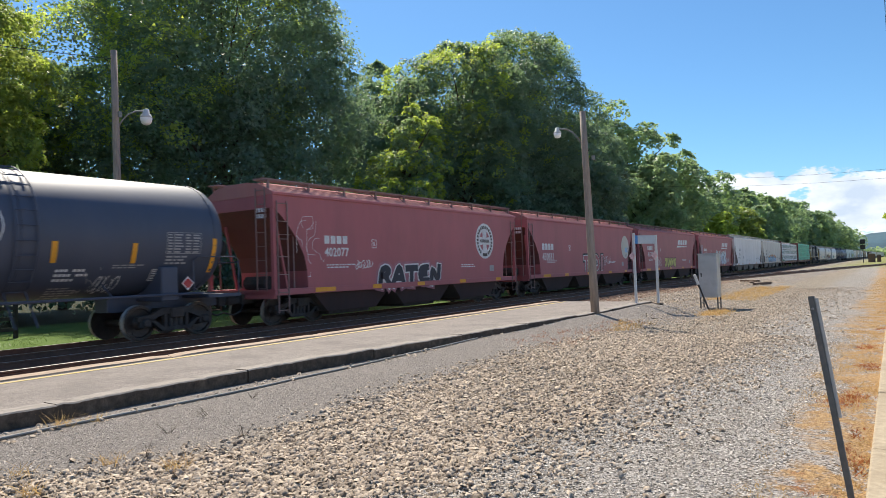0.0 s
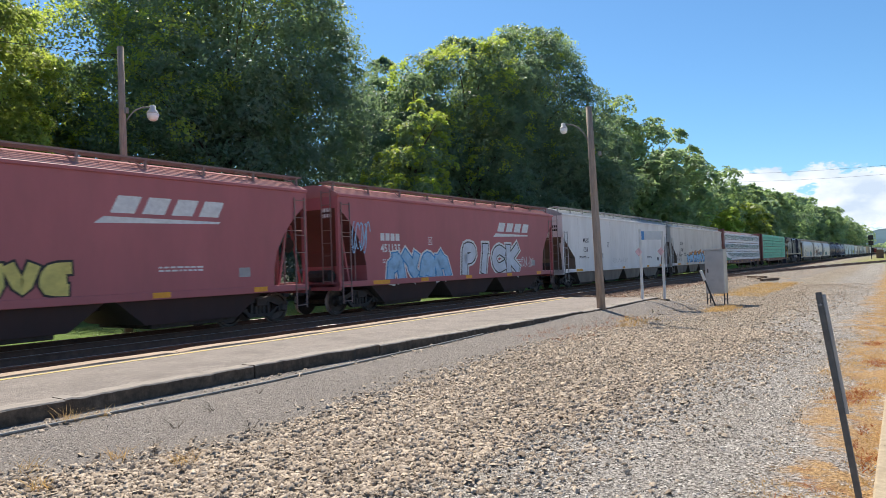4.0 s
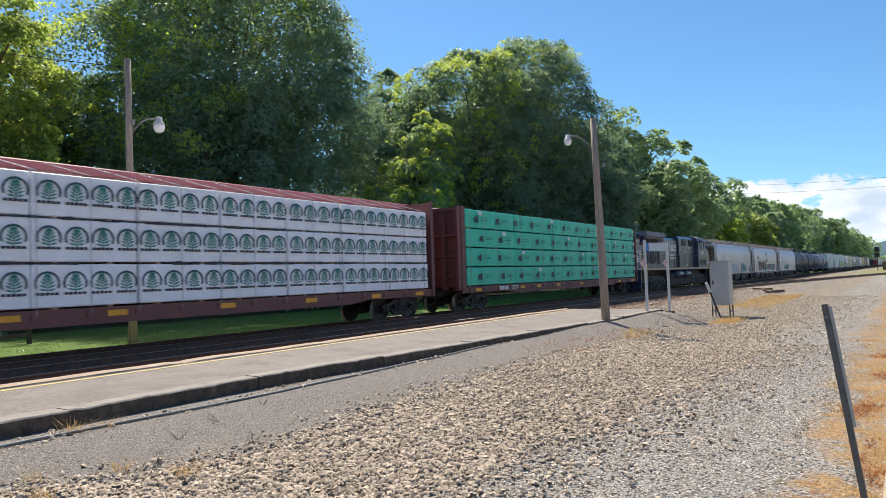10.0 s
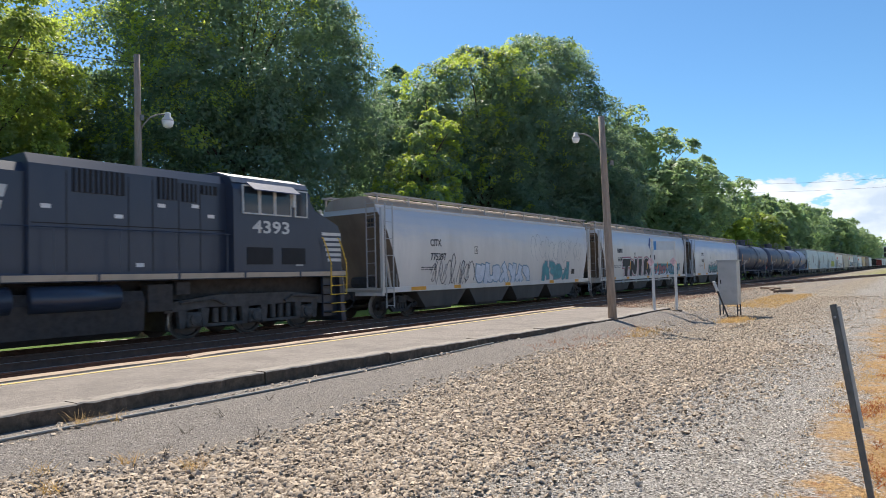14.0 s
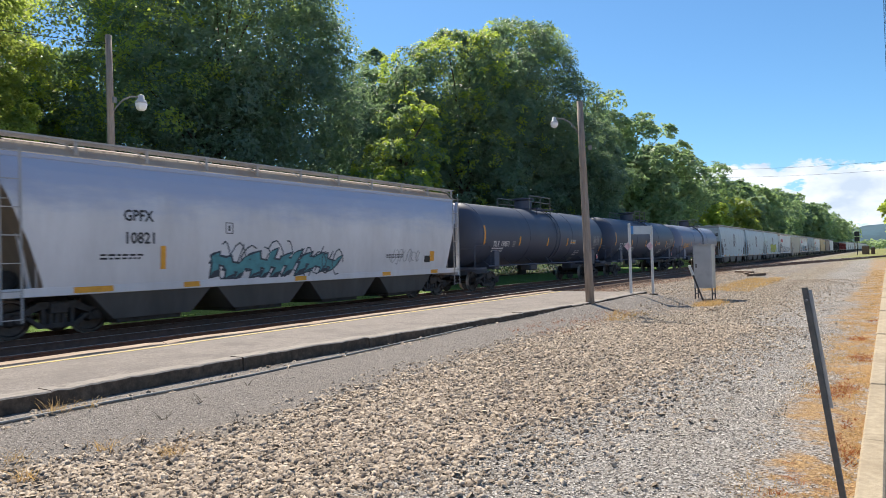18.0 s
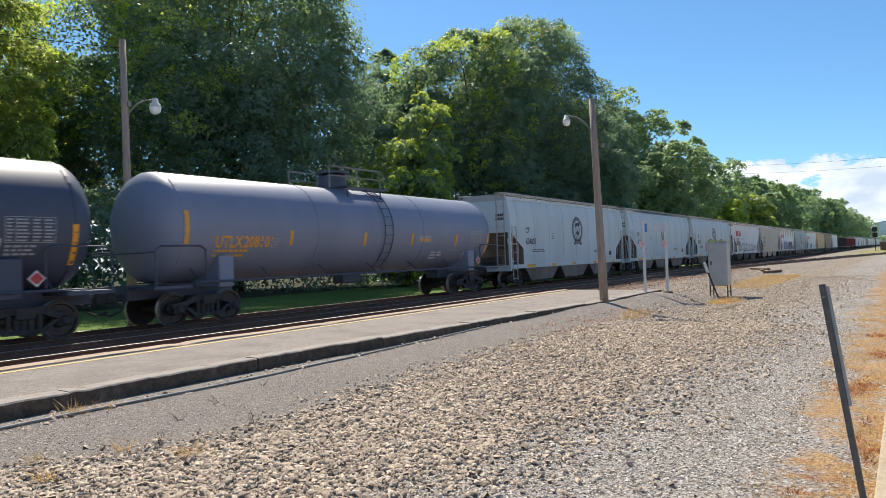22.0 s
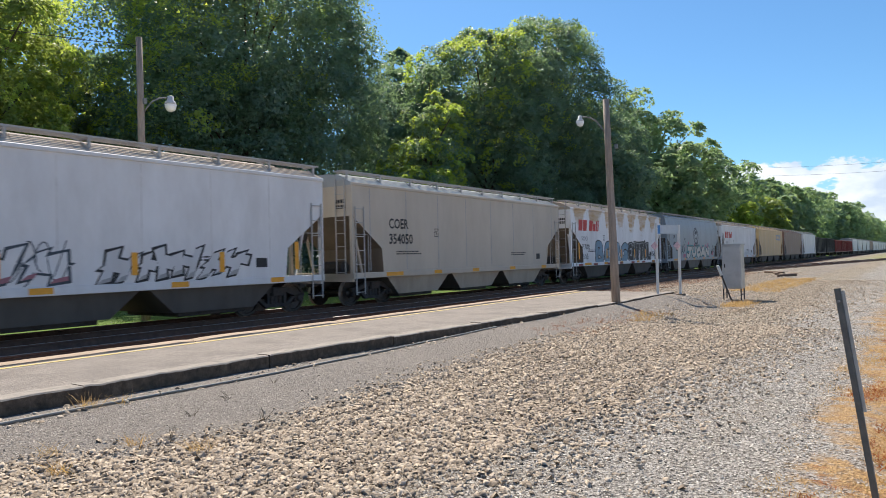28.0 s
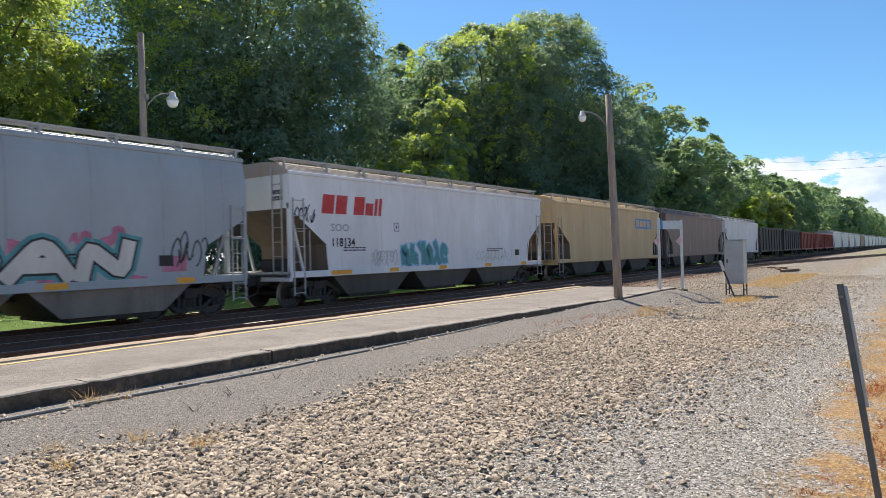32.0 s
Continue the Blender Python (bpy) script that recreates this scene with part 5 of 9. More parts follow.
def graffiti(car, x0, x1, z0, z1, fill, line, n, seed, side, halo=None, splash=None, word="", fat=0.0):
    """A sprayed piece: fat outlined letters, or n hooks and arches where the piece cannot be read."""
    if word:
        rng = random.Random(seed)
        n = len(word)
        w, h, cz = (x1 - x0) / n, (z1 - z0) / 2, (z0 + z1) / 2
        fat = fat or min(0.36 * w, 0.46 * h)
        layers = [(fill, fat, 0.013)]
        if line:
            layers.insert(0, (line, fat + 0.11, 0.008))
        if halo:
            layers.insert(0, (halo, fat + 0.30, 0.0030))
        shape = [(rng.uniform(-0.06, 0.06), rng.uniform(0.92, 1.08), rng.uniform(-0.05, 0.16)) for _ in word]
        for m, wide, lift in layers:
            for i, ch in enumerate(word):
                dz, k, lean = shape[i]
                bm = bmesh.new()
                for j, strokes in enumerate(GLYPHS[ch]):
                    pts = [(x0 + w * (i + 0.5) + u * (w * 0.62 - fat * 0.4) + lean * v * h, cz + dz * h + v * k * (h - fat / 2)) for u, v in strokes]
                    ribbon(bm, pts, wide, side, lift + 0.0006 * j + 0.0018 * (i % 2))
                part("sprayed_letter", bm, m, car, "sprayed graffiti letter" if m is fill else "")
        spray_dots(car, x0, x1, z0, z1, splash, side, rng)
        return
    rng = random.Random(seed)
    w, h, cz = (x1 - x0) / n, (z1 - z0) / 2, (z0 + z1) / 2
    fat = min(0.5 * w, 0.72 * h)
    layers = [(fill, fat, 0.013)]
    if line:
        layers.insert(0, (line, fat + 0.12, 0.008))
    if halo:
        layers.insert(0, (halo, fat + 0.26, 0.0035))
    for m, wide, lift in layers:
        r, last = random.Random(seed), -1
        for i in range(n):
            cx, zz, hh, flip, lean = x0 + w * (i + 0.5), cz + r.uniform(-0.1, 0.1) * h, h * r.uniform(0.66, 0.84), r.choice((-1, 1)), r.uniform(-0.1, 0.25)

            def at(u, v):
                return (cx + flip * u * w * 0.5 + lean * v * w * 0.5 * flip, zz + v * hh)
            def j(v):
                return v + r.uniform(-0.16, 0.16)
            up = r.choice((-1, 1))
            shapes = (
                ([(0.5, 0.8), (-0.4, 0.85), (-0.5, 0.1), (0.4, -0.1), (0.5, -0.8), (-0.6, -0.9)], [(-0.5, -0.3), (-0.65, -0.6)]),
                ([(-0.55, -0.9), (-0.5, 0.4), (0.1, 0.9), (0.5, 0.3), (0.55, -0.9)], [(0.0, -0.1), (0.05, -0.7)]),
                ([(-0.6, 0.9), (0.0, 0.1), (-0.2, -0.2), (0.3, -0.95)], [(0.25, 0.3), (0.65, 0.95)]),
                ([(0.55, 0.6), (-0.1, 0.9), (-0.6, 0.1), (-0.3, -0.8), (0.6, -0.7)], [(0.0, 0.0), (0.5, 0.0)]),
                ([(-0.5, 0.95), (-0.5, -0.8), (0.55, -0.8)], [(0.05, 0.2), (0.5, -0.1)]),
                ([(-0.6, -0.9), (-0.35, 0.8), (0.1, -0.3), (0.5, 0.9), (0.6, -0.9)], [(-0.1, 0.6), (0.1, 0.85)]),
                ([(-0.5, 0.9), (-0.45, -0.95)], [(-0.1, 0.0), (0.35, 0.75), (0.65, 0.85)]),
            )
            pick = r.choice([q for q in range(len(shapes)) if q != last])
            last = pick
            first, second = ([at(j(u), j(v) * up) for u, v in line_of] for line_of in shapes[pick])
            bm = bmesh.new()
            ribbon(bm, first, wide, side, lift + 0.0007 * (i % 2))
            ribbon(bm, second, wide * 0.9, side, lift + 0.0014 + 0.0007 * (i % 2))
            part("sprayed_letter", bm, m, car, "sprayed graffiti letter shape" if m is fill else "")
    spray_dots(car, x0, x1, z0, z1, splash, side, rng)


def wild(car, x0, x1, z0, z1, fill, shade, line, n, seed, side, base=0.008):
    """An unreadable piece of interlocked, pointed slabs and arrows with a dark edge and shaded feet."""
    rng = random.Random(seed)
    w, h = (x1 - x0) / n, z1 - z0
    for i in range(n):
        cx, lean = x0 + w * (i + 0.5), rng.uniform(0.1, 0.5) * rng.choice((-1, 1, 1))
        lo, hi = z0 + h * rng.uniform(0.0, 0.15), z1 - h * rng.uniform(0.0, 0.25) - abs(i - n / 2) * 0.02
        k, f = w * rng.uniform(0.34, 0.52), rng.uniform(0.4, 0.6)
        m = lo + (hi - lo) * f
        stem = [(cx - k - lean * 0.3, lo), (cx + k * 0.5 - lean * 0.3, lo + h * 0.06), (cx + k * 0.7, m), (cx + k * 1.1 + lean * 0.5, hi), (cx - k * 0.5 + lean * 0.5, hi - h * 0.1), (cx - k * 0.4, m)]
        arm = [(cx - k, m + h * 0.02), (cx + k * 1.7, m - h * 0.1), (cx + k * 2.2, m + h * 0.14), (cx + k * 0.6, m + h * 0.2)]
        if rng.random() < 0.5:
            arm = [(2 * cx - u, 2 * m - v + h * 0.1) for u, v in arm][::-1]
        for j, poly in enumerate((stem, arm)):
            c = (sum(q[0] for q in poly) / len(poly), sum(q[1] for q in poly) / len(poly))
            lift = base + 0.0012 * (i % 3) + 0.0005 * j
            wide = [(c[0] + (u - c[0]) * 1.12 + 0.05 * (1 if u > c[0] else -1), c[1] + (v - c[1]) * 1.04 + 0.05 * (1 if v > c[1] else -1)) for u, v in poly]
            plates(car, "sprayed_edge", [wide], line, side, lift=lift)
            plates(car, "sprayed_letter", [poly], fill, side, "angular sprayed graffiti shape", lift=lift + 0.003)
        plates(car, "sprayed_shade", [[stem[0], stem[1], ((stem[1][0] + stem[2][0]) / 2, (lo + m) / 2), ((stem[0][0] + stem[5][0]) / 2 + 0.04, (lo + m) / 2 - 0.06)]], shade, side, lift=base + 0.0075)


def spray_dots(car, x0, x1, z0, z1, m, side, rng):
    if m:
        bm = bmesh.new()
        for i in range(13):
            q = rng.choice((z0 + 0.1, z1, z1 + 0.1))
            blob(bm, rng.uniform(x0 - 0.3, x1 + 0.3), q + rng.uniform(-0.15, 0.15), rng.uniform(0.1, 0.26), rng.uniform(0.08, 0.2), side, 0.0012 + 0.00012 * i, rng, 11, 0.4)
        tagged(part("sprayed_dots", bm, m, car), kind="stuff")


def plates(car, name, polys, m, side, label="", lift=0.006):
    """Flat marks given as polygons of (x, z) on a car's side."""
    bm = bmesh.new()
    rounded = abs(side(2.0) - side(3.2)) > 0.006
    for poly in polys:
        if not rounded:
            bm.faces.new([bm.verts.new((x, -side(z) - lift, z)) for x, z in poly])
            continue
        # a convex mark in level strips
        z0, z1 = min(q[1] for q in poly), max(q[1] for q in poly)
        n = max(2, int((z1 - z0) / 0.06))
        rows = []
        for i in range(n + 1):
            z = z0 + (z1 - z0) * (i / n * 0.998 + 0.001)
            cut = [a[0] + (b[0] - a[0]) * (z - a[1]) / (b[1] - a[1]) for a, b in zip(poly, poly[1:] + poly[:1]) if (a[1] - z) * (b[1] - z) < 0]
            rows.append([bm.verts.new((x, -side(z) - lift, z)) for x in (min(cut), max(cut))])
        for r0, r1 in zip(rows, rows[1:]):
            bm.faces.new((r0[0], r0[1], r1[1], r1[0]))
    return part(name, bm, m, car, label)


def slanted(x0, x1, z0, z1, k=0.2):
    d = k * (z1 - z0)
    return [(x0, z0), (x1, z0), (x1 + d, z1), (x0 + d, z1)]


def leaf_shape(cx, cz, r):
    """A jagged eleven-pointed leaf with its stalk."""
    half = [(0.0, 1.0), (0.17, 0.62), (0.36, 0.72), (0.3, 0.3), (0.55, 0.5), (0.62, 0.34), (0.92, 0.3), (0.78, 0.1), (0.86, -0.02), (0.42, -0.34), (0.46, -0.48), (0.05, -0.44), (0.05, -0.8)]
    return [(cx + a * r, cz + b * r) for a, b in half] + [(cx - a * r, cz + b * r) for a, b in half[:0:-1]]


def tag(car, x0, x1, z0, z1, m, seed, side, w=0.035, n=9):
    """A quick scribbled line tag."""
    rng = random.Random(seed)
    bm = bmesh.new()
    step = (x1 - x0) / n
    cz, h = (z0 + z1) / 2, (z1 - z0) / 2
    for i in range(n):
        cx = x0 + step * (i + 0.5)
        a0, turn = rng.uniform(0, 6.28), rng.choice((-1, 1)) * rng.uniform(3.0, 5.6)
        rx, rz, tilt = step * rng.uniform(0.45, 0.8), h * rng.uniform(0.55, 1.0), rng.uniform(0.1, 0.5)
        dz = rng.uniform(-0.25, 0.25) * h
        pts = []
        for j in range(11):
            t = a0 + turn * j / 10
            z = rz * math.sin(t) * (1 - 0.25 * math.cos(2 * t))
            pts.append((cx + rx * math.cos(t) + tilt * z * step / h * 0.6, cz + dz + z))
        for j in range(10):
            stroke(bm, pts[j:j + 2], w, side, 0.008 + 0.0005 * i + 0.00004 * j)
        if rng.random() < 0.45:
            stroke(bm, [(cx - step * 0.3, z0 + rng.uniform(0, 0.5) * h), (cx + step * 0.5, z1 - rng.uniform(0, 0.6) * h)], w, side, 0.0084 + 0.0005 * i)
    tagged(part("sprayed_tag", bm, m, car, "scribbled line tag"), "scribbled line tag", kind="stuff")


def web(car, x0, x1, z0, z1, m, seed, side, n=7, w=0.014):
    """A thin, wandering white scrawl of crossing lines."""
    rng = random.Random(seed)
    bm = bmesh.new()
    for i in range(n):
        x, z = rng.uniform(x0, x1), z0 + (z1 - z0) * (i + 0.5) / n
        a = rng.uniform(0, 6.28)
        pts = [(x, z)]
        for j in range(8):
            a += rng.uniform(-1.5, 1.5)
            x = min(x1, max(x0, x + 0.16 * math.cos(a) * rng.uniform(0.6, 1.6)))
            z = min(z1, max(z0, z + 0.2 * math.sin(a) * rng.uniform(0.6, 1.6)))
            pts.append((x, z))
        for j in range(8):
            stroke(bm, pts[j:j + 2], w, side, 0.008 + 0.0005 * i + 0.00004 * j)
    tagged(part("sprayed_tag", bm, m, car, "thin white web-like scrawl"), kind="stuff")


def ring(car, name, cx, cz, r0, r1, m, side, label="", lift=0.007, n=28):
    bm = bmesh.new()
    for i in range(n):
        a, b = 2 * math.pi * i / n, 2 * math.pi * (i + 1) / n
        q = [(r0, a), (r1, a), (r1, b), (r0, b)] if r0 > 0 else [(0, a), (r1, a), (r1, b)]
        vs = []
        for r, t in q:
            z = cz + r * math.sin(t)
            vs.append(bm.verts.new((cx + r * math.cos(t), -side(z) - lift, z)))
        bm.faces.new(vs)
    bmesh.ops.remove_doubles(bm, verts=bm.verts, dist=1e-5)
    return part(name, bm, m, car, label)


# ---- train: running gear ----
WHEELSETS = {-1: [], 1: []}
SHARED = {}


def shared(key, build):
    if key not in SHARED:
        SHARED[key] = build()
    return SHARED[key]


def bogie_mesh():
    bm = bmesh.new()
    for s in (-1, 1):
        y0, y1 = sorted((s * 0.98, s * 1.12))
        prism(bm, [(-1.12, 0.50), (-1.12, 0.62), (-0.72, 0.66), (-0.42, 0.82), (0.42, 0.82), (0.72, 0.66), (1.12, 0.62), (1.12, 0.50), (0.7, 0.53), (0.36, 0.66), (-0.36, 0.66), (-0.7, 0.53)], y0, y1, "y")
        prism(bm, [(-0.74, 0.5), (-0.42, 0.22), (0.42, 0.22), (0.74, 0.5), (0.62, 0.5), (0.36, 0.32), (-0.36, 0.32), (-0.62, 0.5)], y0, y1, "y")
        for x in (-0.36, 0.28):
            box(bm, x, x + 0.08, y0, y1, 0.3, 0.68)
        for x in (-0.15, 0.0, 0.15):
            revolve(bm, [(0.32, 0.07), (0.6, 0.07)], 8, "z", (x, s * 1.05, 0))
        for x in (-0.89, 0.89):
            box(bm, x - 0.17, x + 0.17, y0, y1, 0.33, 0.6, 0.02)
            revolve(bm, [(s * 0.98, 0.12), (s * 1.15, 0.12), (s * 1.19, 0.08)], 10, "y", (x, 0, 0.455))
    box(bm, -0.2, 0.2, -1.2, 1.2, 0.55, 0.8, 0.02)
    return mesh_of("bogie", bm, P_UNDER)


def wheelset_mesh():
    bm = bmesh.new()
    revolve(bm, [(-1.0, 0.08), (1.0, 0.08)], 10, "y")
    for s in (-1, 1):
        prof = [(s * 0.69, 0.10), (s * 0.69, 0.475), (s * 0.725, 0.475), (s * 0.735, 0.455), (s * 0.84, 0.45), (s * 0.84, 0.385), (s * 0.79, 0.36), (s * 0.77, 0.18), (s * 0.83, 0.13), (s * 0.86, 0.11)]
        revolve(bm, prof, 18, "y")
        # pockets that show the turning
        for k in range(3):
            a = 2 * math.pi * k / 3
            x, z = 0.27 * math.cos(a), 0.27 * math.sin(a)
            box(bm, x - 0.05, x + 0.05, min(s * 0.79, s * 0.80), max(s * 0.79, s * 0.80), z - 0.05, z + 0.05)
    me = mesh_of("wheelset", bm, P_WHEEL)
    me.materials.append(P_TREAD)
    for f in me.polygons:
        c = f.center
        r = math.hypot(c.x, c.z)
        if r > 0.445:
            f.material_index = 1
    return me


def add_bogie(car, x):
    b = part("bogie", shared("bogie", bogie_mesh), P_UNDER, car, "cast steel two-axle bogie")
    b.location.x = x
    for s in (-1, 1):
        w = part("wheelset", shared("wheelset", wheelset_mesh), P_WHEEL, b)
        w.location = (s * 0.89, 0, 0.455)
        WHEELSETS[s].append(w)
    return b


def coupler_mesh():
    bm = bmesh.new()
    box(bm, -0.45, 0.3, -0.09, 0.09, 0.74, 0.92, 0.02)
    box(bm, 0.25, 0.52, -0.17, 0.13, 0.70, 0.98, 0.03)
    tube(bm, [(0.1, 0.25, 0.72), (0.25, 0.3, 0.5), (0.5, 0.28, 0.4), (0.75, 0.2, 0.48)], 0.03, 6)
    return mesh_of("coupler", bm, P_UNDER)


def add_couplers(car, L):
    for s in (-1, 1):
        c = part("coupler", shared("coupler", coupler_mesh), P_UNDER, car)
        c.matrix_basis = pose(s * (L / 2), 0, 0, 0, 0, 0 if s > 0 else 180)


def ladder_mesh(h, w, rungs):
    bm = bmesh.new()
    for x in (0, w):
        box(bm, x - 0.02, x + 0.02, -0.012, 0.012, 0, h)
    for i in range(rungs):
        z = 0.08 + (h - 0.16) * i / (rungs - 1)
        box(bm, 0, w, -0.02, 0.005, z - 0.012, z + 0.012)
    return bm


def add_ladder(car, x, y, z, h, w, rungs, m, rz=0):
    key = ("ladder", round(h, 2), round(w, 2), rungs, m.name)
    me = shared(key, lambda: mesh_of("ladder", ladder_mesh(h, w, rungs), m))
    l = part("ladder", me, m, car)
    l.matrix_basis = pose(x, y, z, 0, 0, rz)


# ---- train: cars ----
def car_root(name, label, category):
    return thing(name, label, category, group="cars of the freight train")


def covered_hopper(L, body, roof, label, ends=None, cut_z=2.7, cut_x=1.3, knee=1.7, bays=3, round_side=0.0, ribs=0, eave=4.05, marks=None, seed=1, walkway=None, bay_paint=None, detail=2, rise=1.0):
    car = car_root("covered_hopper", label, "hopper car")
    sill = 1.02
    bay_paint = bay_paint or P_BAYSHADE
    walkway = walkway or P_WALKGREY
    roof = P_ROOFGREY if roof in (P_WHITE, P_PALEBLUE, P_CREAM, P_SILVER, P_CPWHITE) else roof

    def side(z):
        if not round_side:
            return 1.6
        k = (z - (sill + eave) / 2) / ((eave - sill) / 2)
        return 1.6 - round_side * k * k * (2.1 * k if k > 0 else 0.6)

    # body with sloped end sheets
    bm = bmesh.new()
    ends = ends or [(0, cut_z), (cut_x, knee), (cut_x + 0.1, sill)]
    xs = [-L / 2 + e[0] for e in ends] + [L / 2 - e[0] for e in ends[::-1]]
    zl = [e[1] for e in ends] + [e[1] for e in ends[::-1]]
    rings = []
    nz = 10 if round_side else 3
    for i, x in enumerate(xs):
        z0 = zl[i]
        zs = [z0 + (eave - z0) * j / nz for j in range(nz + 1)]
        rings.append([bm.verts.new((x, -side(z), z)) for z in zs] + [bm.verts.new((x, side(z), z)) for z in zs[::-1]])
    for a, b in zip(rings, rings[1:]):
        n = len(a)
        for j in range(n):
            bm.faces.new((a[j], b[j], b[(j + 1) % n], a[(j + 1) % n]))
    bm.faces.new(rings[0])
    bm.faces.new(rings[-1][::-1])
    bmesh.ops.recalc_face_normals(bm, faces=bm.faces)
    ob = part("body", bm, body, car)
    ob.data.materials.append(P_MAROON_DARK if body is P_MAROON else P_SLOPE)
    # end sheets that face downwards take a darker paint than the sides
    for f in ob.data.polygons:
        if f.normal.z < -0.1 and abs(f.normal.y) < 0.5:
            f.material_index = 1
    # roof
    bm = bmesh.new()
    se = side(eave)
    prism(bm, [(-se - 0.035, eave - 0.03), (-se - 0.035, eave + 0.05), (-se + 0.04, eave + 0.075 * rise), (-0.98, eave + 0.35 * rise), (-0.5, eave + 0.42 * rise), (0.5, eave + 0.42 * rise), (0.98, eave + 0.35 * rise), (se - 0.04, eave + 0.075 * rise), (se + 0.035, eave + 0.05), (se + 0.035, eave - 0.03)], -L / 2 - 0.02, L / 2 + 0.02)
    part("roof", bm, roof, car)
    if detail > 1:
        for s in (-1, 1):
            bm = bmesh.new()
            ya, yb = sorted((s * (se - 0.03), s * (se + 0.05)))
            box(bm, -L / 2 - 0.03, L / 2 + 0.03, ya, yb, eave - 0.05, eave + 0.062, 0.02)
            part("eave_rail", bm, body, car)
    # trough hatches
    for i in range(4 if detail > 1 else 2):
        k = 4 if detail > 1 else 2
        bm = bmesh.new()
        a = -L / 2 + 0.8 + (L - 1.6) * i / k
        prism(bm, [(-0.32, eave + 0.38 * rise), (-0.32, eave + 0.48 * rise), (-0.2, eave + 0.53 * rise), (0.2, eave + 0.53 * rise), (0.32, eave + 0.48 * rise), (0.32, eave + 0.38 * rise)], a + 0.02, a + (L - 1.6) / k - 0.02)
        part("hatch_cover", bm, roof, car)
    # running boards on brackets
    for s in (-1, 1):
        bm = bmesh.new()
        z = eave + 0.45 * rise
        ya, yb = sorted((s * 0.86, s * 1.30))
        for q in range(6):
            yq = ya + (yb - ya) * q / 5
            box(bm, -L / 2 - 0.12, L / 2 + 0.12, yq - 0.012, yq + 0.012, z, z + 0.045)
        if detail > 1:
            for i in range(int(L / 0.16)):
                x = -L / 2 + 0.16 * i
                box(bm, x - 0.008, x + 0.008, ya, yb, z + 0.01, z + 0.03)
        part("running_board", bm, walkway, car, "open grating roof walkway")
        n = int(L / 1.75)
        bm = bmesh.new()
        for i in range(n + 1):
            x = -L / 2 + 0.1 + (L - 0.2) * i / n
            box(bm, x - 0.03, x + 0.03, ya - 0.02, yb + 0.02, z - 0.035, z)
            yo = s * 1.29
            box(bm, x - 0.035, x + 0.035, yo - 0.025, yo + 0.025, eave + 0.12 * rise, z - 0.03)
            if 0 < i:
                tube(bm, [(x, yo, eave + 0.2 * rise), (x - 0.22, yo - s * 0.06, eave + 0.36 * rise), (x - 0.6, yo - s * 0.12, z - 0.02)], 0.018, 4)
        tagged(part("walkway_bracketing", bm, walkway, car), kind="stuff")
        # ribs pressed into the roof sheet
        if s < 0 and detail > 1:
            bm = bmesh.new()
            for i in range(int(L / 0.42)):
                x = -L / 2 + 0.25 + 0.42 * i
                tube(bm, [(x, -se + 0.06, eave + 0.075 * rise + 0.007), (x, -0.99, eave + 0.345 * rise)], 0.008, 4)
            tagged(part("roof_ribbing", bm, roof, car), kind="stuff")
    # side sills
    for s in (-1, 1):
        bm = bmesh.new()
        ya, yb = sorted((s * (side(sill) - 0.10), s * (side(sill) + 0.025)))
        box(bm, -L / 2, L / 2, ya, yb, sill - 0.06, sill + 0.14, 0.012)
        part("side_sill", bm, body, car)
    # centre sill and end decks
    bm = bmesh.new()
    box(bm, -L / 2 - 0.1, L / 2 + 0.1, -0.22, 0.22, 0.72, 1.02)
    part("centre_sill", bm, P_UNDER, car)
    for s in (-1, 1):
        bm = bmesh.new()
        x0, x1 = sorted((s * L / 2, s * (L / 2 - 1.1)))
        box(bm, x0, x1, -1.45, 1.45, 0.98, 1.08)
        x0, x1 = sorted((s * L / 2, s * (L / 2 - 0.12)))
        box(bm, x0, x1, -1.56, 1.56, 0.86, 1.14)
        part("end_deck", bm, P_UNDER if detail < 2 else body, car)
        for sy in (-1, 1):
            # corner post and stiffeners
            bm = bmesh.new()
            x = s * (L / 2 - 0.06)
            yo = sy * 1.53
            box(bm, x - 0.06, x + 0.06, yo - 0.06, yo + 0.06, 1.05, cut_z + 0.15)
            tube(bm, [(s * (L / 2 - 0.9), sy * 1.2, 1.05), (s * (L / 2 - 0.45), sy * 1.2, cut_z - 0.3)], 0.05, 4)
            part("corner_post", bm, body, car)
            if detail > 1 or sy < 0:
                lx = s * (L / 2 - 0.12) - (0.42 if s > 0 else 0)
                add_ladder(car, lx, sy * 1.64, 0.42, cut_z - 0.1, 0.42, 7, walkway)
        if detail > 1:
            add_ladder(car, s * (L / 2 + 0.05), -1.3 if s < 0 else 1.3 - 0.42, 1.1, eave - 0.9, 0.42, 8, walkway, 90)
            bm = bmesh.new()
            tube(bm, [(s * (L / 2 - 0.1), -1.5, cut_z * 0.8), (s * (L / 2 - 0.9), -1.5, cut_z * 0.8), (s * (L / 2 - 0.9), -1.5, 1.1)], 0.02, 5)
            part("handrail", bm, walkway, car)
            bm = bmesh.new()
            tube(bm, [(s * (L / 2 - 0.75), -0.5, 1.35), (s * (L / 2 - 0.75), 0.5, 1.35)], 0.22, 10)
            part("air_reservoir", bm, P_UNDER, car)
    if detail > 1:
        bm = bmesh.new()
        revolve(bm, [(-L / 2 - 0.16, 0.05), (-L / 2 - 0.14, 0.27), (-L / 2 - 0.12, 0.27), (-L / 2 - 0.1, 0.05)], 14, "x", (0, 0.7, 2.5))
        part("brake_wheel", bm, P_UNDER, car)
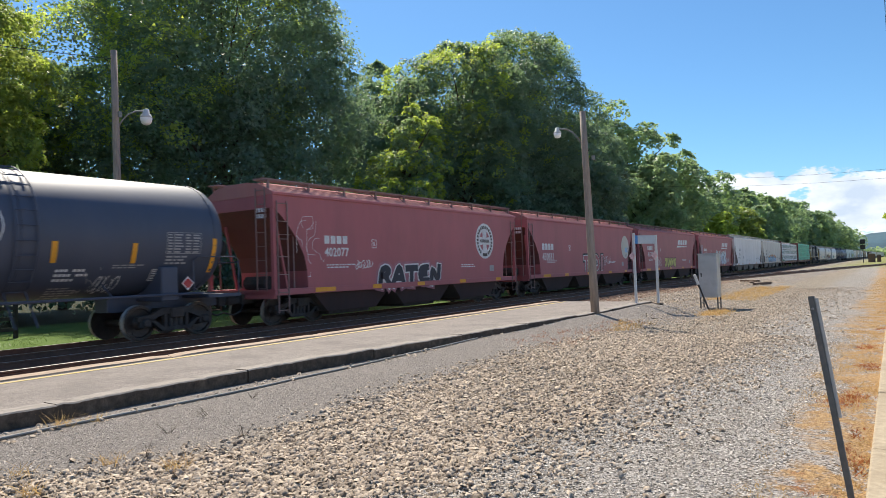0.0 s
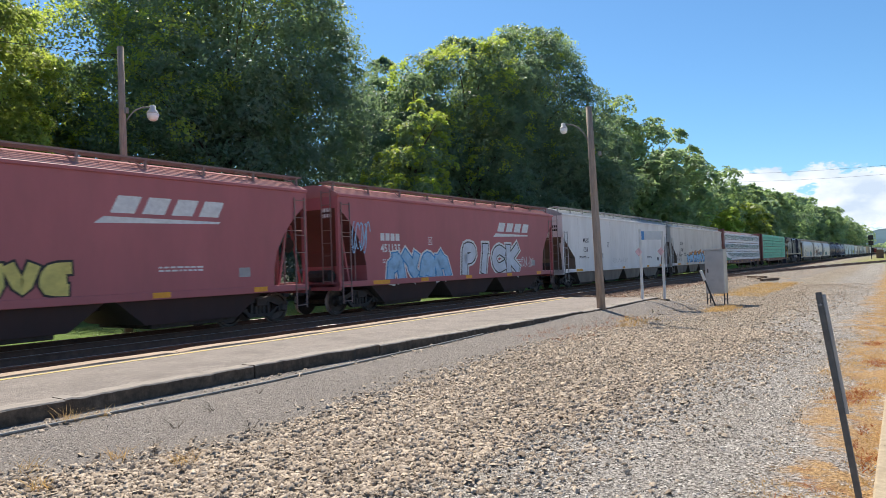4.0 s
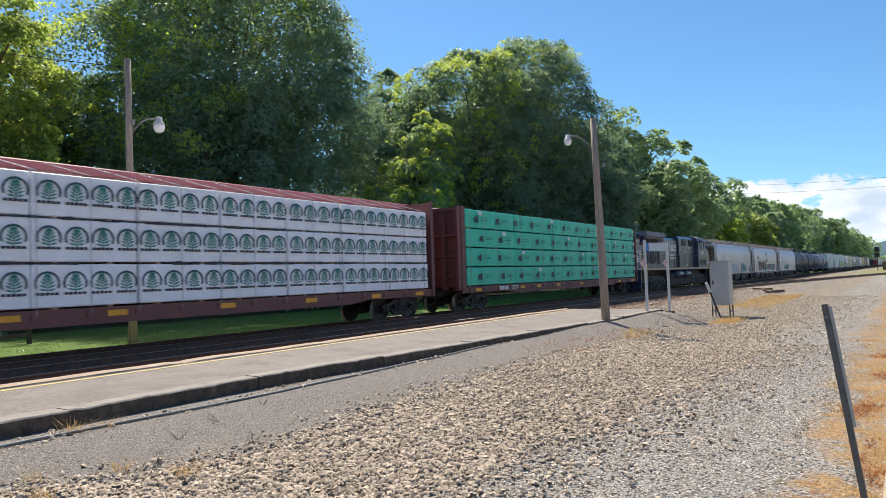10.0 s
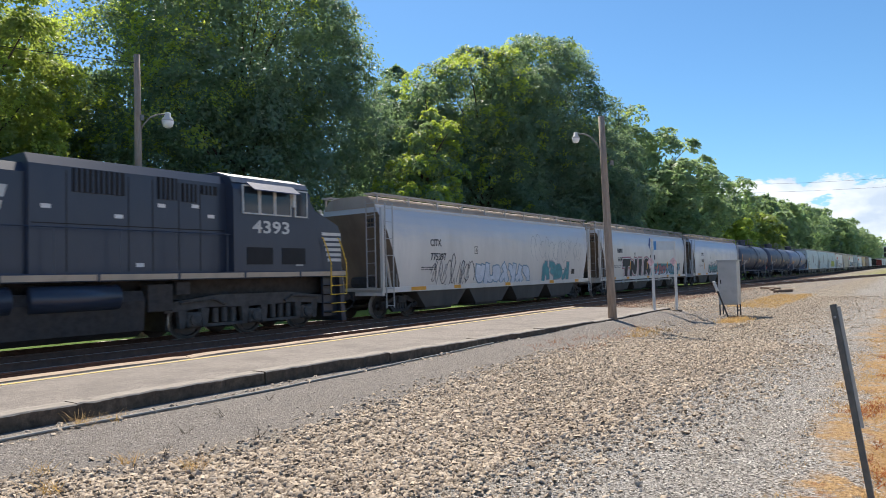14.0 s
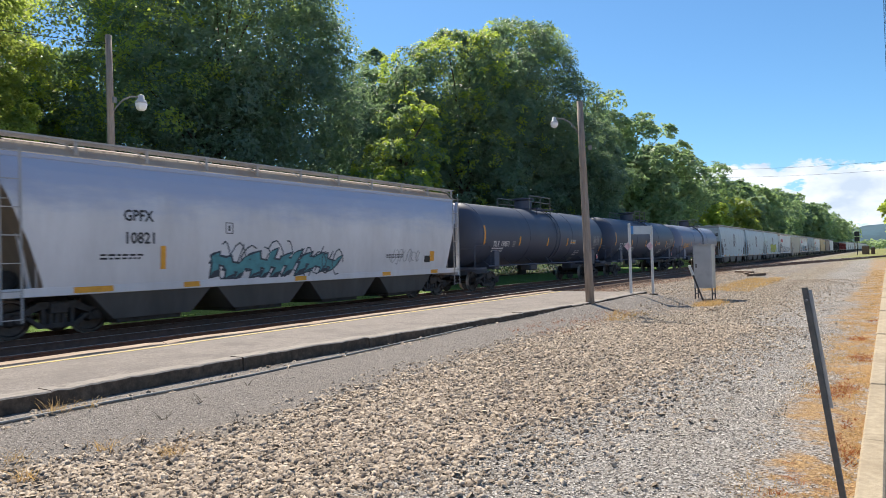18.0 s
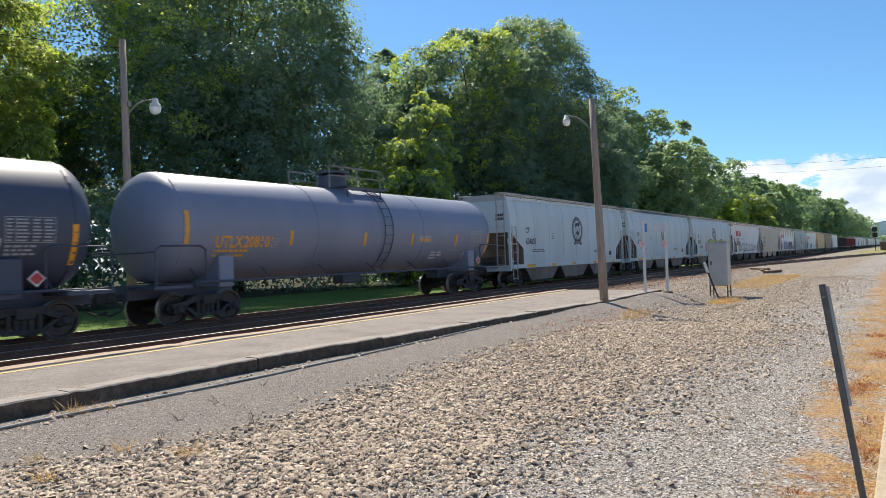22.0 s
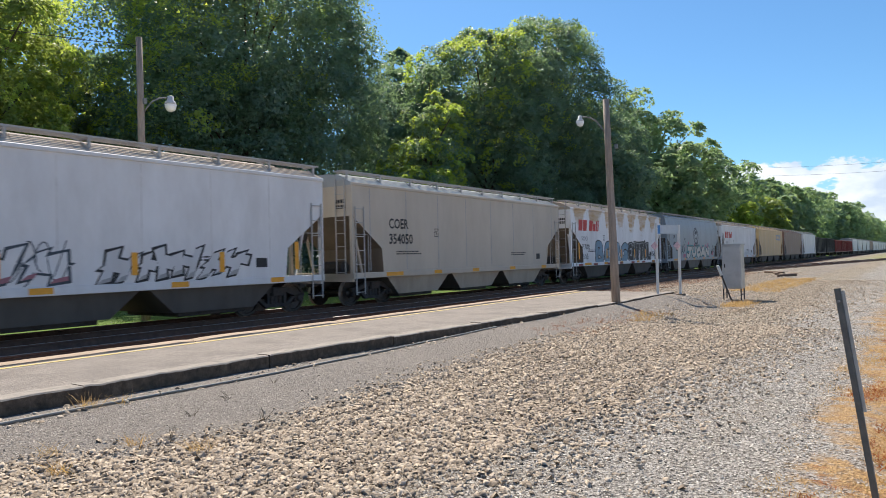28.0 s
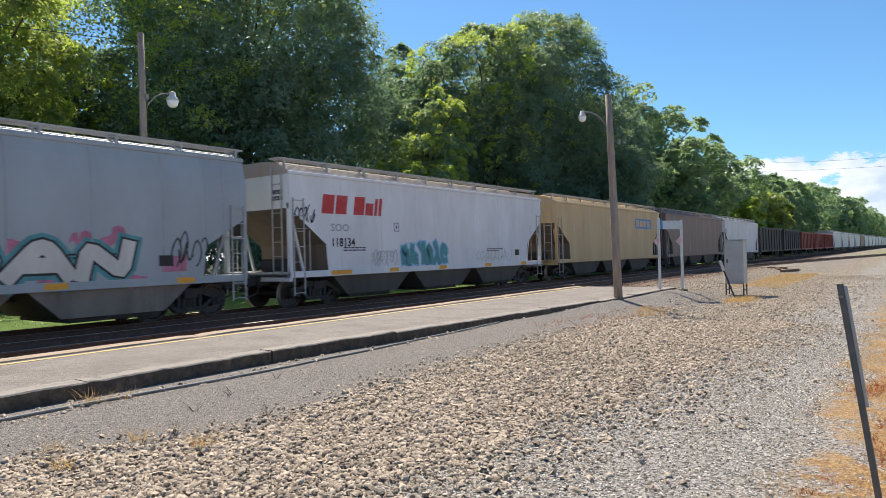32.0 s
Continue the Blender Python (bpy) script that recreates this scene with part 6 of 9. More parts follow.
    # discharge bays under the sill
    span = L - 2 * cut_x - 0.6
    for i in range(bays):
        c = -span / 2 + span * (i + 0.5) / bays
        hw = span / bays / 2
        bm = bmesh.new()
        b = 1.47
        pts_top = [(c - hw * 0.97, -b), (c + hw * 0.97, -b), (c + hw * 0.97, b), (c - hw * 0.97, b)]
        pts_bot = [(c - hw * 0.6, -1.4), (c + hw * 0.6, -1.4), (c + hw * 0.6, 1.4), (c - hw * 0.6, 1.4)]
        hi = [bm.verts.new((x, y, sill)) for x, y in pts_top]
        lo = [bm.verts.new((x, y, 0.32)) for x, y in pts_bot]
        bm.faces.new(lo)
        bm.faces.new(hi[::-1])
        for j in range(4):
            bm.faces.new((hi[j], hi[(j + 1) % 4], lo[(j + 1) % 4], lo[j]))
        bmesh.ops.recalc_face_normals(bm, faces=bm.faces)
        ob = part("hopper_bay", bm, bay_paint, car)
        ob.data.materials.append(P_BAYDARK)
        # sloped faces painted darker still, as their shade
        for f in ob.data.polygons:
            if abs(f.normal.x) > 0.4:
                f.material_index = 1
        bm = bmesh.new()
        box(bm, c - hw * 0.5, c + hw * 0.5, -1.25, 1.25, 0.2, 0.34, 0.02)
        tube(bm, [(c + hw * 0.1, -1.25, 0.36), (c + hw * 0.1, 1.25, 0.36)], 0.045, 6)
        part("outlet_gate", bm, P_UNDER, car)
    if not ribs and not round_side and body is not P_MAROON and detail > 1:
        for i in range(7):
            x = -L / 2 + 2.2 + (L - 4.4) * i / 6
            flat_bits(car, "weld_seam", [(x, x + 0.022, 1.2, eave - 0.1)], P_FAINTSEAM, side, lift=0.003)
    if ribs:
        for i in range(ribs):
            x = -L / 2 + cut_x * 0.6 + (L - 1.2 * cut_x) * i / (ribs - 1)
            flat_bits(car, "side_seam", [(x - 0.018, x + 0.018, sill + 0.2, eave - 0.1)], P_SEAM, side, lift=0.004)
    for s in (-1, 1):
        add_bogie(car, s * (L / 2 - 1.55))
    add_couplers(car, L)
    if marks:
        marks(car, L, side, random.Random(seed))
    return car


# ---- trees and plants ----
def tree(x, y, h, r, material, seed, label, leaves=50000, boughs=46, size=0.1, trunk=True, low=0.08, squash=1.0, name="tree", lumpy=1.0, bright=None, share=0.10, lean=(0.0, 0.0), sunny=0.0):
    """A broad crown of overlapping boughs, each hung with flat leafy sprays, over a tapered trunk with limbs."""
    rng = np.random.default_rng(seed)
    tr = thing(name, label, "tree", x, y, -0.05, group="trees beside the line")
    cz, rz = h * (0.5 + low / 2), h * (0.5 - low / 2)
    k = np.arange(boughs) + 0.5
    zz = 1 - 2 * k / boughs
    a = k * 2.39996 + rng.uniform(-0.3, 0.3, boughs)
    rad = np.sqrt(np.maximum(0, 1 - zz * zz)) ** 0.8
    d = np.stack([rad * np.cos(a), rad * np.sin(a) * squash, zz], 1)
    reach = rng.uniform(0.66, 0.84, boughs) * (1 + 0.10 * lumpy * rng.normal(size=boughs))
    br = r * rng.uniform(0.24, 0.40, boughs)
    bc = d * reach[:, None] * np.array([r, r, rz])
    bc[:, :2] += np.outer(bc[:, 2] / h, np.array(lean))
    bc[:, 2] += cz
    # sprays over every bough, more of them outward and above
    n_s = boughs * 26
    pick = rng.integers(0, boughs, n_s)
    dd = 0.7 * d[pick] + rng.normal(scale=0.62, size=(n_s, 3)) + np.array([0, 0, 0.18])
    dd /= np.linalg.norm(dd, axis=1)[:, None]
    sc = bc[pick] + dd * br[pick][:, None] * rng.uniform(0.7, 1.04, n_s)[:, None] * np.array([1, 1, 0.85])
    sr = br[pick] * rng.uniform(0.16, 0.36, n_s)
    axis = 0.55 * dd + rng.normal(scale=0.28, size=(n_s, 3)) + np.array([0, 0, 0.75])
    per = max(4, int(leaves * 0.72 / n_s))
    # patches of sprays take the bright leaf colour, painted as sunlit
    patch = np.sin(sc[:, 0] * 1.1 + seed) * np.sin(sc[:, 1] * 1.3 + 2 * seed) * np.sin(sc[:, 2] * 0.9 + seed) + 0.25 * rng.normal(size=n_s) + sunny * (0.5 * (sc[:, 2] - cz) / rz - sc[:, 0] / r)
    lit_sprays = (patch > np.quantile(patch, 1 - share)) if bright else np.zeros(n_s, dtype=bool)
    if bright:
        vb, fb = leaf_sprays(rng, sc[lit_sprays] + dd[lit_sprays] * 0.12, axis[lit_sprays], sr[lit_sprays], per, size)
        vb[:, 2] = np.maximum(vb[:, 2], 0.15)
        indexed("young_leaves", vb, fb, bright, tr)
    v2, f2 = leaf_sprays(rng, sc[~lit_sprays], axis[~lit_sprays], sr[~lit_sprays], per, size)
    # the leafy heart of each bough and of the crown
    v1, f1 = leaf_cloud(rng, bc, br * 0.82, max(6, int(leaves * 0.16 / boughs)), size * 1.3)
    inner = rng.normal(size=(max(8, boughs // 2), 3)) * np.array([r, r * squash, rz]) * 0.24
    inner[:, 2] += cz
    v3, f3 = leaf_cloud(rng, inner, np.full(len(inner), r * 0.28 * min(1.0, squash + 0.1)), int(leaves * 0.11 / len(inner)), size * 1.4)
    v = np.concatenate([v1, v2, v3])
    v[:, 2] = np.maximum(v[:, 2], 0.15)
    f = np.concatenate([f1, f2 + len(v1), f3 + len(v1) + len(v2)])
    indexed("crown", v, f, material, tr)
    bm = bmesh.new()
    tube(bm, [(0, 0, 0), (0.1, 0.05, h * 0.2), (-0.1, 0.1, h * 0.45), (0.0, 0.0, h * 0.75)], 0.018 * h, 8, 0.05)
    part("trunk", bm, M_TRUNK, tr, smooth=True)
    if trunk:
        for i in range(0, boughs, 4):
            p = bc[i]
            z0 = max(h * 0.12, p[2] * 0.6)
            bm = bmesh.new()
            tube(bm, [(0, 0, z0), tuple(p * np.array([0.5, 0.5, 0]) + np.array([0, 0, z0 + (p[2] - z0) * 0.65])), tuple(p)], 0.12, 5, 0.03)
            part("limb", bm, M_TRUNK, tr)
    return tr


def build_trees():
    deep, mid, light, far, olive = M_LEAF_A, M_LEAF_B, M_LEAF_C, M_LEAF_D, M_LEAF_E
    tree(15.5, 46, 20.0, 8.0, mid, 1, "tall broadleaf tree with dense green crown", 60000, 64, 0.12, squash=0.6, bright=light)
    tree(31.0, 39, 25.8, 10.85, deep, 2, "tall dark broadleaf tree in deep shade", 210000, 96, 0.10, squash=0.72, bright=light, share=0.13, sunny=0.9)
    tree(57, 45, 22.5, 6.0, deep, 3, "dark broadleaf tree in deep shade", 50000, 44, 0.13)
    tree(3.5, 32.5, 17.5, 7.0, olive, 4, "tall broadleaf tree beside the lawn", 40000, 50, 0.11, squash=0.6)
    tree(13.2, 37.0, 19.0, 4.4, olive, 14, "slender yellow-green tree at the lawn's edge", 70000, 44, 0.078, lumpy=1.3, bright=light, share=0.35)
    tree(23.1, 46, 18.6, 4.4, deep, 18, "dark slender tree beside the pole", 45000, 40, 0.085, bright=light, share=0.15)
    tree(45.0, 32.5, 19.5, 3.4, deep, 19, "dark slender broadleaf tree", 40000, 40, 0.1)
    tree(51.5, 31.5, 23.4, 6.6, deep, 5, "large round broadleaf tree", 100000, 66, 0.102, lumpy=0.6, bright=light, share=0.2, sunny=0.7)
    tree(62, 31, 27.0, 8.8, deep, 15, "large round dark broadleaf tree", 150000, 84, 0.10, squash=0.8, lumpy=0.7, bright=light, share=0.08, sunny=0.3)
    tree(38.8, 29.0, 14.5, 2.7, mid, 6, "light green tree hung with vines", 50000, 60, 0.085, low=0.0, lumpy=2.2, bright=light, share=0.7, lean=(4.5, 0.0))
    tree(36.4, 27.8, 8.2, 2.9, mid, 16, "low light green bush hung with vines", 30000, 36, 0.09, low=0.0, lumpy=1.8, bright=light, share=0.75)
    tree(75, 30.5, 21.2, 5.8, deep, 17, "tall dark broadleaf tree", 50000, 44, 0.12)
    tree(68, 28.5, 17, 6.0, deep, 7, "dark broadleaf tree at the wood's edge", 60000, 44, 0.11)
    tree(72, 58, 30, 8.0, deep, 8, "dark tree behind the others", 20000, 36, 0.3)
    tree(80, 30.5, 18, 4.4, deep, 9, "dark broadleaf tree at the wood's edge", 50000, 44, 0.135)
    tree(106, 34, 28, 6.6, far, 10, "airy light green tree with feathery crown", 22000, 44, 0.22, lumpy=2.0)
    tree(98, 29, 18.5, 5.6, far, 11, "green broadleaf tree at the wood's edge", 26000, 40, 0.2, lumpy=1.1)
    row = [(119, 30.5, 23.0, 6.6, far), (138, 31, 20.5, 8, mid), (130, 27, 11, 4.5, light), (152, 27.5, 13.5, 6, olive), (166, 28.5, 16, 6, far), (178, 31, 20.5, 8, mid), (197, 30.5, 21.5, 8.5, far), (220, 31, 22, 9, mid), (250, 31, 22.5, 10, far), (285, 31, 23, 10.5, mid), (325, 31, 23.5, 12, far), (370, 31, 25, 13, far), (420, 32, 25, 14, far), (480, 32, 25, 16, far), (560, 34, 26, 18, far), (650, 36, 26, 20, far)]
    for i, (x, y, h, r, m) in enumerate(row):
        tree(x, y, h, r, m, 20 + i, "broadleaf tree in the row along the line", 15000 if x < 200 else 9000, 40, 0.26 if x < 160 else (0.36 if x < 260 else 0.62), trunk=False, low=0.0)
    tree(68, -4.3, 9.2, 3.7, light, 50, "sunlit yellow-green tree beyond the kerb", 20000, 34, 0.16)
    # the wood's dark understorey behind the lawn
    rng = np.random.default_rng(5)
    n = 230
    c = np.stack([-8 + 138 * rng.random(n) ** 1.3, rng.uniform(30, 36, n), rng.uniform(0.6, 5.0, n)], 1)
    v, f = leaf_cloud(rng, c, rng.uniform(1.3, 2.8, n), 420, 0.13)
    v[:, 2] = np.maximum(v[:, 2], 0.0)
    ob = indexed("understorey", v, f, deep)
    tagged(ob, "dark leafy undergrowth below the trees", "undergrowth", kind="stuff")


build_trees()


def tank_car(body, label, L=17.3, marks=None, seed=1, ladder_x=2.97, dome_x=0.0, spots=((-7.8, 2.2, 3.1), (-4.7, 2.3, 2.8), (-1.6, 2.1, 2.6), (1.2, 2.05, 2.55), (3.57, 2.03, 2.52), (5.5, 2.0, 2.5), (7.85, 1.73, 2.66))):
    car = car_root("tank_car", label, "tank car")
    zc, r = 2.72, 1.55

    def side(z):
        return math.sqrt(max(0.02, r * r - (z - zc) ** 2))
    bm = bmesh.new()
    prof = [(-L / 2 + 0.75 * (1 - math.cos(a)), r * math.sin(a)) for a in np.linspace(0.12, math.pi / 2, 8)]
    prof += [(-p[0], p[1]) for p in prof[::-1]]
    revolve(bm, prof, 40, "x", (0, 0, zc))
    part("tank", bm, body, car, smooth=True)
    for x in (-L / 2 + 0.78, -2.9, 2.9, L / 2 - 0.78):
        bm = bmesh.new()
        revolve(bm, [(x - 0.03, r), (x - 0.03, r + 0.012), (x + 0.03, r + 0.012), (x + 0.03, r)], 40, "x", (0, 0, zc))
        part("weld_band", bm, body, car)
    # saddle, stub sills, end decks and rails
    for s in (-1, 1):
        bm = bmesh.new()
        x0, x1 = sorted((s * (L / 2 - 3.2), s * (L / 2 + 0.15)))
        box(bm, x0, x1, -0.3, 0.3, 0.75, 1.15)
        x0, x1 = sorted((s * (L / 2 - 1.0), s * (L / 2 + 0.1)))
        box(bm, x0, x1, -1.5, 1.5, 1.03, 1.12)
        part("end_deck", bm, P_BLACK, car)
        bm = bmesh.new()
        x0, x1 = sorted((s * (L / 2 - 2.4), s * (L / 2 - 1.9)))
        box(bm, x0, x1, -1.45, 1.45, 1.0, 1.9, 0.03)
        part("saddle", bm, body, car)
        for sy in (-1, 1):
            bm = bmesh.new()
            tube(bm, [(s * (L / 2 + 0.05), sy * 1.48, 1.1), (s * (L / 2 + 0.05), sy * 1.48, 2.05), (s * (L / 2 - 0.1), sy * 1.48, 2.16), (s * (L / 2 - 1.3), sy * 1.48, 2.16), (s * (L / 2 - 1.45), sy * 1.48, 2.05), (s * (L / 2 - 1.45), sy * 1.48, 1.2)], 0.022, 6)
            part("handrail", bm, P_BLACK, car)
        bm = bmesh.new()
        tube(bm, [(s * (L / 2 + 0.05), -1.48, 2.0), (s * (L / 2 + 0.05), 1.48, 2.0)], 0.022, 6)
        part("handrail", bm, P_BLACK, car)
    for sy in (-1, 1):
        bm = bmesh.new()
        tube(bm, [(-L / 2 + 1.2, sy * 1.5, 1.17), (L / 2 - 1.2, sy * 1.5, 1.17)], 0.035, 6)
        for x in np.linspace(-L / 2 + 1.3, L / 2 - 1.3, 7):
            tube(bm, [(x, sy * 1.5, 1.17), (x, sy * 0.9, 1.6)], 0.02, 4)
        part("side_rail", bm, P_BLACK, car)
        bm = bmesh.new()
        arc = [math.radians(q) for q in range(-55, 91, 12)]
        for x in (ladder_x - 0.23, ladder_x + 0.23):
            tube(bm, [(x, sy * (r + 0.07) * math.cos(q), zc + (r + 0.07) * math.sin(q)) for q in arc], 0.022, 5)
        for q in arc[:-1]:
            tube(bm, [(ladder_x - 0.23, sy * (r + 0.07) * math.cos(q), zc + (r + 0.07) * math.sin(q)), (ladder_x + 0.23, sy * (r + 0.07) * math.cos(q), zc + (r + 0.07) * math.sin(q))], 0.014, 5)
        for x in (ladder_x - 0.23, ladder_x + 0.23):
            q = arc[0]
            tube(bm, [(x, sy * (r + 0.07) * math.cos(q), zc + (r + 0.07) * math.sin(q)), (x, sy * 1.5, 0.6)], 0.022, 5)
        part("ladder", bm, P_BLACK, car, "curved ladder round the tank")
    # top fittings
    bm = bmesh.new()
    revolve(bm, [(zc + r - 0.1, 0.5), (zc + r + 0.46, 0.5), (zc + r + 0.52, 0.4), (zc + r + 0.55, 0.1)], 20, "z", (0, 0, 0))
    part("manway_dome", bm, P_BLACK, car).location.x = dome_x
    bm = bmesh.new()
    revolve(bm, [(zc + r + 0.55, 0.62), (zc + r + 0.62, 0.62), (zc + r + 0.66, 0.2)], 20, "z", (0, 0, 0))
    part("dome_lid", bm, P_BLACK, car).location.x = dome_x
    bm = bmesh.new()
    for x in (-1.0, 1.0):
        box(bm, x - 0.03, x + 0.03, -1.15, 1.15, zc + r - 0.02, zc + r + 0.04)
    for y in (-0.95, -0.75, 0.75, 0.95):
        box(bm, -1.3, 1.3, y - 0.07, y + 0.07, zc + r - 0.02, zc + r + 0.01)
    for x in (-0.9, 0.9):
        for s in (-1, 1):
            tube(bm, [(x, s * 1.0, zc + r), (x, s * 1.0, zc + 1.1)], 0.03, 5)
    part("top_platform", bm, P_BLACK, car, "grating platform round the dome").location.x = dome_x + 0.6
    for y in (-1.0, 1.0):
        bm = bmesh.new()
        tube(bm, [(-1.2, y, zc + r - 0.1), (-1.2, y, zc + r + 0.66), (1.5, y, zc + r + 0.66), (1.5, y, zc + r - 0.1)], 0.03, 5)
        tube(bm, [(0.2, y, zc + r), (0.2, y, zc + r + 0.66)], 0.026, 5)
        tube(bm, [(-1.2, y, zc + r + 0.34), (1.5, y, zc + r + 0.34)], 0.022, 5)
        part("top_railing", bm, M_GALV, car, "grey pipe railing").location.x = dome_x
    bm = bmesh.new()
    box(bm, -0.5, 0.5, -0.3, 0.3, 0.8, 1.25, 0.05)
    part("outlet_skid", bm, P_BLACK, car)
    for s in (-1, 1):
        add_bogie(car, s * (L / 2 - 1.75))
    add_couplers(car, L + 0.2)
    # yellow reflectors
    for x, z0, z1 in spots:
        flat_bits(car, "reflector", [(x - 0.065, x + 0.065, z0, z1)], D_YELLOW, side, lift=0.012)
    rng = random.Random(seed)
    cells = []
    for row in range(7):
        x = 6.42
        for w in (0.16, 0.3, 0.2, 0.24):
            cells.append((x, x + w * (0.6 + 0.35 * rng.random()), 2.72 - 0.075 * row, 2.755 - 0.075 * row))
            x += w + 0.03
    cells += [(6.38, 7.42, z, z + 0.012) for z in (2.24, 2.79)] + [(x, x + 0.012, 2.24, 2.79) for x in (6.38, 6.59, 7.41)]
    flat_bits(car, "test_table", cells, D_GREY, side, "grey stencilled test table")
    flat_bits(car, "small_print", small_print(rng, 6.4, 2.14, 0.62, 3) + small_print(rng, 5.0, 1.94, 1.0, 2, 0.03) + small_print(rng, 3.7, 1.42, 0.8, 5, 0.03), D_GREY, side)
    flat_bits(car, "bold_print", [(3.68 + 0.1 * c, 3.76 + 0.1 * c, 1.82 - 0.11 * row, 1.88 - 0.11 * row) for row, n in enumerate((7, 8, 5)) for c in range(n) if (c, row) not in ((3, 0), (4, 1))], D_WHITE, side, "bold white stencilled lines")
    flat_bits(car, "consolidated_box", [(6.1, 6.62, 1.55, 1.57), (6.1, 6.62, 1.83, 1.85), (6.1, 6.12, 1.57, 1.83), (6.6, 6.62, 1.57, 1.83), (6.33, 6.35, 1.57, 1.83)] + [(a, a + 0.17, z, z + 0.03) for a in (6.14, 6.38) for z in (1.6, 1.66, 1.72, 1.78)], D_WHITE, side)
    bm = bmesh.new()
    for cx, cz, k in ((7.0, 1.45, 0.19),):
        bm.faces.new([bm.verts.new((cx + a * k, -1.5, cz + b * k)) for a, b in ((-1, 0), (0, -1), (1, 0), (0, 1))])
    part("placard", bm, D_PLACARD, car, "diamond hazard placard")
    bm = bmesh.new()
    cx, cz, k = 7.0, 1.45, 0.15
    bm.faces.new([bm.verts.new((cx + a * k, -1.505, cz + b * k)) for a, b in ((-1, 0), (-0.2, -0.8), (0.2, -0.8), (1, 0), (0.2, 0.8), (-0.2, 0.8))])
    part("placard_field", bm, D_RED, car)
    if marks:
        marks(car, L, side, rng)
    return car


P_WRAP = mat("white_plastic_wrap", (0.86, 0.87, 0.90), 0.45, var=0.07, scale=2.5, dirt=(0.62, 0.64, 0.68), dirt_amt=0.4, dirt_scale=2, bump=0.35, bump_scale=7)
P_GREENWRAP = mat("green_plastic_wrap", (0.025, 0.56, 0.37), 0.42, var=0.12, scale=2.5, dirt=(0.018, 0.42, 0.28), dirt_amt=0.4, dirt_scale=1.6, bump=0.35, bump_scale=7)
P_TORNGREEN = mat("dull_green_plastic", (0.02, 0.26, 0.17), 0.5, var=0.2, scale=3, bump=0.3, bump_scale=8)
P_DARKWRAP = mat("torn_dark_plastic", (0.02, 0.022, 0.03), 0.5, var=0.3)


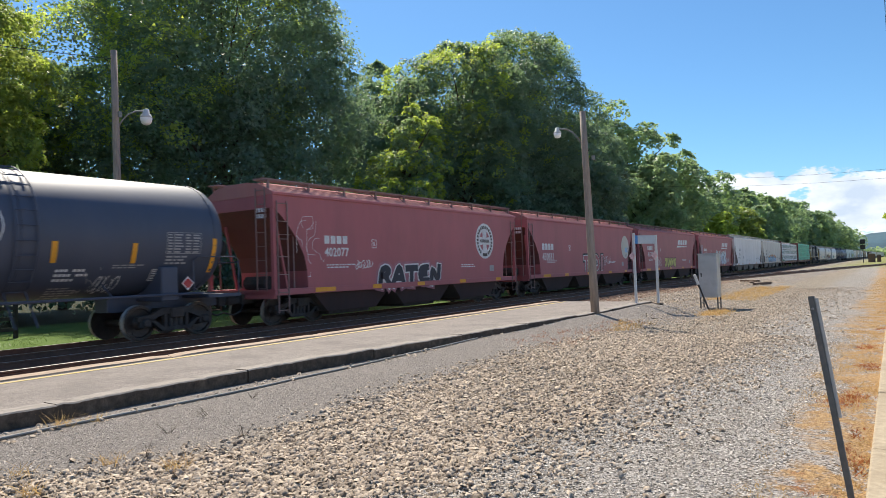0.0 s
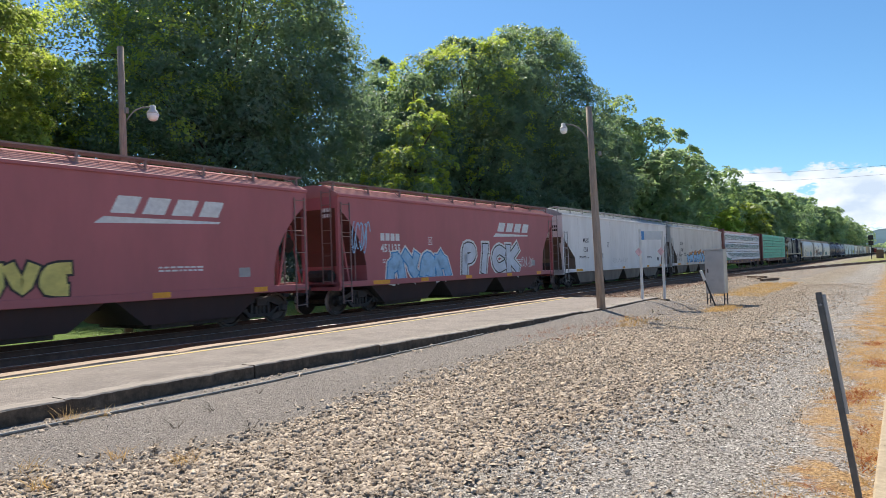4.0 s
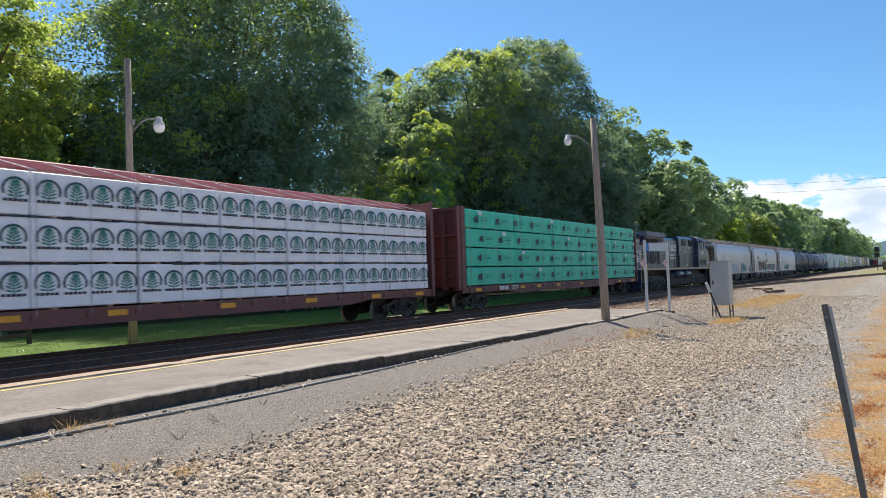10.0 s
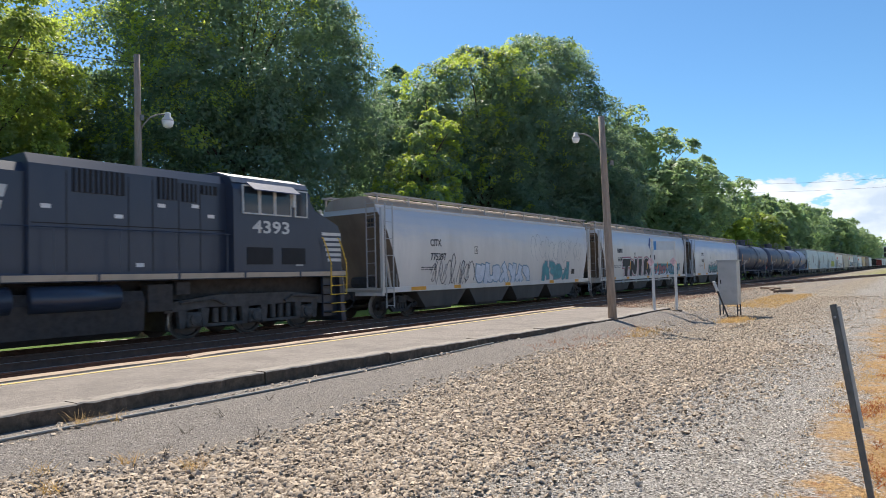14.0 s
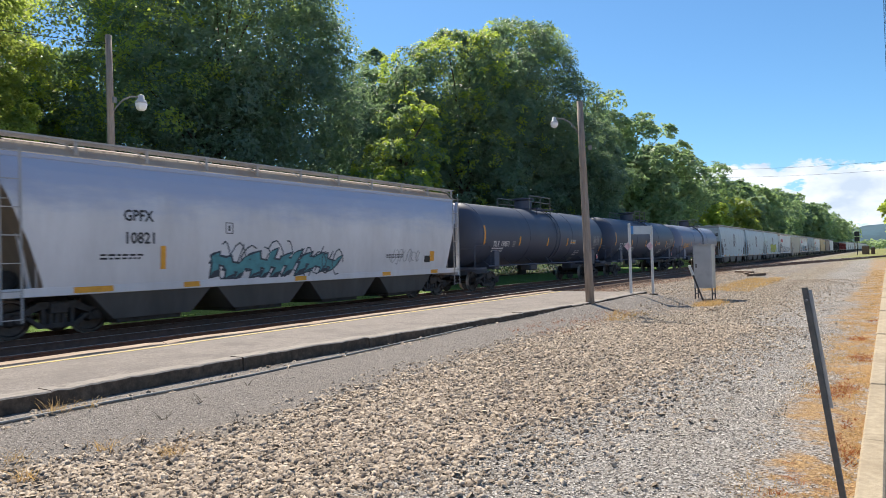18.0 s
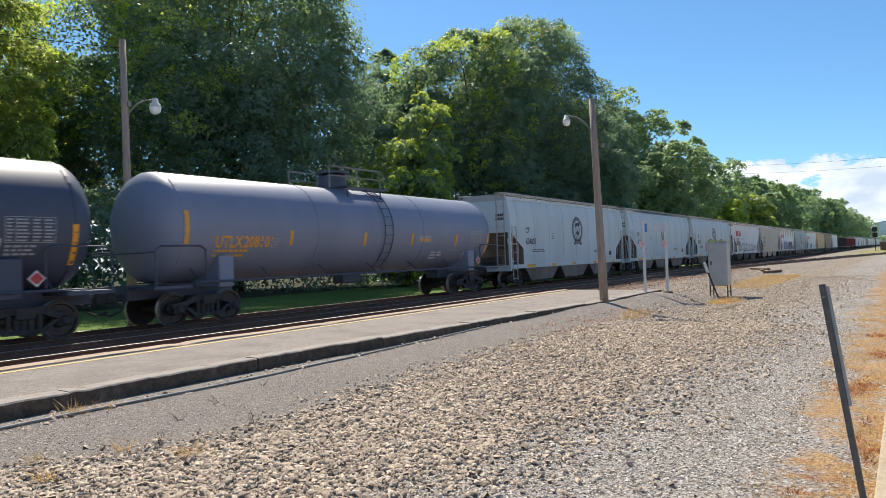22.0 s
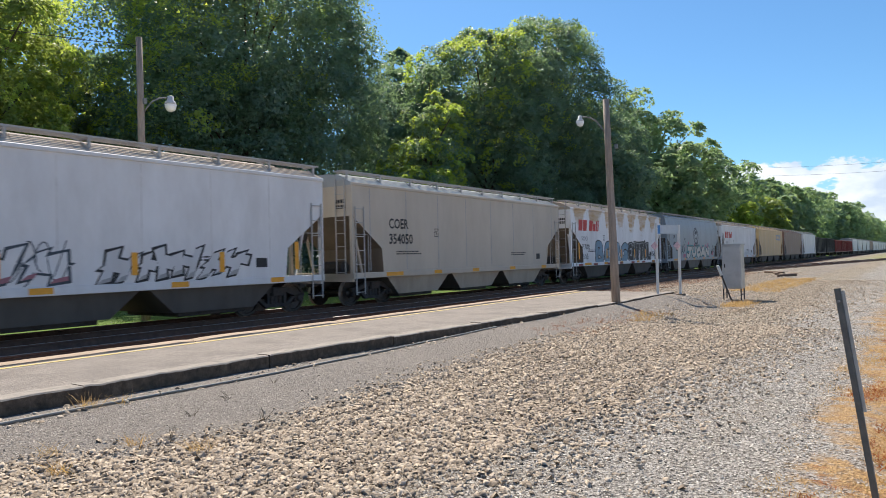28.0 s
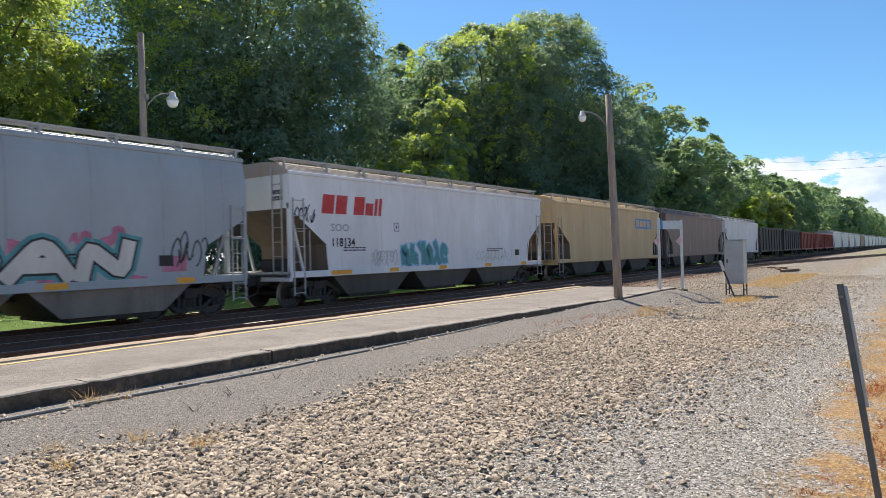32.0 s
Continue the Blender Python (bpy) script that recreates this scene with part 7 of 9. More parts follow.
def centerbeam(label, wrap, rows, per_row, kind, seed, number):
    L = 22.95
    car = car_root("lumber_car", label, "lumber flatcar")
    rng = random.Random(seed)

    def side(z):
        return 1.52
    bm = bmesh.new()
    box(bm, -L / 2, L / 2, -1.42, 1.42, 0.98, 1.12)
    part("deck", bm, P_MAROON_DARK, car)
    for sy in (-1, 1):
        bm = bmesh.new()
        ya, yb = sorted((sy * 1.36, sy * 1.47))
        prism(bm, [(-L / 2, 0.86), (-L / 2, 1.13), (L / 2, 1.13), (L / 2, 0.86), (L / 2 - 4, 0.86), (L / 2 - 5, 0.74), (-L / 2 + 5, 0.74), (-L / 2 + 4, 0.86)], ya, yb, "y")
        for i in range(19):
            x = -L / 2 + 0.7 + (L - 1.4) * i / 18
            box(bm, x - 0.09, x + 0.09, min(ya, yb) - 0.03, max(ya, yb) + 0.03, 0.9, 1.06)
        part("side_sill", bm, P_MAROON_DARK, car)
    # bulkheads
    for s in (-1, 1):
        b = bmesh.new()
        x0, x1 = sorted((s * L / 2, s * (L / 2 - 0.12)))
        box(b, x0, x1, -1.5, 1.5, 1.0, 4.62)
        bulk = part("bulkhead", b, P_MAROON_DARK, car, "dark red ribbed steel end bulkhead")
        for i in range(5):
            b = bmesh.new()
            y = -1.44 + 2.88 * i / 4
            xa, xb = sorted((s * (L / 2), s * (L / 2 + (0.26 if s < 0 else 0.05))))
            box(b, xa, xb, y - 0.06, y + 0.06, 1.0, 4.62)
            part("rib", b, P_MAROON_DARK, bulk)
        for z in (1.6, 2.5, 3.4, 4.5):
            b = bmesh.new()
            xa, xb = sorted((s * (L / 2), s * (L / 2 + (0.2 if s < 0 else 0.04))))
            box(b, xa, xb, -1.4, 1.4, z - 0.05, z + 0.05)
            part("rib", b, P_MAROON_DARK, bulk)
        x0, x1 = sorted((s * L / 2, s * (L / 2 - (0.3 if s < 0 else 0.16))))
        for sy in (-1, 1):
            b = bmesh.new()
            ya, yb = sorted((sy * 1.44, sy * 1.53))
            prism(b, [(x0, 0.9), (x1, 0.9), (x1, 4.66), (x0, 4.66)], ya, yb, "y")
            part("corner_post", b, P_MAROON_DARK, bulk)
    # centre beam
    bm = bmesh.new()
    box(bm, -L / 2, L / 2, -0.3, 0.3, 4.44, 4.66, 0.03)
    box(bm, -L / 2, L / 2, -0.07, 0.07, 4.2, 4.25)
    n = 14
    for i in range(n + 1):
        x = -L / 2 + L * i / n
        box(bm, x - 0.12, x + 0.12, -0.08, 0.08, 1.1, 4.5)
    part("centre_beam", bm, P_MAROON, car, "dark red centre beam above the load")
    zlo, zhi = 1.14, (4.21 if kind == "white" else 4.57)
    dz = (zhi - zlo) / rows
    w = (L - 0.8) / per_row
    for sy in (-1, 1):
        for r in range(rows):
            for i in range(per_row):
                a = -L / 2 + 0.4 + w * i + rng.uniform(0.0, 0.03)
                b = a + w - rng.uniform(0.02, 0.045)
                z0, z1 = zlo + dz * r + 0.035, zlo + dz * (r + 1) - 0.02
                ya, yb = sorted((sy * 0.32, sy * (1.5 + rng.uniform(-0.02, 0.015))))
                bm = bmesh.new()
                box(bm, a, b, ya, yb, z0, z1, 0.025)
                part("lumber_pack", bm, wrap, car)
        bm = bmesh.new()
        for r in range(rows):
            z = zlo + dz * r
            for i in range(per_row * 2):
                x = -L / 2 + 0.7 + (L - 1.4) * i / (per_row * 2 - 1)
                ya, yb = sorted((sy * 0.35, sy * 1.46))
                box(bm, x - 0.05, x + 0.05, ya, yb, z - 0.02, z + 0.034)
        tagged(part("spacer_layer", bm, M_EDGE, car), kind="stuff")
    # tie-down cables over the load
    bm = bmesh.new()
    for i in range(19):
        x = -L / 2 + 0.7 + (L - 1.4) * i / 18
        tube(bm, [(x - 0.45, -0.28, 4.62), (x, -1.525, zhi + 0.01)], 0.014, 4)
        tube(bm, [(x, -1.53, zhi + 0.01), (x, -1.535, 1.0)], 0.007, 4)
    tagged(part("tie_down_cabling", bm, M_CABLE, car), kind="stuff")
    if kind == "white":
        arcs, leaves, bars = bmesh.new(), bmesh.new(), bmesh.new()
        for r in range(rows):
            z = zlo + dz * (r + 0.56)
            for i in range(per_row * 4):
                x = -L / 2 + 0.4 + w * (i // 4) + 0.33 + 0.61 * (i % 4) + 0.05 * math.sin(i // 4 * 2.1 + r)
                q = 0.275
                for k in range(14):
                    a, b = math.radians(-25 + 230 * k / 14), math.radians(-25 + 230 * (k + 1) / 14)
                    arcs.faces.new([arcs.verts.new((x + m * math.cos(t), -1.526, z + m * math.sin(t))) for m, t in ((q - 0.05, a), (q, a), (q, b), (q - 0.05, b))])
                for k in range(6):
                    zb = z - 0.16 + 0.055 * k
                    for sg in (-1, 1):
                        t = math.radians(14 + 11 * k)
                        rr = 0.2 - 0.012 * abs(k - 1)
                        d = Vector((sg * math.cos(t), math.sin(t)))
                        e = Vector((-d.y, d.x)) * 0.024
                        o = Vector((x, zb))
                        tip = o + d * rr
                        leaves.faces.new([leaves.verts.new((u.x, -1.527 - 0.0003 * k - (0.0015 if sg > 0 else 0), u.y)) for u in (o, o + d * rr * 0.55 + e, tip, o + d * rr * 0.55 - e)])
                leaves.faces.new([leaves.verts.new((x + u, -1.531, z + t)) for u, t in ((-0.014, -0.2), (0.014, -0.2), (0.006, 0.2), (-0.006, 0.2))])
                for k in range(5):
                    u = x - 0.25 + 0.102 * k
                    bars.faces.new([bars.verts.new((u + g, -1.527, z - 0.262 + t)) for g, t in ((0, 0), (0.082, 0), (0.082, 0.06), (0, 0.06))])
        tagged(part("wrap_emblem_print", arcs, D_RINGGREEN, car, "dark rings printed on the wrap"), kind="stuff")
        tagged(part("wrap_leaf_print", leaves, D_EMBLEM_GREEN, car, "green leaf marks printed on the wrap"), kind="stuff")
        tagged(part("wrap_name_print", bars, D_BLACK, car), kind="stuff")
        bm = bmesh.new()
        for r in range(1, rows):
            x = -L / 2 + 0.5
            while x < L / 2 - 1:
                ln = rng.uniform(0.5, 2.2)
                if rng.random() < 0.6:
                    z = zlo + dz * r
                    pts = [(x + ln * k / 5, z + rng.uniform(-0.02, 0.05)) for k in range(6)]
                    vs = [bm.verts.new((u, -1.524, v)) for u, v in pts] + [bm.verts.new((u, -1.524, z - 0.025 - rng.uniform(0, 0.02))) for u, v in pts[::-1]]
                    bm.faces.new(vs)
                x += ln + rng.uniform(0.1, 0.8)
        tagged(part("torn_wrap", bm, P_DARKWRAP, car, "torn dark strips between the rows"), kind="stuff")
        plates(car, "torn_corner", [[(-11.08, 1.17), (-8.1, 1.17), (-8.35, 1.42), (-9.1, 1.36), (-9.9, 1.52), (-10.3, 1.5), (-10.7, 1.75), (-11.08, 1.82)]], P_TORNGREEN, side, "green layer where the wrap is torn", lift=0.011)
        plates(car, "wrap_flap", [[(-10.95, 1.88), (-10.55, 2.02), (-9.6, 1.8), (-8.1, 1.5), (-8.0, 1.38), (-8.6, 1.36), (-9.3, 1.4), (-10.0, 1.46), (-10.6, 1.62)]], P_WRAP, side, "loose flap of white wrap", lift=0.03)
        # dark slivers painted on as the shadow at the flap's corners
        plates(car, "flap_shadow_edge", [[(-10.95, 1.86), (-10.6, 1.6), (-10.9, 1.74)], [(-8.35, 1.37), (-7.9, 1.44), (-8.05, 1.24)]], P_DARKWRAP, side, lift=0.034)
    else:
        dots, lab, bars = bmesh.new(), bmesh.new(), bmesh.new()
        for r in range(rows):
            z = zlo + dz * (r + 0.5)
            x = (10.68, 10.74, 10.78, 10.24)[r % 4]
            k = 0
            while x > -L / 2 + 0.8:
                blob(dots, x - 0.085, z - 0.03, 0.06, 0.13, side, 0.012, rng, 9, 0.15)
                blob(dots, x + 0.075, z + 0.04, 0.085, 0.09, side, 0.013, rng, 10, 0.2)
                blob(dots, x + 0.085, z - 0.09, 0.09, 0.085, side, 0.0138, rng, 10, 0.2)
                for q in range(20):
                    a, b = math.radians(18 * q), math.radians(18 * q + 18)
                    bars.faces.new([bars.verts.new((x + m * math.cos(t), -1.53, z - 0.02 + m * math.sin(t))) for m, t in ((0.245, a), (0.262, a), (0.262, b), (0.245, b))])
                for u0, u1, t0, t1 in (((0.38, 0.95, 0.05, 0.085), (0.38, 1.0, -0.06, 0.0), (0.62, 0.7, -0.26, -0.2)) if x < 10.3 else ()):
                    bars.faces.new([bars.verts.new((x + u, -1.53, z + t)) for u, t in ((u0, t0), (u1, t0), (u1, t1), (u0, t1))])
                if k % 4 == r % 4 and k:
                    lab.faces.new([lab.verts.new((x + 0.2 + g, -1.531, z + 0.19 + t)) for g, t in ((0, 0), (0.32, 0), (0.32, 0.16), (0, 0.16))])
                x -= (1.75, 1.9, 2.05, 1.8)[(k + r) % 4]
                k += 1
            lab.faces.new([lab.verts.new((10.78 + g, -1.532, z + 0.13 + t)) for g, t in ((0, 0), (0.26, 0), (0.26, 0.15), (0, 0.15))])
        tagged(part("wrap_emblem_print", dots, P_DARKWRAP, car, "dark round marks printed on green wrap"), kind="stuff")
        tagged(part("wrap_name_print", bars, mat("dark_green_print", (0.012, 0.30, 0.20), 0.6), car), kind="stuff")
        tagged(part("paper_labels", lab, D_WHITE, car, "small white paper labels"), kind="stuff")

    def sill(z):
        return 1.47
    digits(car, number, -8.2 if kind == "white" else -7.0, 0.9, 0.2, D_WHITE, sill, wide=1.1)
    digits(car, "AOK", -9.4 if kind == "white" else -8.2, 0.9, 0.2, D_WHITE, sill, "owner_code") if kind == "white" else flat_bits(car, "owner_mark", word_bars(4, -8.2, 0.9, 0.9, 0.19), D_WHITE, sill)
    for x in (-10.4, -6.2, -4.4, -2.0, 1.2, 4.4, 7.6, 10.2):
        flat_bits(car, "reflector", [(x, x + 0.5, 0.91, 1.05)], D_YELLOW, sill, lift=0.035)
    for s in (-1, 1):
        add_bogie(car, s * (L / 2 - 1.7))
    bm = bmesh.new()
    box(bm, -L / 2, L / 2, -0.25, 0.25, 0.7, 1.0)
    part("centre_sill", bm, P_UNDER, car)
    add_couplers(car, L + 0.3)
    return car


def gondola(L, body, label, top=3.9):
    car = car_root("open_hopper_car", label, "open-top car")
    bm = bmesh.new()
    prism(bm, [(-1.5, 1.0), (-1.5, top), (-1.4, top), (-1.4, 1.15), (1.4, 1.15), (1.4, top), (1.5, top), (1.5, 1.0)], -L / 2, L / 2)
    part("body", bm, body, car)
    for s in (-1, 1):
        bm = bmesh.new()
        x0, x1 = sorted((s * L / 2, s * (L / 2 - 0.1)))
        box(bm, x0, x1, -1.4, 1.4, 1.0, top)
        part("end_wall", bm, body, car)
        add_bogie(car, s * (L / 2 - 1.5))
        bm = bmesh.new()
        ya, yb = sorted((s * 1.5, s * 1.6))
        box(bm, -L / 2, L / 2, ya, yb, top - 0.15, top + 0.02)
        box(bm, -L / 2, L / 2, ya, yb, 0.95, 1.15)
        part("side_rail", bm, body, car)
        for i in range(9):
            bm = bmesh.new()
            x = -L / 2 + 0.1 + (L - 0.2) * i / 8
            box(bm, x - 0.06, x + 0.06, ya, yb, 1.15, top - 0.15)
            part("side_post", bm, body, car)
    add_couplers(car, L)
    return car


P_CABGLASS = mat("dark_cab_glass", (0.02, 0.03, 0.045), 0.06, var=0.05, bump=0)
P_STRIPE = mat("pale_grey_stripe", (0.62, 0.62, 0.60), 0.5, var=0.12, scale=6, dirt=(0.25, 0.24, 0.22), dirt_amt=0.5, dirt_scale=3)
P_TANSTRIPE = mat("dusty_tan_stripe", (0.50, 0.40, 0.29), 0.6, var=0.2, scale=4, dirt=(0.3, 0.25, 0.2), dirt_amt=0.6, dirt_scale=2)
P_AWNING = mat("navy_awning", (0.03, 0.05, 0.12), 0.6, var=0.2, scale=3)
P_WING = mat("dusty_grey_radiator", (0.17, 0.18, 0.215), 0.6, 0.2, var=0.2, scale=3, dirt=(0.42, 0.40, 0.37), dirt_amt=0.5, dirt_scale=2, stretch=(1, 1, 0.3))
P_HANDYELLOW = mat("yellow_handrail_paint", (0.70, 0.45, 0.04), 0.5, var=0.1)
P_DARKGRILL = mat("black_grille", (0.010, 0.010, 0.012), 0.6, 0.2, var=0.3)


def locomotive():
    car = car_root("diesel_locomotive", "black diesel locomotive with white stripes and grey lettering", "locomotive")
    H = 1.0   # half width of the hood

    def hood(z):
        return H

    bm = bmesh.new()
    box(bm, -10.48, 10.48, -1.53, 1.53, 1.60, 1.80, 0.02)
    part("frame", bm, P_LOCO, car)
    bm = bmesh.new()
    box(bm, -10.3, 10.3, -0.7, 0.7, 1.05, 1.6)
    part("underframe", bm, P_UNDER, car)
    flat_bits(car, "sill_stripe", [(-10.4 + 2.1 * i, -10.4 + 2.1 * i + 2.02, 1.63, 1.77) for i in range(10)], P_TANSTRIPE, lambda z: 1.53, "pale tan stripe along the frame")
    # rear hood with radiators
    bm = bmesh.new()
    prism(bm, [(-H, 1.8), (-H, 3.5), (-1.36, 4.12), (-1.36, 4.2), (-0.9, 4.42), (0.9, 4.42), (1.36, 4.2), (1.36, 4.12), (H, 3.5), (H, 1.8)], -9.1, -4.3)
    part("radiator_hood", bm, P_LOCO, car)
    bm = bmesh.new()
    prism(bm, [(-H, 1.8), (-H, 4.36), (-0.88, 4.47), (0.88, 4.47), (H, 4.36), (H, 1.8)], -10.25, -9.1)
    part("hood_end", bm, P_LOCO, car)
    for s in (-1, 1):
        bm = bmesh.new()
        ya, yb = sorted((s * 0.95, s * 1.54))
        prism(bm, [(ya, 4.2), (ya, 4.56), (yb, 4.56), (yb, 4.2)] if s > 0 else [(ya, 4.2), (ya, 4.56), (yb, 4.56), (yb, 4.2)], -9.25, -4.45)
        part("radiator_wing", bm, P_WING, car, "dusty grey radiator wing")
    for a, b in ((-8.7, -6.85), (-6.7, -5.45)):
        bm = bmesh.new()
        prism(bm, [(-1.07, 3.58), (-1.32, 4.02), (-1.345, 4.0), (-1.095, 3.56)], a, b)
        part("radiator_grille", bm, P_DARKGRILL, car)
    # engine hood
    bm = bmesh.new()
    prism(bm, [(-H, 1.8), (-H, 4.1), (-0.8, 4.33), (0.8, 4.33), (H, 4.1), (H, 1.8)], -4.3, 0.8)
    part("engine_hood", bm, P_LOCO, car)
    bm = bmesh.new()
    box(bm, -3.9, -3.0, -0.6, 0.6, 4.33, 4.72, 0.04)
    part("exhaust_stack", bm, P_WING, car)
    # electrical cabinet
    bm = bmesh.new()
    prism(bm, [(-1.15, 1.8), (-1.15, 4.3), (-0.95, 4.55), (0.95, 4.55), (1.15, 4.3), (1.15, 1.8)], 0.8, 6.0)
    part("equipment_cabinet", bm, P_LOCO, car)
    for a, b, z0, z1 in ((1.75, 3.0, 3.72, 4.28), (3.9, 4.45, 3.72, 4.3), (4.6, 5.05, 3.7, 4.2), (5.2, 5.7, 3.95, 4.2)):
        bm = bmesh.new()
        box(bm, a, b, -1.18, -1.14, z0, z1)
        lv = part("louvre", bm, P_DARKGRILL, car)
        for q in range(int((b - a) / 0.13)):
            bm = bmesh.new()
            box(bm, a + 0.05 + 0.13 * q, a + 0.09 + 0.13 * q, -1.20, -1.18, z0, z1)
            part("slat", bm, P_LOCO, lv)
    # hood doors
    for a, w, z0, z1 in ((-8.6, 0.27, 2.08, 3.25), (-8.13, 0.33, 2.2, 3.06), (-7.68, 0.28, 2.1, 3.2), (-7.22, 0.22, 2.25, 3.04), (-6.86, 0.2, 2.12, 3.18), (-6.46, 0.22, 2.12, 3.18), (-6.06, 0.24, 2.12, 3.16), (-5.6, 0.24, 2.25, 3.06), (-5.15, 0.26, 2.1, 3.2), (-4.72, 0.26, 2.1, 3.2)):
        bm = bmesh.new()
        box(bm, a, a + w, -H - 0.02, -H + 0.02, z0, z1)
        part("hood_door", bm, P_DARKGRILL, car)
    for i in range(9):
        bm = bmesh.new()
        a = -4.2 + 0.56 * i
        box(bm, a, a + 0.53, -H - 0.012, -H + 0.02, 1.9, 2.3)
        part("hood_panel", bm, P_LOCO, car)
    for x in (-3.1, -1.9, -0.6):
        flat_bits(car, "panel_seam", [(x, x + 0.025, 1.85, 4.05)], P_DARKGRILL, hood)
    for x in (1.6, 3.1, 3.75, 4.5, 5.15):
        flat_bits(car, "panel_seam", [(x, x + 0.025, 1.85, 4.2)], P_DARKGRILL, lambda z: 1.15)
    flat_bits(car, "panel_seam", [(0.85, 5.95, 2.95, 2.975)], P_DARKGRILL, lambda z: 1.15)
    for x, z in ((1.05, 3.3), (2.75, 3.15), (3.9, 3.5), (4.9, 3.55), (5.4, 3.3), (3.3, 1.95)):
        flat_bits(car, "warning_label", [(x, x + 0.22, z, z + 0.1)], D_WHITE, lambda z: 1.15)
    flat_bits(car, "door_labels", [(x, x + 0.22, 3.28, 3.36) for x in (-8.58, -8.1, -7.62, -6.9, -6.1, -5.1)] + [(-3.6, -3.4, 2.62, 2.72), (-3.0, -2.85, 2.62, 2.72), (-2.0, -1.7, 2.66, 2.72)], D_WHITE, hood)
    # cab
    bm = bmesh.new()
    prism(bm, [(-1.5, 1.8), (-1.5, 4.15), (-1.3, 4.5), (-0.7, 4.68), (0.7, 4.68), (1.3, 4.5), (1.5, 4.15), (1.5, 1.8)], 6.0, 8.95)
    cab = part("cab", bm, P_LOCO, car)
    bm = bmesh.new()
    prism(bm, [(8.95, 1.8), (8.95, 4.2), (9.25, 3.75), (10.3, 3.3), (10.45, 3.0), (10.45, 1.8)], -1.38, 1.38, "y")
    part("nose", bm, P_LOCO, car)
    for a, b in ((6.33, 6.85), (6.95, 7.42), (7.52, 8.08), (8.3, 8.75)):
        bm = bmesh.new()
        box(bm, a, b, -1.53, -1.48, 3.5, 4.26)
        part("cab_window", bm, P_CABGLASS, cab, "dark side window")
        bm = bmesh.new()
        for x in (a - 0.04, b):
            box(bm, x, x + 0.04, -1.548, -1.49, 3.46, 4.3)
        box(bm, a, b, -1.548, -1.49, 3.46, 3.5)
        box(bm, a, b, -1.548, -1.49, 4.26, 4.3)
        part("window_frame", bm, P_STRIPE, cab, "pale window frame")
    bm = bmesh.new()
    prism(bm, [(-1.5, 4.36), (-1.5, 4.39), (-1.88, 4.14), (-1.88, 4.11)], 6.45, 8.2)
    part("sunshade", bm, P_AWNING, cab, "dark blue side awning")
    bm = bmesh.new()
    prism(bm, [(-1.42, 4.36), (-1.31, 4.53), (-0.7, 4.71), (0.7, 4.71), (1.31, 4.53), (1.42, 4.36), (1.3, 4.5), (0.7, 4.68), (-0.7, 4.68), (-1.3, 4.5)], 6.02, 8.93)
    part("cab_roof", bm, P_WING, cab, "dusty grey cab roof")
    bm = bmesh.new()
    box(bm, 8.12, 8.26, -1.62, -1.53, 3.75, 4.2, 0.02)
    part("mirror", bm, P_STRIPE, cab)
    for a in (6.45, 7.75):
        bm = bmesh.new()
        box(bm, a, a + 0.95, -1.512, -1.49, 2.0, 2.5)
        part("cab_vent", bm, P_DARKGRILL, cab)
    for s in (-1, 1):
        bm = bmesh.new()
        a, b = sorted((s * 0.12, s * 0.95))
        bm.faces.new([bm.verts.new(p) for p in ((8.97, a, 4.12), (9.02, a, 3.55), (9.02, b, 3.55), (8.97, b, 4.12))])
        part("windshield", bm, P_CABGLASS, cab)
    flat_bits(car, "data_plate", [(8.3, 8.6, 1.95, 2.2)], D_GREY, lambda z: 1.5, lift=0.01)
    # writing and stripes
    digits(car, "4393", -10.04, 3.67, 0.29, P_STRIPE, hood, wide=1.0)
    digits(car, "4393", 6.66, 2.93, 0.36, P_STRIPE, lambda z: 1.5, wide=1.4)
    plates(car, "speed_stripes", [slanted(-3.9, -1.85 - 0.16 * i, 3.74 - 0.14 * i, 3.84 - 0.14 * i, 0.35) for i in range(5)], P_STRIPE, hood)
    plates(car, "company_emblem", [[(-1.75, 3.84), (-1.45, 3.78), (-1.2, 3.5), (-1.3, 3.2), (-1.6, 3.2), (-1.35, 3.42), (-1.55, 3.62)], slanted(-1.1, -0.48, 3.2, 3.78, 0.25), slanted(-0.38, 0.28, 3.2, 3.42, 0.25), slanted(-0.26, 0.36, 3.5, 3.78, 0.25)], P_STRIPE, hood)
    flat_bits(car, "company_name", word_bars(7, -1.4, 2.78, 1.6, 0.18) + word_bars(8, -1.4, 2.5, 1.6, 0.18) + [(-1.95, -1.5, 2.85, 2.92)], P_STRIPE, hood)
    plates(car, "rear_stripes", [[(-10.24 + 0.03 * i, 3.11 - 0.185 * i), (-10.215 + 0.03 * i, 2.985 - 0.185 * i), (-8.97 - 0.06 * i, 2.985 - 0.185 * i), (-8.93 - 0.06 * i, 3.11 - 0.185 * i)] for i in range(5)] + [[(-10.215 + 0.03 * i, 2.985 - 0.185 * i), (-10.21 + 0.03 * i, 2.925 - 0.185 * i), (-9.86, 2.925 - 0.185 * i), (-9.86, 2.985 - 0.185 * i)] for i in range(4)], P_STRIPE, hood)
    flat_bits(car, "nose_stripes", [(9.55 + 0.05 * i, 10.42, 2.95 - 0.17 * i, 3.05 - 0.17 * i) for i in range(6)], P_STRIPE, lambda z: 1.38)
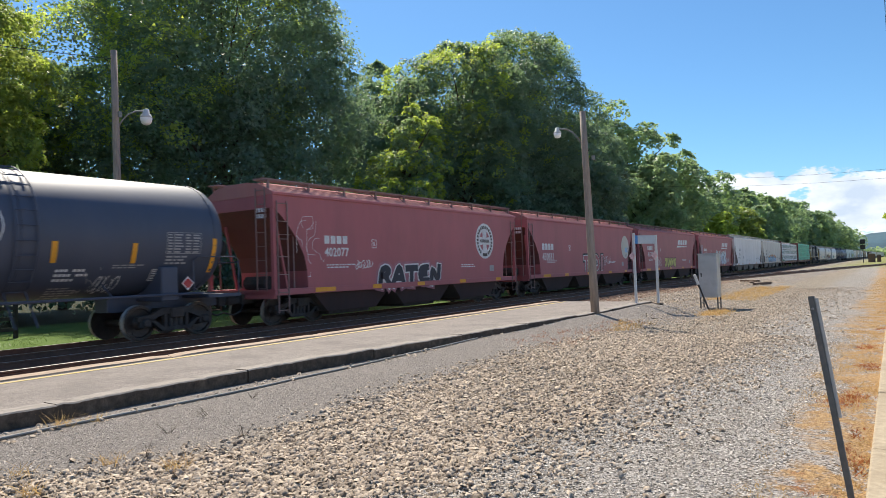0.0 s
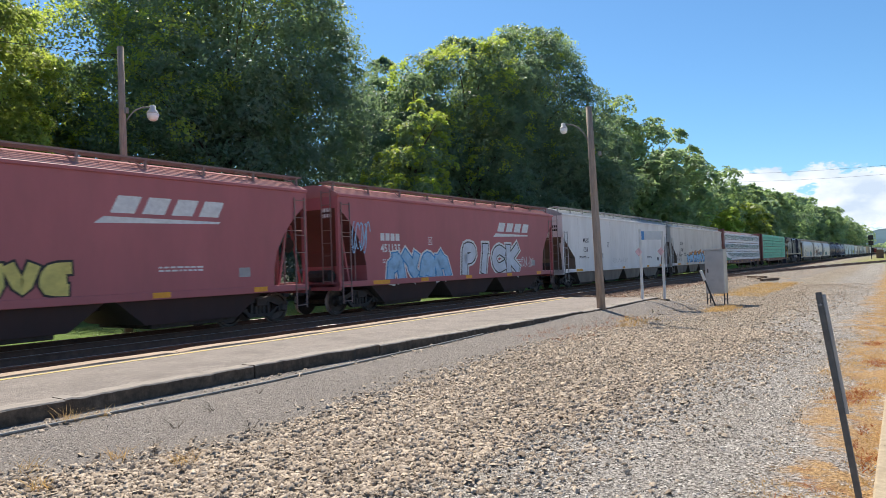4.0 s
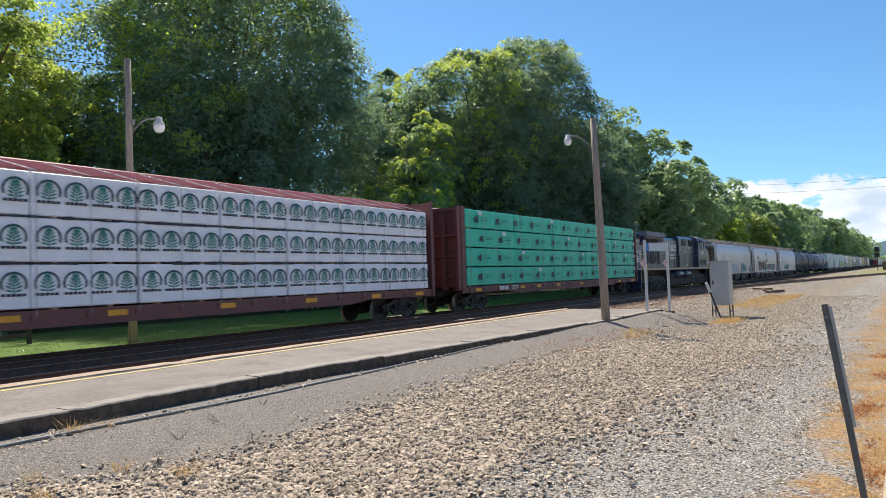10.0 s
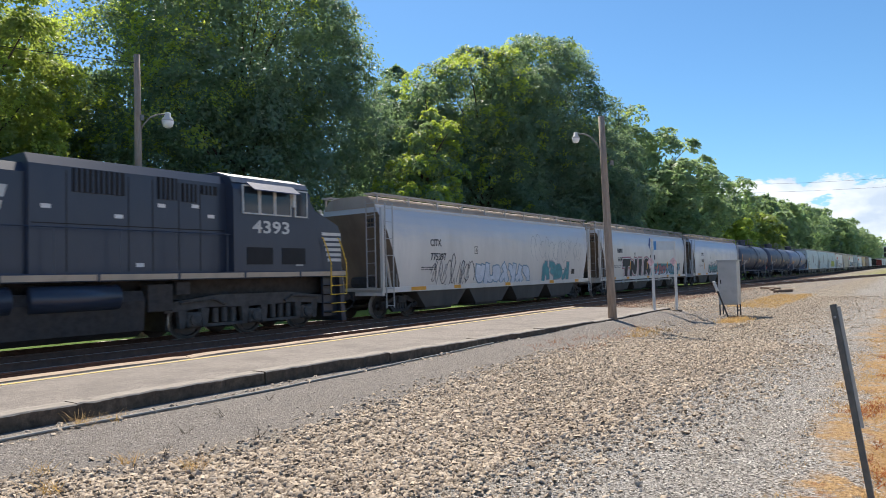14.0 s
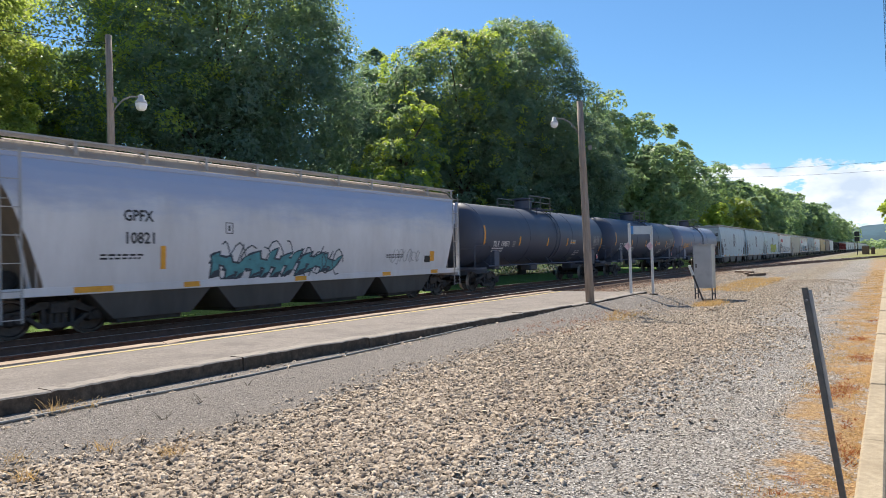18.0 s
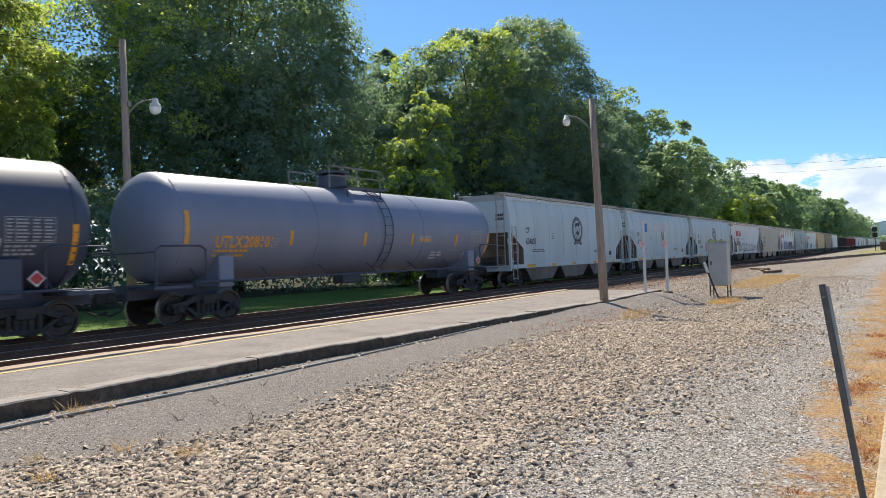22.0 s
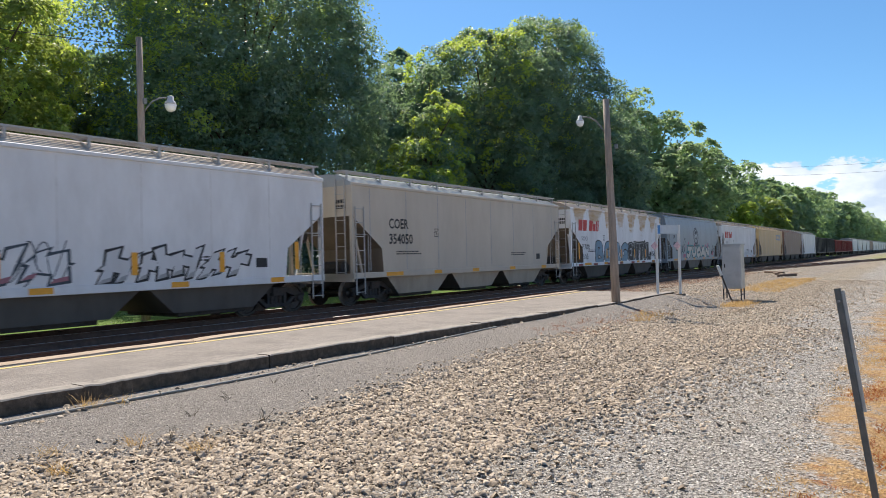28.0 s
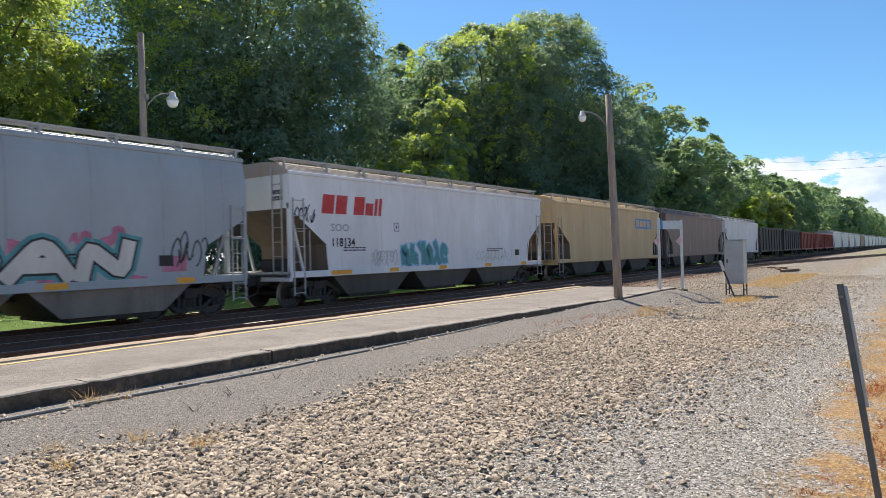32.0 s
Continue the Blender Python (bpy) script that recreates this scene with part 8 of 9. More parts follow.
    # steps with yellow edges
    for x0, s in ((-10.45, -1), (9.75, 1)):
        bm = bmesh.new()
        box(bm, x0, x0 + 0.72, -1.2, -1.1, 0.3, 1.62)
        st = part("step_well", bm, P_LOCO, car)
        for i in range(5):
            b = bmesh.new()
            z = 0.42 + 0.29 * i
            box(b, x0 + 0.02, x0 + 0.70, -1.56, -1.2, z, z + 0.03)
            part("step", b, M_DARKSTEEL, st)
            b = bmesh.new()
            box(b, x0 + 0.02, x0 + 0.70, -1.575, -1.56, z + 0.005, z + 0.03)
            part("step_edge", b, P_HANDYELLOW, st, "yellow step edge")
        for x in (x0 + 0.02, x0 + 0.74):
            b = bmesh.new()
            tube(b, [(x + 0.26 if x < 0 else x, -1.56, 1.0), (x + 0.27 if x < 0 else x, -1.57, 2.04), (x - 0.1 * s if x > 0 else x + 0.1, -1.5, 2.5), (x - 0.25 * s if x > 0 else x - 0.02, -1.48, 2.85), (x - 0.3 * s if x > 0 else x + 0.12, -1.48, 2.87)], 0.022, 6)
            part("grab_rail", b, P_HANDYELLOW, car, "yellow grab rail")
    # walkway rails
    bm = bmesh.new()
    tube(bm, [(-9.7, -1.48, 2.85), (5.9, -1.48, 2.85)], 0.016, 5)
    for x in np.linspace(-9.6, 5.8, 11):
        tube(bm, [(x, -1.48, 1.8), (x, -1.48, 2.85)], 0.016, 5)
    part("handrail", bm, P_LOCO, car)
    bm = bmesh.new()
    for y in (-1.3, 1.3):
        tube(bm, [(-10.45, y, 1.8), (-10.45, y, 2.85), (-10.2, y * 0.8, 2.9)], 0.02, 5)
    tube(bm, [(-10.45, -1.3, 2.8), (-10.45, 1.3, 2.8)], 0.02, 5)
    part("end_rail", bm, P_LOCO, car)
    # grab irons up the rear corner and the pale edge of the end deck
    bm = bmesh.new()
    tube(bm, [(-10.3, -1.02, 1.9), (-10.3, -1.02, 4.4)], 0.014, 5)
    for i in range(6):
        tube(bm, [(-10.27, -0.66, 2.2 + 0.38 * i), (-10.32, -0.8, 2.2 + 0.38 * i), (-10.3, -1.02, 2.2 + 0.38 * i)], 0.014, 5)
    part("grab_irons", bm, P_STRIPE, car, "pale grab irons on the hood corner")
    bm = bmesh.new()
    box(bm, -10.52, -10.485, -1.5, 1.5, 1.65, 1.8)
    part("end_stripe", bm, P_STRIPE, car, "pale edge of the end deck")
    # fuel tank
    bm = bmesh.new()
    prism(bm, [(-1.25, 1.35), (-1.38, 1.1), (-1.3, 0.36), (-1.0, 0.2), (1.0, 0.2), (1.3, 0.36), (1.38, 1.1), (1.25, 1.35)], -2.9, 3.4)
    part("fuel_tank", bm, P_UNDER, car)
    for a, b in ((-1.7, 0.3), (0.7, 2.7)):
        bm = bmesh.new()
        tube(bm, [(a, -1.3, 1.22), (b, -1.3, 1.22)], 0.31, 16)
        part("air_reservoir", bm, bpy.data.materials["black_locomotive_paint"], car, smooth=True)
    for a, b, z0, z1 in ((-4.0, -3.2, 0.9, 1.4), (3.5, 4.2, 0.8, 1.5), (4.3, 4.7, 1.2, 1.55), (-10.3, -9.9, 0.7, 1.2)):
        bm = bmesh.new()
        box(bm, a, b, -1.35, -1.0, z0, z1, 0.02)
        part("equipment_box", bm, P_UNDER, car)
    # plough and pilots
    for s in (-1, 1):
        bm = bmesh.new()
        prism(bm, [(s * 10.4, 0.12), (s * 10.62, 0.12), (s * 10.55, 0.6), (s * 10.48, 1.6), (s * 10.3, 1.6)], -1.4, 1.4, "y")
        part("pilot_plate", bm, P_LOCO, car)
    # three-axle trucks
    for c in (-6.25, 7.0):
        bm = bmesh.new()
        for sy in (-1, 1):
            ya, yb = sorted((sy * 0.98, sy * 1.14))
            prism(bm, [(-2.95, 0.72), (-2.85, 1.0), (-1.3, 1.16), (1.3, 1.16), (2.85, 1.0), (2.95, 0.72), (2.6, 0.76), (1.5, 0.84), (0.5, 0.8), (-0.5, 0.8), (-1.5, 0.84), (-2.6, 0.76)], ya, yb, "y")
            for x in (-2.05, 0, 2.05):
                for q in (-0.42, 0.28):
                    prism(bm, [(x + q - 0.06, 0.82), (x + q + 0.2, 0.82), (x + q + 0.14, 0.3), (x + q, 0.3)], ya, yb, "y")
                box(bm, x - 0.24, x + 0.24, ya - 0.05, yb + 0.05, 0.3, 0.72, 0.05)
                revolve(bm, [(sy * 1.1, 0.17), (sy * 1.24, 0.17), (sy * 1.27, 0.1)], 14, "y", (x, 0, 0.52))
            for x in (-1.03, 1.03):
                box(bm, x - 0.7, x + 0.7, ya, yb, 0.3, 0.38)
                for q in (-0.3, 0.0, 0.3):
                    revolve(bm, [(0.4, 0.09), (0.8, 0.09)], 8, "z", (x + q, (ya + yb) / 2, 0))
        for x in (-2.55, -0.6, 1.45):
            box(bm, x, x + 1.1, -0.62, 0.62, 0.2, 1.08, 0.05)
        for sy in (-1, 1):
            tube(bm, [(-2.5, sy * 1.17, 0.98), (-1.4, sy * 1.2, 1.05), (-1.1, sy * 1.2, 0.9)], 0.05, 6)
            tube(bm, [(1.1, sy * 1.2, 0.9), (1.4, sy * 1.2, 1.05), (2.5, sy * 1.17, 0.98)], 0.05, 6)
        truck = part("truck", bm, mat("dusty_truck_frame", (0.09, 0.082, 0.076), 0.85, 0.0, var=0.35, scale=5) if c < 0 else bpy.data.materials["dusty_truck_frame"], car, "three-axle locomotive truck")
        truck.location.x = c
        for x in (-2.05, 0, 2.05):
            w = part("wheelset", shared("wheelset", wheelset_mesh), P_WHEEL, truck)
            w.location = (x, 0, 0.5)
            w.scale = (1.12, 1.0, 1.12)
            LOCO_WHEELS.append(w)
    add_couplers(car, 20.97)
    return car


LOCO_WHEELS = []
CARS = []


def put(car, l, r):
    CARS.append((car, (l + r) / 2))
    return car


def std_bits(car, L, side, rng, m, sill=1.02):
    """Small print, the square class mark, the data block and the sill reflectors that every hopper has."""
    flat_bits(car, "small_print", small_print(rng, -L / 2 + 2.3, 1.85, 1.5, 2) + small_print(rng, L / 2 - 5.2, 1.75, 1.6, 2), m, side)
    flat_bits(car, "class_mark", [(-3.3, -3.04, 2.45, 2.475), (-3.3, -3.04, 2.74, 2.765), (-3.3, -3.275, 2.45, 2.76), (-3.06, -3.035, 2.45, 2.76), (-3.2, -3.14, 2.53, 2.68)], m, side)
    flat_bits(car, "data_block", [(L / 2 - 2.7, L / 2 - 2.3, 1.45, 1.72)], D_BLACK if m is not D_WHITE else D_GREY, side)

    def s2(z):
        return side(sill) + 0.03
    for i, x in enumerate((-L / 2 + 1.7, -L / 2 + 4.6, -0.6, L / 2 - 5.4, L / 2 - 2.2)):
        flat_bits(car, "reflector", [(x, x + (0.95 if i == 0 else 0.5), sill - 0.02, sill + 0.12)], D_YELLOW, s2, lift=0.006)


def end_number(car, L, m):
    """The number on the end sheet."""
    bm = bmesh.new()
    for i in range(4):
        y = -1.3 + 0.13 * i
        for z in (3.55, 3.36):
            bm.faces.new([bm.verts.new((-L / 2 - 0.008, yy, zz)) for yy, zz in ((y, z), (y + 0.1, z), (y + 0.1, z + 0.13), (y, z + 0.13))])
    part("end_mark", bm, m, car)


def maroon_marks(number, art, emblem, mx=2.2, mz=2.16, k=1.0):
    def f(car, L, side, rng):
        std_bits(car, L, side, rng, D_WHITE)
        end_number(car, L, D_WHITE)
        flat_bits(car, "owner_mark", word_bars(4, -L / 2 + mx, mz + 0.42 * k, 1.12 * k * 1.06, 0.27 * k), D_WHITE, side)
        digits(car, number, -L / 2 + mx, mz, 0.29 * k, D_WHITE, side, wide=0.95)
        if emblem == "round":
            ex, ez = 4.85, 2.85
            ring(car, "round_emblem", ex, ez, 0, 0.82, D_WHITE, side, "white round emblem")
            for q in range(4):
                a0 = math.pi / 2 * q
                arc = [a0 + math.radians(t) for t in (24, 36, 45, 54, 66)]
                pts = [(ex + 0.47 * math.cos(t), ez + 0.47 * math.sin(t)) for t in arc] + [(ex + 0.2 * math.sqrt(2) * 0.8 * math.cos(a0 + math.pi / 4), ez + 0.2 * math.sqrt(2) * 0.8 * math.sin(a0 + math.pi / 4))]
                plates(car, "emblem_field", [pts], P_MAROON, side, lift=0.011)
            bars = []
            for q in list(range(-62, 243, 14)) + list(range(256, 288, 9)):
                t = math.radians(q)
                c, sn = math.cos(t), math.sin(t)
                w = 0.052
                bars.append([(ex + r * c - k * w * sn, ez + r * sn + k * w * c) for r, k in ((0.57, -1), (0.57, 1), (0.71, 1), (0.71, -1))])
            tagged(plates(car, "emblem_name", bars, P_BAYDARK, side, lift=0.011), kind="stuff")
            flat_bits(car, "emblem_word", word_bars(7, ex - 0.4, ez - 0.07, 0.84, 0.14), P_BAYDARK, side, lift=0.013)
        elif emblem == "disc":
            ex, ez = L / 2 - 1.85, 2.75
            ring(car, "round_emblem", ex, ez, 0, 0.8, mat("yellowed_white_disc", (0.62, 0.60, 0.52), 0.6, var=0.12, scale=2, dirt=(0.45, 0.40, 0.32), dirt_amt=0.6, dirt_scale=2), side, "worn off-white round emblem")
            flat_bits(car, "emblem_patch", [(ex - 0.02, ex + 0.36, ez - 0.36, ez - 0.02)], D_LBLUE, side, "pale blue patch", lift=0.011)
            plates(car, "emblem_letters", [[(ex + 0.7 * math.cos(t), ez + 0.7 * math.sin(t)), (ex + 0.7 * math.cos(t + 0.13), ez + 0.7 * math.sin(t + 0.13)), (ex + 0.54 * math.cos(t + 0.13), ez + 0.54 * math.sin(t + 0.13)), (ex + 0.54 * math.cos(t), ez + 0.54 * math.sin(t))] for t in (-1.55, -1.3, -1.1, -0.62, -0.2)], D_GREY, side, lift=0.011)
        elif emblem == "wedge":
            plates(car, "company_name", [slanted(2.35 + i * 0.82, 2.35 + i * 0.82 + 0.62, 3.12, 3.55, 0.5) for i in range(4)], D_WHITE, side, "slanted white letter blocks of the company name")
            plates(car, "name_wedge", [[(1.95, 2.86), (2.2, 3.03), (5.5, 3.0), (5.45, 2.94)]], D_WHITE, side)
        art(car, L, side, rng)
    return f


def art_a(car, L, side, rng):
    graffiti(car, -3.0, 1.1, 1.0, 1.85, D_NAVY, D_WHITE, 5, 11, side, halo=D_ROSE, word="RATEN", fat=0.25)
    web(car, -7.0, -5.8, 1.5, 3.45, D_WHITE, 12, side)
    tag(car, -4.2, -3.3, 1.75, 2.0, D_WHITE, 13, side, 0.03, 6)


def art_b(car, L, side, rng):
    graffiti(car, -1.1, 2.5, 1.15, 2.2, P_MAROON, D_WHITE, 4, 14, side, halo=D_BLACK, word="TADI", fat=0.26)
    tag(car, 2.5, 3.6, 1.6, 2.1, D_WHITE, 15, side, 0.03, 5)


def art_c(car, L, side, rng):
    graffiti(car, -2.0, 1.4, 1.15, 1.95, D_PALEYEL, D_BLACK, 5, 16, side, word="JUNVE", fat=0.27)
    tag(car, -4.3, -3.0, 1.35, 1.95, D_WHITE, 17, side, 0.028, 7)


def art_d(car, L, side, rng):
    graffiti(car, -6.0, -1.8, 1.1, 2.15, D_LBLUE, D_BLUE, 4, 18, side, halo=D_WHITE)
    graffiti(car, -0.9, 4.4, 1.15, 2.55, D_CHROME, D_BLACK, 4, 19, side, halo=D_WHITE, word="PICK", fat=0.42)
    tag(car, 4.7, 6.0, 1.4, 1.85, D_WHITE, 119, side, 0.03, 7)
    tag(car, -7.8, -6.9, 2.2, 3.2, D_LBLUE, 20, side, 0.04, 5)


def plain_marks(number, m, art=None, mark_x=2.9, h=0.34, letters=4, code=""):
    def f(car, L, side, rng):
        std_bits(car, L, side, rng, m)
        end_number(car, L, m)
        if code:
            digits(car, code, -L / 2 + mark_x, 2.72, h * 0.8, m, side, "owner_code", 0.85)
        else:
            flat_bits(car, "owner_mark", word_bars(letters, -L / 2 + mark_x, 2.72, 0.24 * letters, 0.27), m, side)
        digits(car, number, -L / 2 + mark_x, 2.16, h * 0.82, m, side, wide=0.9)
        if art:
            art(car, L, side, rng)
    return f


def art_m(car, L, side, rng):
    tag(car, -2.4, 0.5, 1.45, 1.7, D_GREY, 21, side, 0.014, 14)
    flat_bits(car, "patch", [(-4.6, -4.1, 1.75, 2.05)], D_GREY, side)


def art_n(car, L, side, rng):
    wild(car, -3.6, 2.8, 1.5, 2.42, D_ORANGE, D_RUSTSPRAY, D_RUSTSPRAY, 6, 122, side, 0.003)
    wild(car, -4.9, 3.2, 1.1, 2.15, D_LBLUE, D_BLUE, D_SOOTSPRAY, 10, 22, side, 0.014)
    tag(car, -8.3, -6.6, 1.35, 2.1, D_BLACK, 124, side, 0.028, 6)
    flat_bits(car, "small_print", small_print(rng, -5.6, 1.95, 0.7, 2, 0.09), D_BLACK, side)
    tag(car, 4.2, 6.6, 1.4, 2.2, D_GREY, 23, side, 0.03, 8)


def art_r(car, L, side, rng):
    graffiti(car, -3.2, 1.8, 1.15, 1.95, D_CHROME, D_MUTEBLUE, 7, 24, side)
    graffiti(car, 3.2, 6.4, 1.2, 2.1, D_TEAL, D_GREY, 4, 25, side)
    tag(car, 2.0, 8.0, 2.2, 3.3, D_GREY, 26, side, 0.025, 12)
    tag(car, -6.5, -3.4, 1.2, 2.2, D_NAVY, 27, side, 0.03, 9)


def art_s(car, L, side, rng):
    graffiti(car, -5.6, -0.1, 1.15, 2.4, D_BLACK, D_WHITE, 4, 28, side, halo=D_ROSE, word="TNIR", fat=0.5)
    flat_bits(car, "sprayed_band", [(0.3, 7.2, 1.14, 2.02)], D_TEAL, side, "teal sprayed background band", lift=0.0016)
    flat_bits(car, "sprayed_band", [(0.6, 5.0, 1.16, 1.42)], D_CHROME, side, "pale sprayed band", lift=0.0022)
    wild(car, 1.2, 4.0, 1.2, 2.1, D_ROSE, D_SALMON, D_SLATE, 4, 29, side)
    wild(car, 4.0, 7.3, 1.2, 2.05, D_MUTEBLUE, D_TEAL, D_SLATE, 6, 30, side)
    bm = bmesh.new()
    tube(bm, [(-7.0, -1.56, 0.84), (5.2, -1.56, 0.84), (5.5, -1.5, 0.7), (5.5, -1.4, 0.4)], 0.06, 8)
    part("side_pipe", bm, P_CREAM, car, "pale pipe below the sill", smooth=True)
    for x in (-5.5, -3.0, -0.5, 2.0, 4.5):
        bm = bmesh.new()
        box(bm, x - 0.05, x + 0.05, -1.6, -1.5, 0.74, 1.0)
        part("pipe_bracket", bm, P_CREAM, car)
    plates(car, "diamond_emblem", [[(0.55 + u, 3.3 + v) for u, v in ((-0.74, 0.06), (-0.7, -0.04), (-0.06, -0.62), (0.06, -0.6), (0.74, -0.06), (0.7, 0.04), (0.06, 0.62), (-0.06, 0.6))]], D_DEEPBLUE, side, "blue diamond emblem", lift=0.008)
    plates(car, "emblem_leaf", [[(0.5 + u, 3.2 + v) for u, v in ((-0.44, 0.02), (-0.34, -0.22), (-0.02, -0.42), (0.3, -0.2), (0.3, 0.1), (0.06, 0.5), (-0.2, 0.28))]], D_CHROME, side, "pale leaf in the emblem", lift=0.014)
    flat_bits(car, "company_name", word_bars(3, 0.0, 2.3, 1.25, 0.34), D_NAVY, side)
    for x in (-7.4, -4.3, -0.8, 1.6, 4.0, 6.5):
        flat_bits(car, "reflector", [(x, x + 0.14, 1.65, 2.15)], D_YELLOW, side, lift=0.03)


def art_t(car, L, side, rng):
    wild(car, -3.9, 1.4, 1.15, 2.05, D_TEAL, D_SLATE, D_SLATE, 11, 31, side)
    tag(car, -3.6, 1.6, 1.2, 2.15, D_SLATE, 131, side, 0.04, 11)
    tag(car, 4.3, 6.2, 1.5, 2.0, D_GREY, 32, side, 0.03, 7)
    flat_bits(car, "orange_mark", [(L / 2 - 2.3, L / 2 - 2.0, 1.5, 1.9), (-L / 2 + 3.9, -L / 2 + 4.05, 1.5, 2.1)], D_YELLOW, side, lift=0.012)


def shield_emblem(car, side, x=0.2, z=2.98):
    """A round badge: a dark ring of small print, a beast over a striped shield with a leaf, and a scroll."""
    ring(car, "round_emblem", x, z, 0.56, 0.76, D_NAVY, side, "dark ring emblem")
    bars = []
    for q in range(-50, 231, 14):
        t = math.radians(q)
        c, sn = math.cos(t), math.sin(t)
        bars.append([(x + r * c - k * 0.04 * sn, z + r * sn + k * 0.04 * c) for r, k in ((0.615, -1), (0.615, 1), (0.705, 1), (0.705, -1))])
    tagged(plates(car, "emblem_name", bars, D_GREY, side, lift=0.011), kind="stuff")
    shield = [(-0.36, 0.14), (-0.36, -0.22), (-0.22, -0.45), (0.0, -0.56), (0.22, -0.45), (0.36, -0.22), (0.36, 0.14)]
    plates(car, "emblem_shield", [[(x + a, z + b) for a, b in shield]], D_NAVY, side, lift=0.009)
    plates(car, "shield_field", [[(x + a * 0.88, z - 0.015 + b * 0.9) for a, b in shield]], D_SHIELD, side, lift=0.0115)
    plates(car, "emblem_leaf", [leaf_shape(x, z - 0.2, 0.24)], D_NAVY, side, lift=0.014)
    beast = [(-0.36, 0.2), (-0.3, 0.36), (-0.1, 0.43), (0.12, 0.4), (0.24, 0.46), (0.36, 0.4), (0.38, 0.3), (0.27, 0.25), (0.27, 0.16), (0.16, 0.16), (0.1, 0.24), (-0.14, 0.22), (-0.16, 0.16), (-0.28, 0.16)]
    plates(car, "emblem_beast", [[(x + a, z + b) for a, b in beast]], D_NAVY, side, lift=0.010)
    scroll = [(-0.62, -0.86), (-0.52, -0.8), (-0.6, -0.72), (-0.44, -0.72), (-0.44, -0.62), (0.44, -0.62), (0.44, -0.72), (0.6, -0.72), (0.52, -0.8), (0.62, -0.86), (0.36, -0.86), (0.36, -0.8), (-0.36, -0.8), (-0.36, -0.86)]
    plates(car, "emblem_scroll", [[(x + a, z + b) for a, b in scroll]], D_NAVY, side, lift=0.010)
    tagged(plates(car, "scroll_print", [slanted(x - 0.36 + 0.1 * i, x - 0.3 + 0.1 * i, z - 0.745, z - 0.675, 0) for i in range(8)], D_GREY, side, lift=0.013), kind="stuff")


def emblem_marks(number, art=None):
    def f(car, L, side, rng):
        plain_marks(number, D_BLACK, None, 1.6, 0.36, 2, "CP")(car, L, side, rng)
        shield_emblem(car, side)
        if art:
            art(car, L, side, rng)
    return f


def art_z(car, L, side, rng):
    graffiti(car, -2.4, 4.6, 1.15, 2.5, D_YELGREEN, D_SLATE, 7, 33, side, halo=D_CHROME)
    tag(car, -3.6, -3.0, 1.4, 2.1, D_RED, 34, side, 0.04, 4)


def art_e(car, L, side, rng):
    graffiti(car, -2.6, 4.6, 1.12, 2.1, P_CREAM, D_BLACK, 5, 35, side, halo=D_TEAL, splash=D_PINK, word="JUOAN", fat=0.34)
    tag(car, -4.2, -3.3, 1.6, 2.2, D_BLACK, 36, side, 0.05, 4)
    tag(car, 5.6, 6.6, 1.5, 2.2, D_BLACK, 37, side, 0.04, 5)
    for a, b, c, d in ((-3.6, -2.9, 1.2, 1.5), (5.3, 6.0, 1.3, 1.7)):
        flat_bits(car, "pink_patch", [(a, b, c, d)], D_PINK, side, lift=0.003)


def name_bars(car, side, x, z, w, h):
    """Seven red letter blocks, two tall, a gap, one tall, three small and one thin."""
    k = w / 7.4
    spans = ((0.0, 1.35, 1.0), (1.55, 2.85, 1.0), (3.7, 5.0, 1.0), (5.15, 6.15, 0.68), (6.3, 6.7, 0.96), (6.85, 7.25, 1.0))
    for a, b, t in spans:
        plates(car, "name_block", [slanted(x + a * k, x + b * k, z, z + h * t, 0.16)], D_RED, side, "red slanted letter block")


def white_name_marks(number, art=None, box_bg=False):
    def f(car, L, side, rng):
        std_bits(car, L, side, rng, D_BLACK)
        end_number(car, L, D_BLACK)
        name_bars(car, side, -6.9, 2.98, 2.95, 0.62)
        if box_bg:
            flat_bits(car, "number_panel", [(-6.6, -5.2, 2.3, 2.75), (-6.6, -4.5, 1.95, 2.32)], D_BLACK, side, "black number panel", lift=0.004)
            flat_bits(car, "owner_mark", word_bars(3, -6.45, 2.4, 1.1, 0.24), D_WHITE, side, lift=0.008)
            digits(car, number, -6.5, 2.0, 0.25, D_WHITE, side, wide=1.25)
        else:
            digits(car, "SOO", -6.5, 2.42, 0.24, D_GREY, side, "owner_code", 1.2)
            digits(car, number, -6.5, 1.92, 0.28, D_BLACK, side, wide=0.95)
        if art:
            art(car, L, side, rng)
    return f


def art_A(car, L, side, rng):
    wild(car, -3.9, 0.3, 1.2, 2.2, P_CPWHITE, D_ROSE, D_SLATE, 8, 38, side)
    wild(car, 0.9, 5.0, 1.15, 2.15, P_SILVER, D_GREY, D_BLACK, 9, 39, side)
    tag(car, -5.4, -4.5, 1.3, 1.95, D_BLACK, 138, side, 0.035, 6)
    tag(car, -3.8, 0.2, 1.25, 2.2, D_SLATE, 139, side, 0.025, 12)
    for x in (-6.9, -3.9, -1.3, 1.7, 4.2, 6.9):
        flat_bits(car, "reflector", [(x, x + 0.16, 1.35, 1.9 if abs(x) < 6 else 2.2)], D_YELLOW, side, lift=0.03)


